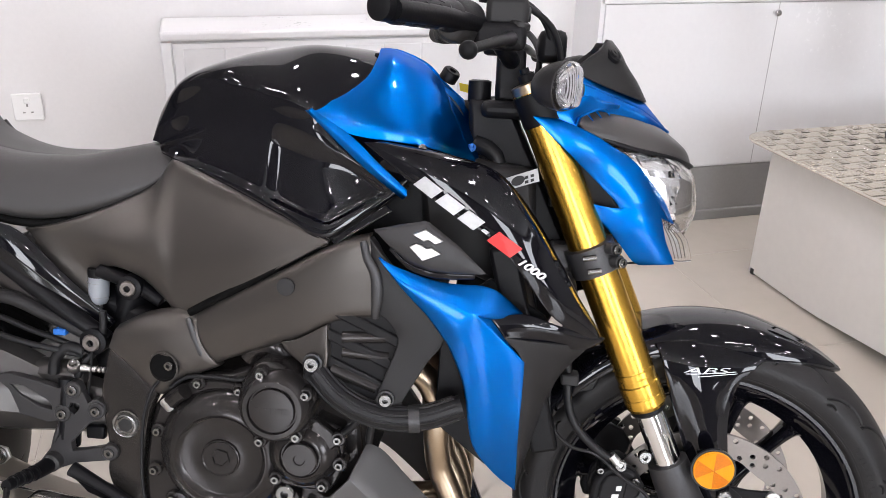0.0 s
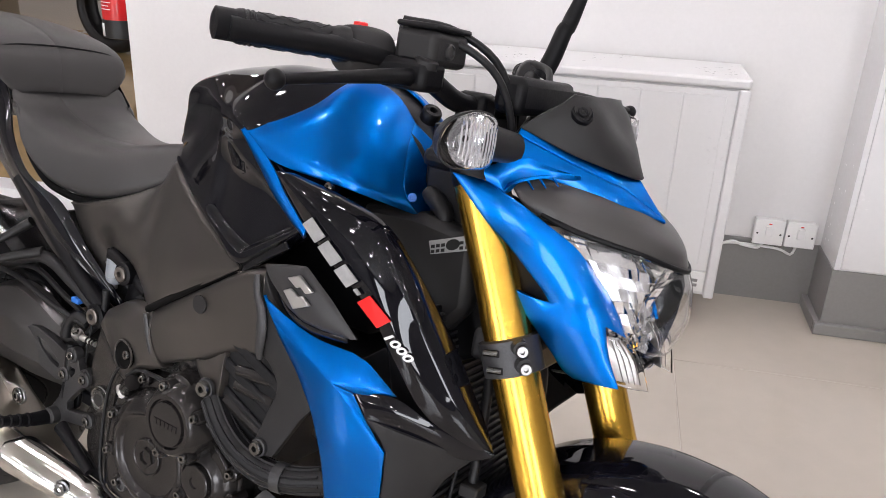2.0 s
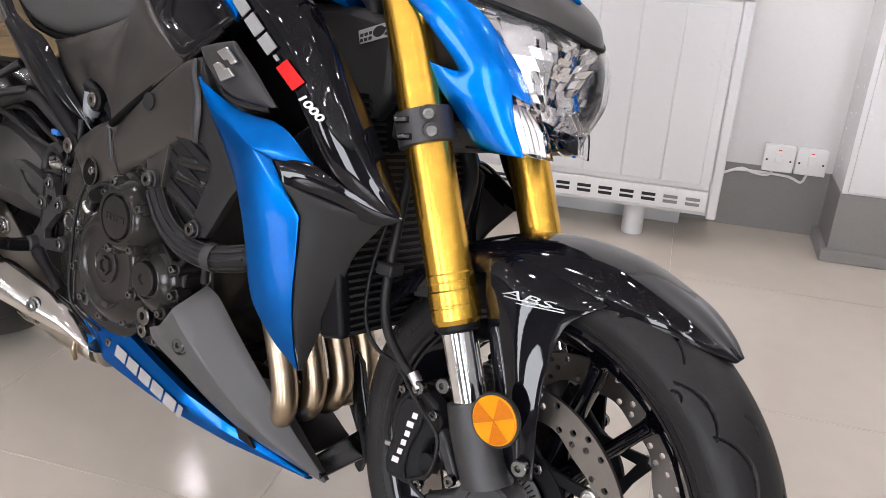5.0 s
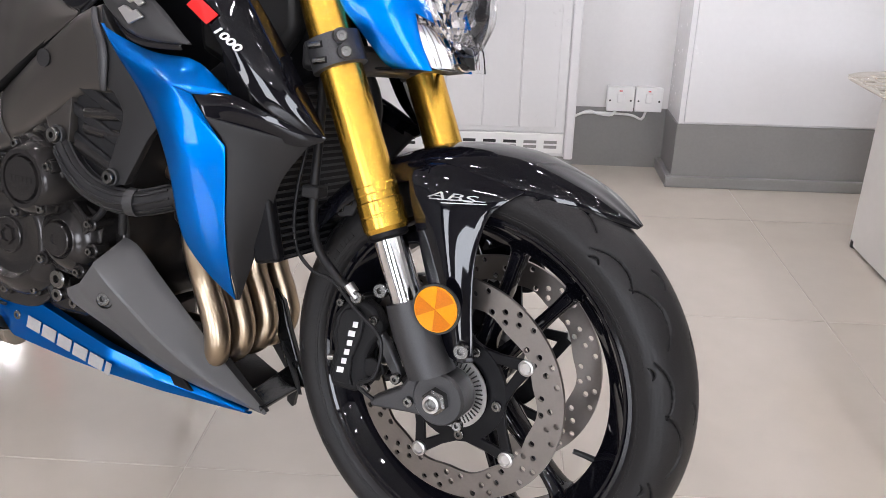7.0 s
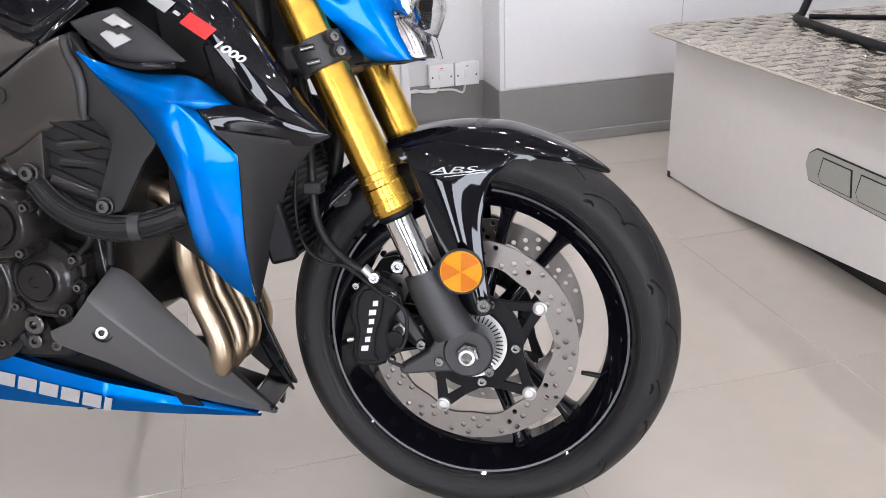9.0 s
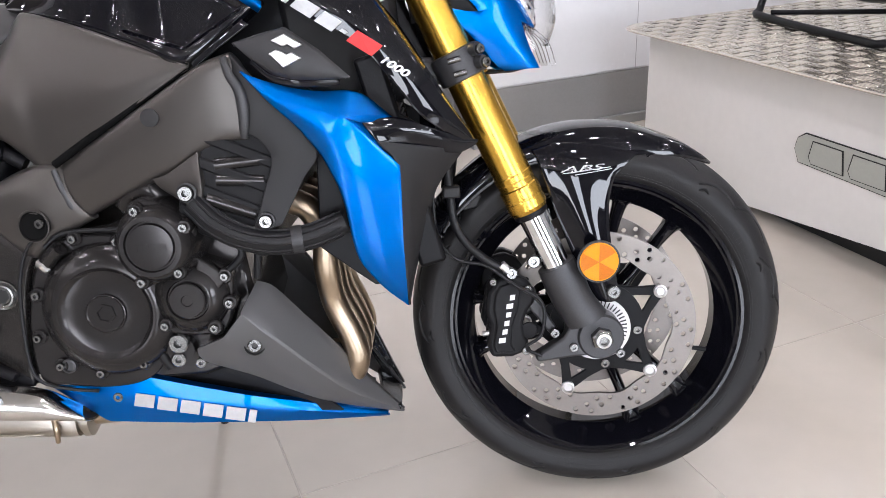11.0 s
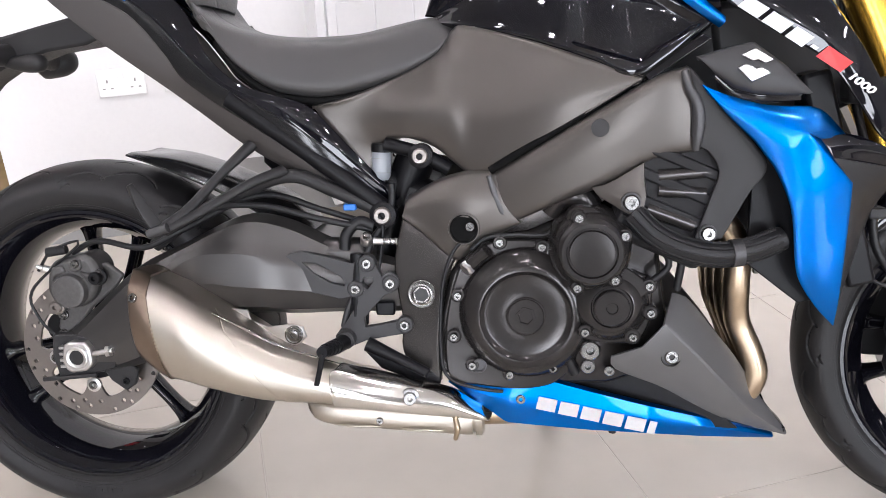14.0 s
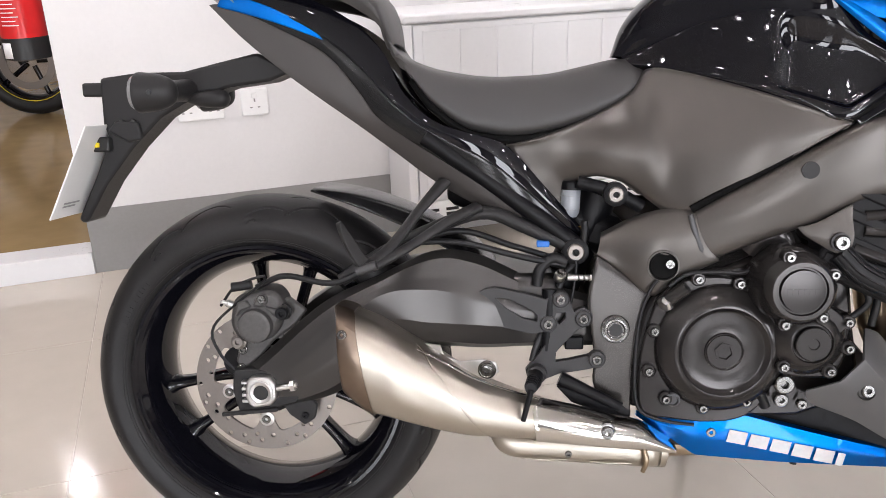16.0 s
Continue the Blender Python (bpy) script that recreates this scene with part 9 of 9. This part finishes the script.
# lower grey cowl and blue belly pan
skin("belly_cowl", [
    [(0.951, -0.141, 0.423), (0.974, -0.137, 0.413), (1.012, -0.125, 0.366), (1.054, -0.109, 0.312), (1.094, -0.083, 0.248), (1.152, -0.047, 0.168)],
    [(0.9345, -0.184, 0.389), (0.957, -0.18, 0.366), (0.992, -0.168, 0.33), (1.032, -0.147, 0.284), (1.08, -0.111, 0.23), (1.151, -0.049, 0.167)],
    [(0.934, -0.1855, 0.386), (0.955, -0.1815, 0.363), (0.989, -0.1695, 0.327), (1.029, -0.1485, 0.281), (1.078, -0.1125, 0.228), (1.151, -0.0495, 0.1665)],
    [(0.904, -0.181, 0.351), (0.917, -0.177, 0.334), (0.96, -0.165, 0.303), (1.005, -0.145, 0.263), (1.062, -0.11, 0.219), (1.15, -0.049, 0.166)],
    [(0.8605, -0.165, 0.331), (0.868, -0.161, 0.311), (0.936, -0.152, 0.281), (0.985, -0.137, 0.25), (1.045, -0.108, 0.213), (1.149, -0.049, 0.165)]], CLAD, bike, "grained grey-black belly cowl with a crease", nu=34, nv=4, solid=0.004, mirror=M, smooth_v=False, smooth=25)
lathe("bolt_seat", [(0.0155, -0.004), (0.0155, 0.001), (0.014, 0.002), (0.0125, -0.002)], (0.946, -0.1725, 0.335), BLACK_INK, bike, axis=(0.15, -1, 0.1), n=24)
bolt(0.946, -0.1725, 0.335, 0.0105, bike, axis=(0.15, -1, 0.1))
skin("belly_edge", [[(1.054, -0.11, 0.312), (1.075, -0.097, 0.277), (1.1, -0.08, 0.237), (1.152, -0.047, 0.17)], [(1.06, -0.086, 0.303), (1.08, -0.072, 0.268), (1.105, -0.058, 0.23), (1.152, -0.04, 0.17)]], PLASTIC, bike, nu=20, nv=3, solid=0.003, mirror=M)
pan = skin("belly_pan", [
    [(0.614, -0.114, 0.276), (0.668, -0.12, 0.273), (0.717, -0.128, 0.280), (0.760, -0.128, 0.286), (0.838, -0.128, 0.265), (0.923, -0.128, 0.244), (1.002, -0.109, 0.219), (1.125, -0.056, 0.170)],
    [(0.614, -0.118, 0.276), (0.668, -0.128, 0.271), (0.717, -0.136, 0.278), (0.760, -0.137, 0.284), (0.838, -0.137, 0.263), (0.923, -0.137, 0.242), (1.002, -0.117, 0.218), (1.125, -0.060, 0.170)],
    [(0.6145, -0.121, 0.2755), (0.666, -0.133, 0.260), (0.711, -0.140, 0.250), (0.756, -0.141, 0.251), (0.833, -0.141, 0.238), (0.918, -0.140, 0.225), (1.002, -0.120, 0.208), (1.124, -0.064, 0.170)],
    [(0.615, -0.118, 0.274), (0.663, -0.125, 0.243), (0.705, -0.132, 0.215), (0.751, -0.134, 0.212), (0.830, -0.134, 0.206), (0.916, -0.133, 0.202), (1.005, -0.112, 0.190), (1.127, -0.056, 0.166)],
    [(0.615, -0.112, 0.274), (0.663, -0.118, 0.243), (0.706, -0.122, 0.213), (0.751, -0.124, 0.21), (0.830, -0.124, 0.204), (0.916, -0.123, 0.2), (1.005, -0.102, 0.188), (1.127, -0.05, 0.165)]], BLUE, bike, "blue belly pan with silver block marks", nu=70, nv=3, solid=0.003, mirror=False, smooth_u=False, smooth_v=False, smooth=35)
bolt(0.727, -0.1405, 0.254, 0.0075, bike, axis=(0, -1, 0))
# added dark plate that stands for the shade between pan and engine
plate("belly_filler", [(0.63, 0.28), (0.66, 0.22), (0.95, 0.205), (1.06, 0.2), (0.98, 0.27), (0.9, 0.31), (0.76, 0.3)], -0.112, -0.106, DARK, bike, "dark filler plate added for the shade behind the belly pan", bevel=0.001)
skin("belly_floor", [[(0.75, -0.12, 0.212), (0.95, -0.115, 0.2), (1.1, -0.06, 0.185)], [(0.75, 0.12, 0.212), (0.95, 0.115, 0.2), (1.1, 0.06, 0.185)]], DARK, bike, "black underside of the belly pan", nu=12, nv=4, solid=0.003)
tube("drain_pipe", [(0.872, -0.1, 0.21), (0.87, -0.1, 0.185)], 0.006, HOSE, bike, "black drain pipe", n=8)
lbr = plate("stand_bracket", [(1.075, 0.33), (1.093, 0.31), (1.105, 0.273), (1.132, 0.208), (1.15, 0.169), (1.135, 0.173), (1.128, 0.155), (1.124, 0.131), (1.111, 0.14), (1.112, 0.161), (1.119, 0.183), (1.103, 0.21), (1.085, 0.25)], 0.063, 0.077, TRIM, bike, "black bent bracket behind the belly pan", bevel=0.003)
skin("bracket_link", [[(1.107, 0.068, 0.2), (1.122, 0.068, 0.187), (1.142, 0.068, 0.176)], [(1.115, 0.0, 0.198), (1.13, 0.0, 0.188), (1.148, 0.0, 0.18)], [(1.118, -0.055, 0.192), (1.132, -0.055, 0.184), (1.148, -0.055, 0.178)]], TRIM, lbr, nu=8, nv=4, solid=0.008)
bolt(1.125, 0.0625, 0.209, 0.006, lbr, DARK)
# side stand on the far side
tube("side_stand", [(0.72, 0.13, 0.26), (0.76, 0.2, 0.13), (0.78, 0.265, 0.047)], [0.014, 0.012, 0.012], DARK, bike, "black side stand", n=12)
part("stand_foot", box_bm(0.75, 0.82, 0.245, 0.29, 0.052, 0.062), DARK, bike, bevel=0.003)

# ---- lettering, plain shapes for makers' marks ----
def on_side(name, o, y, mat, parent, label="", up=0.0009, slope=None):
    return plate(name, o, y, y - up, mat, parent, label, bevel=0, slope=slope)


for k in range(6):
    x, w = 0.75 + 0.0335 * k, (0.0285 if k < 5 else 0.011)
    z = 0.26 - 0.0072 * k
    z1 = z - 0.0066 * w / 0.0345
    on_side("block_mark", [(x + 0.005, z), (x + w + 0.005, z1), (x + w, z1 - 0.02), (x, z - 0.02)], -0.1448, SILVER_INK, pan[0])
# silver emblem on the pod
for o in ([(1.0165, 0.7595), (1.0345, 0.7675), (1.0575, 0.7525), (1.0465, 0.7478), (1.038, 0.7535), (1.0315, 0.7508), (1.0275, 0.7535)], [(1.0125, 0.743), (1.0225, 0.748), (1.03, 0.7455), (1.036, 0.7415), (1.0425, 0.744), (1.0552, 0.7355), (1.0305, 0.7245)]):
    plate("emblem_stroke", o, -0.219, -0.2235, ALU, bike, "plain bright emblem stroke", bevel=0.0014)
# slanted marks on the shroud: three silver, one red, then digits
SD = np.array((0.087, -0.0585))
SD = SD / np.linalg.norm(SD)
SN = np.array((-SD[1], SD[0]))
base = np.array((1.012, 0.835))


def slant(o, t0):
    """Shapes set along the shroud's slope."""
    return [tuple(base + SD * (t0 + a) + SN * (b - 0.01)) for a, b in o]


def shroud_y(x):
    return -float(np.interp(x, (0.95, 1.02, 1.06, 1.1, 1.14, 1.17, 1.2, 1.23), (0.188, 0.2025, 0.2065, 0.208, 0.208, 0.205, 0.199, 0.186)))


def shroud_mark(name, o, mat, label=""):
    c = np.mean(np.array(o), 0)
    return plate(name, o, -0.0004, 0.0012, mat, bike, label, bevel=0, slope=lambda x, z: shroud_y(x) - 0.0026)


for t0, w in ((0.014, 0.03), (0.05, 0.03), (0.086, 0.026)):
    shroud_mark("silver_mark", slant([(0, 0.018), (w, 0.018), (w - 0.006, 0), (-0.006, 0)], t0), SILVER_INK)
shroud_mark("silver_mark", slant([(0, 0.0105), (0.009, 0.0105), (0.007, 0.006), (-0.002, 0.006)], 0.116), SILVER_INK)
shroud_mark("red_mark", slant([(0, 0.019), (0.038, 0.019), (0.032, 0), (-0.006, 0)], 0.134), RED_INK)


def lettering(name, text, m, size, mat, parent, depth=0.0006, label="", wide=1.0, bold=0.0):
    cu = bpy.data.curves.new(name, "FONT")
    cu.body, cu.size, cu.extrude, cu.shear = text, size, depth, 0.3
    cu.offset = bold
    ob = new("x", cu)
    bpy.context.view_layer.update()
    me = bpy.data.meshes.new_from_object(ob.evaluated_get(bpy.context.evaluated_depsgraph_get()))
    bpy.data.objects.remove(ob)
    bpy.data.curves.remove(cu)
    me.transform(m @ Matrix.Diagonal((wide, 1, 1, 1)))
    me.name = name
    return finish(name, me, mat, parent, label, smooth=20)


def facing(at, right, up):
    r, u = Vector(right).normalized(), Vector(up).normalized()
    n = r.cross(u).normalized()
    u = n.cross(r)
    return Matrix(((r.x, u.x, n.x, at[0]), (r.y, u.y, n.y, at[1]), (r.z, u.z, n.z, at[2]), (0, 0, 0, 1)))


def drape(ob, targets, gap):
    """Lay flat letters onto the flanks they are printed on."""
    bm = bmesh.new()
    bm.from_mesh(ob.data)
    bmesh.ops.triangulate(bm, faces=bm.faces)
    bmesh.ops.subdivide_edges(bm, edges=[e for e in bm.edges if e.calc_length() > 0.002], cuts=3, use_grid_fill=True)
    bm.to_mesh(ob.data)
    bm.free()
    trees = [BVHTree.FromPolygons([v.co for v in t.data.vertices], [p.vertices for p in t.data.polygons]) for t in targets]
    for v in ob.data.vertices:
        hits = [h for h in (t.ray_cast(Vector((v.co.x, -0.5, v.co.z)), Vector((0, 1, 0)))[0] for t in trees) if h]
        if hits:
            v.co.y = min(h.y for h in hits) - gap


p = base + SD * 0.176 + SN * (-0.0105)
lettering("lettering", "1000", facing((p[0], shroud_y(p[0]) - 0.0035, p[1]), (SD[0], 0.17, SD[1]), (SN[0], 0.1, SN[1])), 0.0145, WHITE_INK, bike, label="white number on the shroud", wide=1.45, bold=0.0004)
flanks = [mudguard] + [o for o in mudguard.children if o.name.startswith("mudguard_stay")]
drape(lettering("lettering", "ABS", facing((1.407, -0.11, 0.553), (0.069, 0.0, 0.001), (0, 0, 1)), 0.0125, SILVER_INK, mudguard, depth=0.0, label="silver letters on the mudguard", wide=3.0), flanks, 0.0007)
for z0, x0, x1 in ((0.5505, 1.41, 1.484), (0.5478, 1.428, 1.486)):
    g = np.array([[(x0 + (x1 - x0) * k / 16 + dz * 0.5, -0.11, z0 + 0.006 * k / 16 + dz) for k in range(17)] for dz in (0.0, 0.0013)])
    drape(part("underline", grid_bm(g), SILVER_INK, mudguard), flanks, 0.0007)


# ---- floor tiles, each its own piece ----
def tile_mesh(w):
    bm = box_bm(-w / 2, w / 2, -w / 2, w / 2, -0.008, 0.0)
    bmesh.ops.bevel(bm, geom=[e for e in bm.edges if all(abs(v.co.z) < 1e-6 for v in e.verts)], offset=0.0008, segments=1, affect="EDGES")
    me = bpy.data.meshes.new("tile")
    bm.to_mesh(me)
    bm.free()
    me.materials.append(TILE)
    return me


PITCH = 0.648
TILE_ME = tile_mesh(PITCH - 0.0022)
for i in range(-9, 8):
    for j in range(-11, 3):
        u, v = 0.892 + PITCH * (i + 0.5), -0.356 + PITCH * (j + 0.5)
        if v + PITCH / 2 > WALL_V + 0.2 or not (U0 < u < U1 - 0.1):
            continue
        t = new("tile", TILE_ME)
        t.parent = bed
        t.matrix_basis = Matrix.Translation((u, v, 0.0)) @ Matrix.Rotation(((i * 7 + j * 3) % 4) * math.pi / 2, 4, "Z")
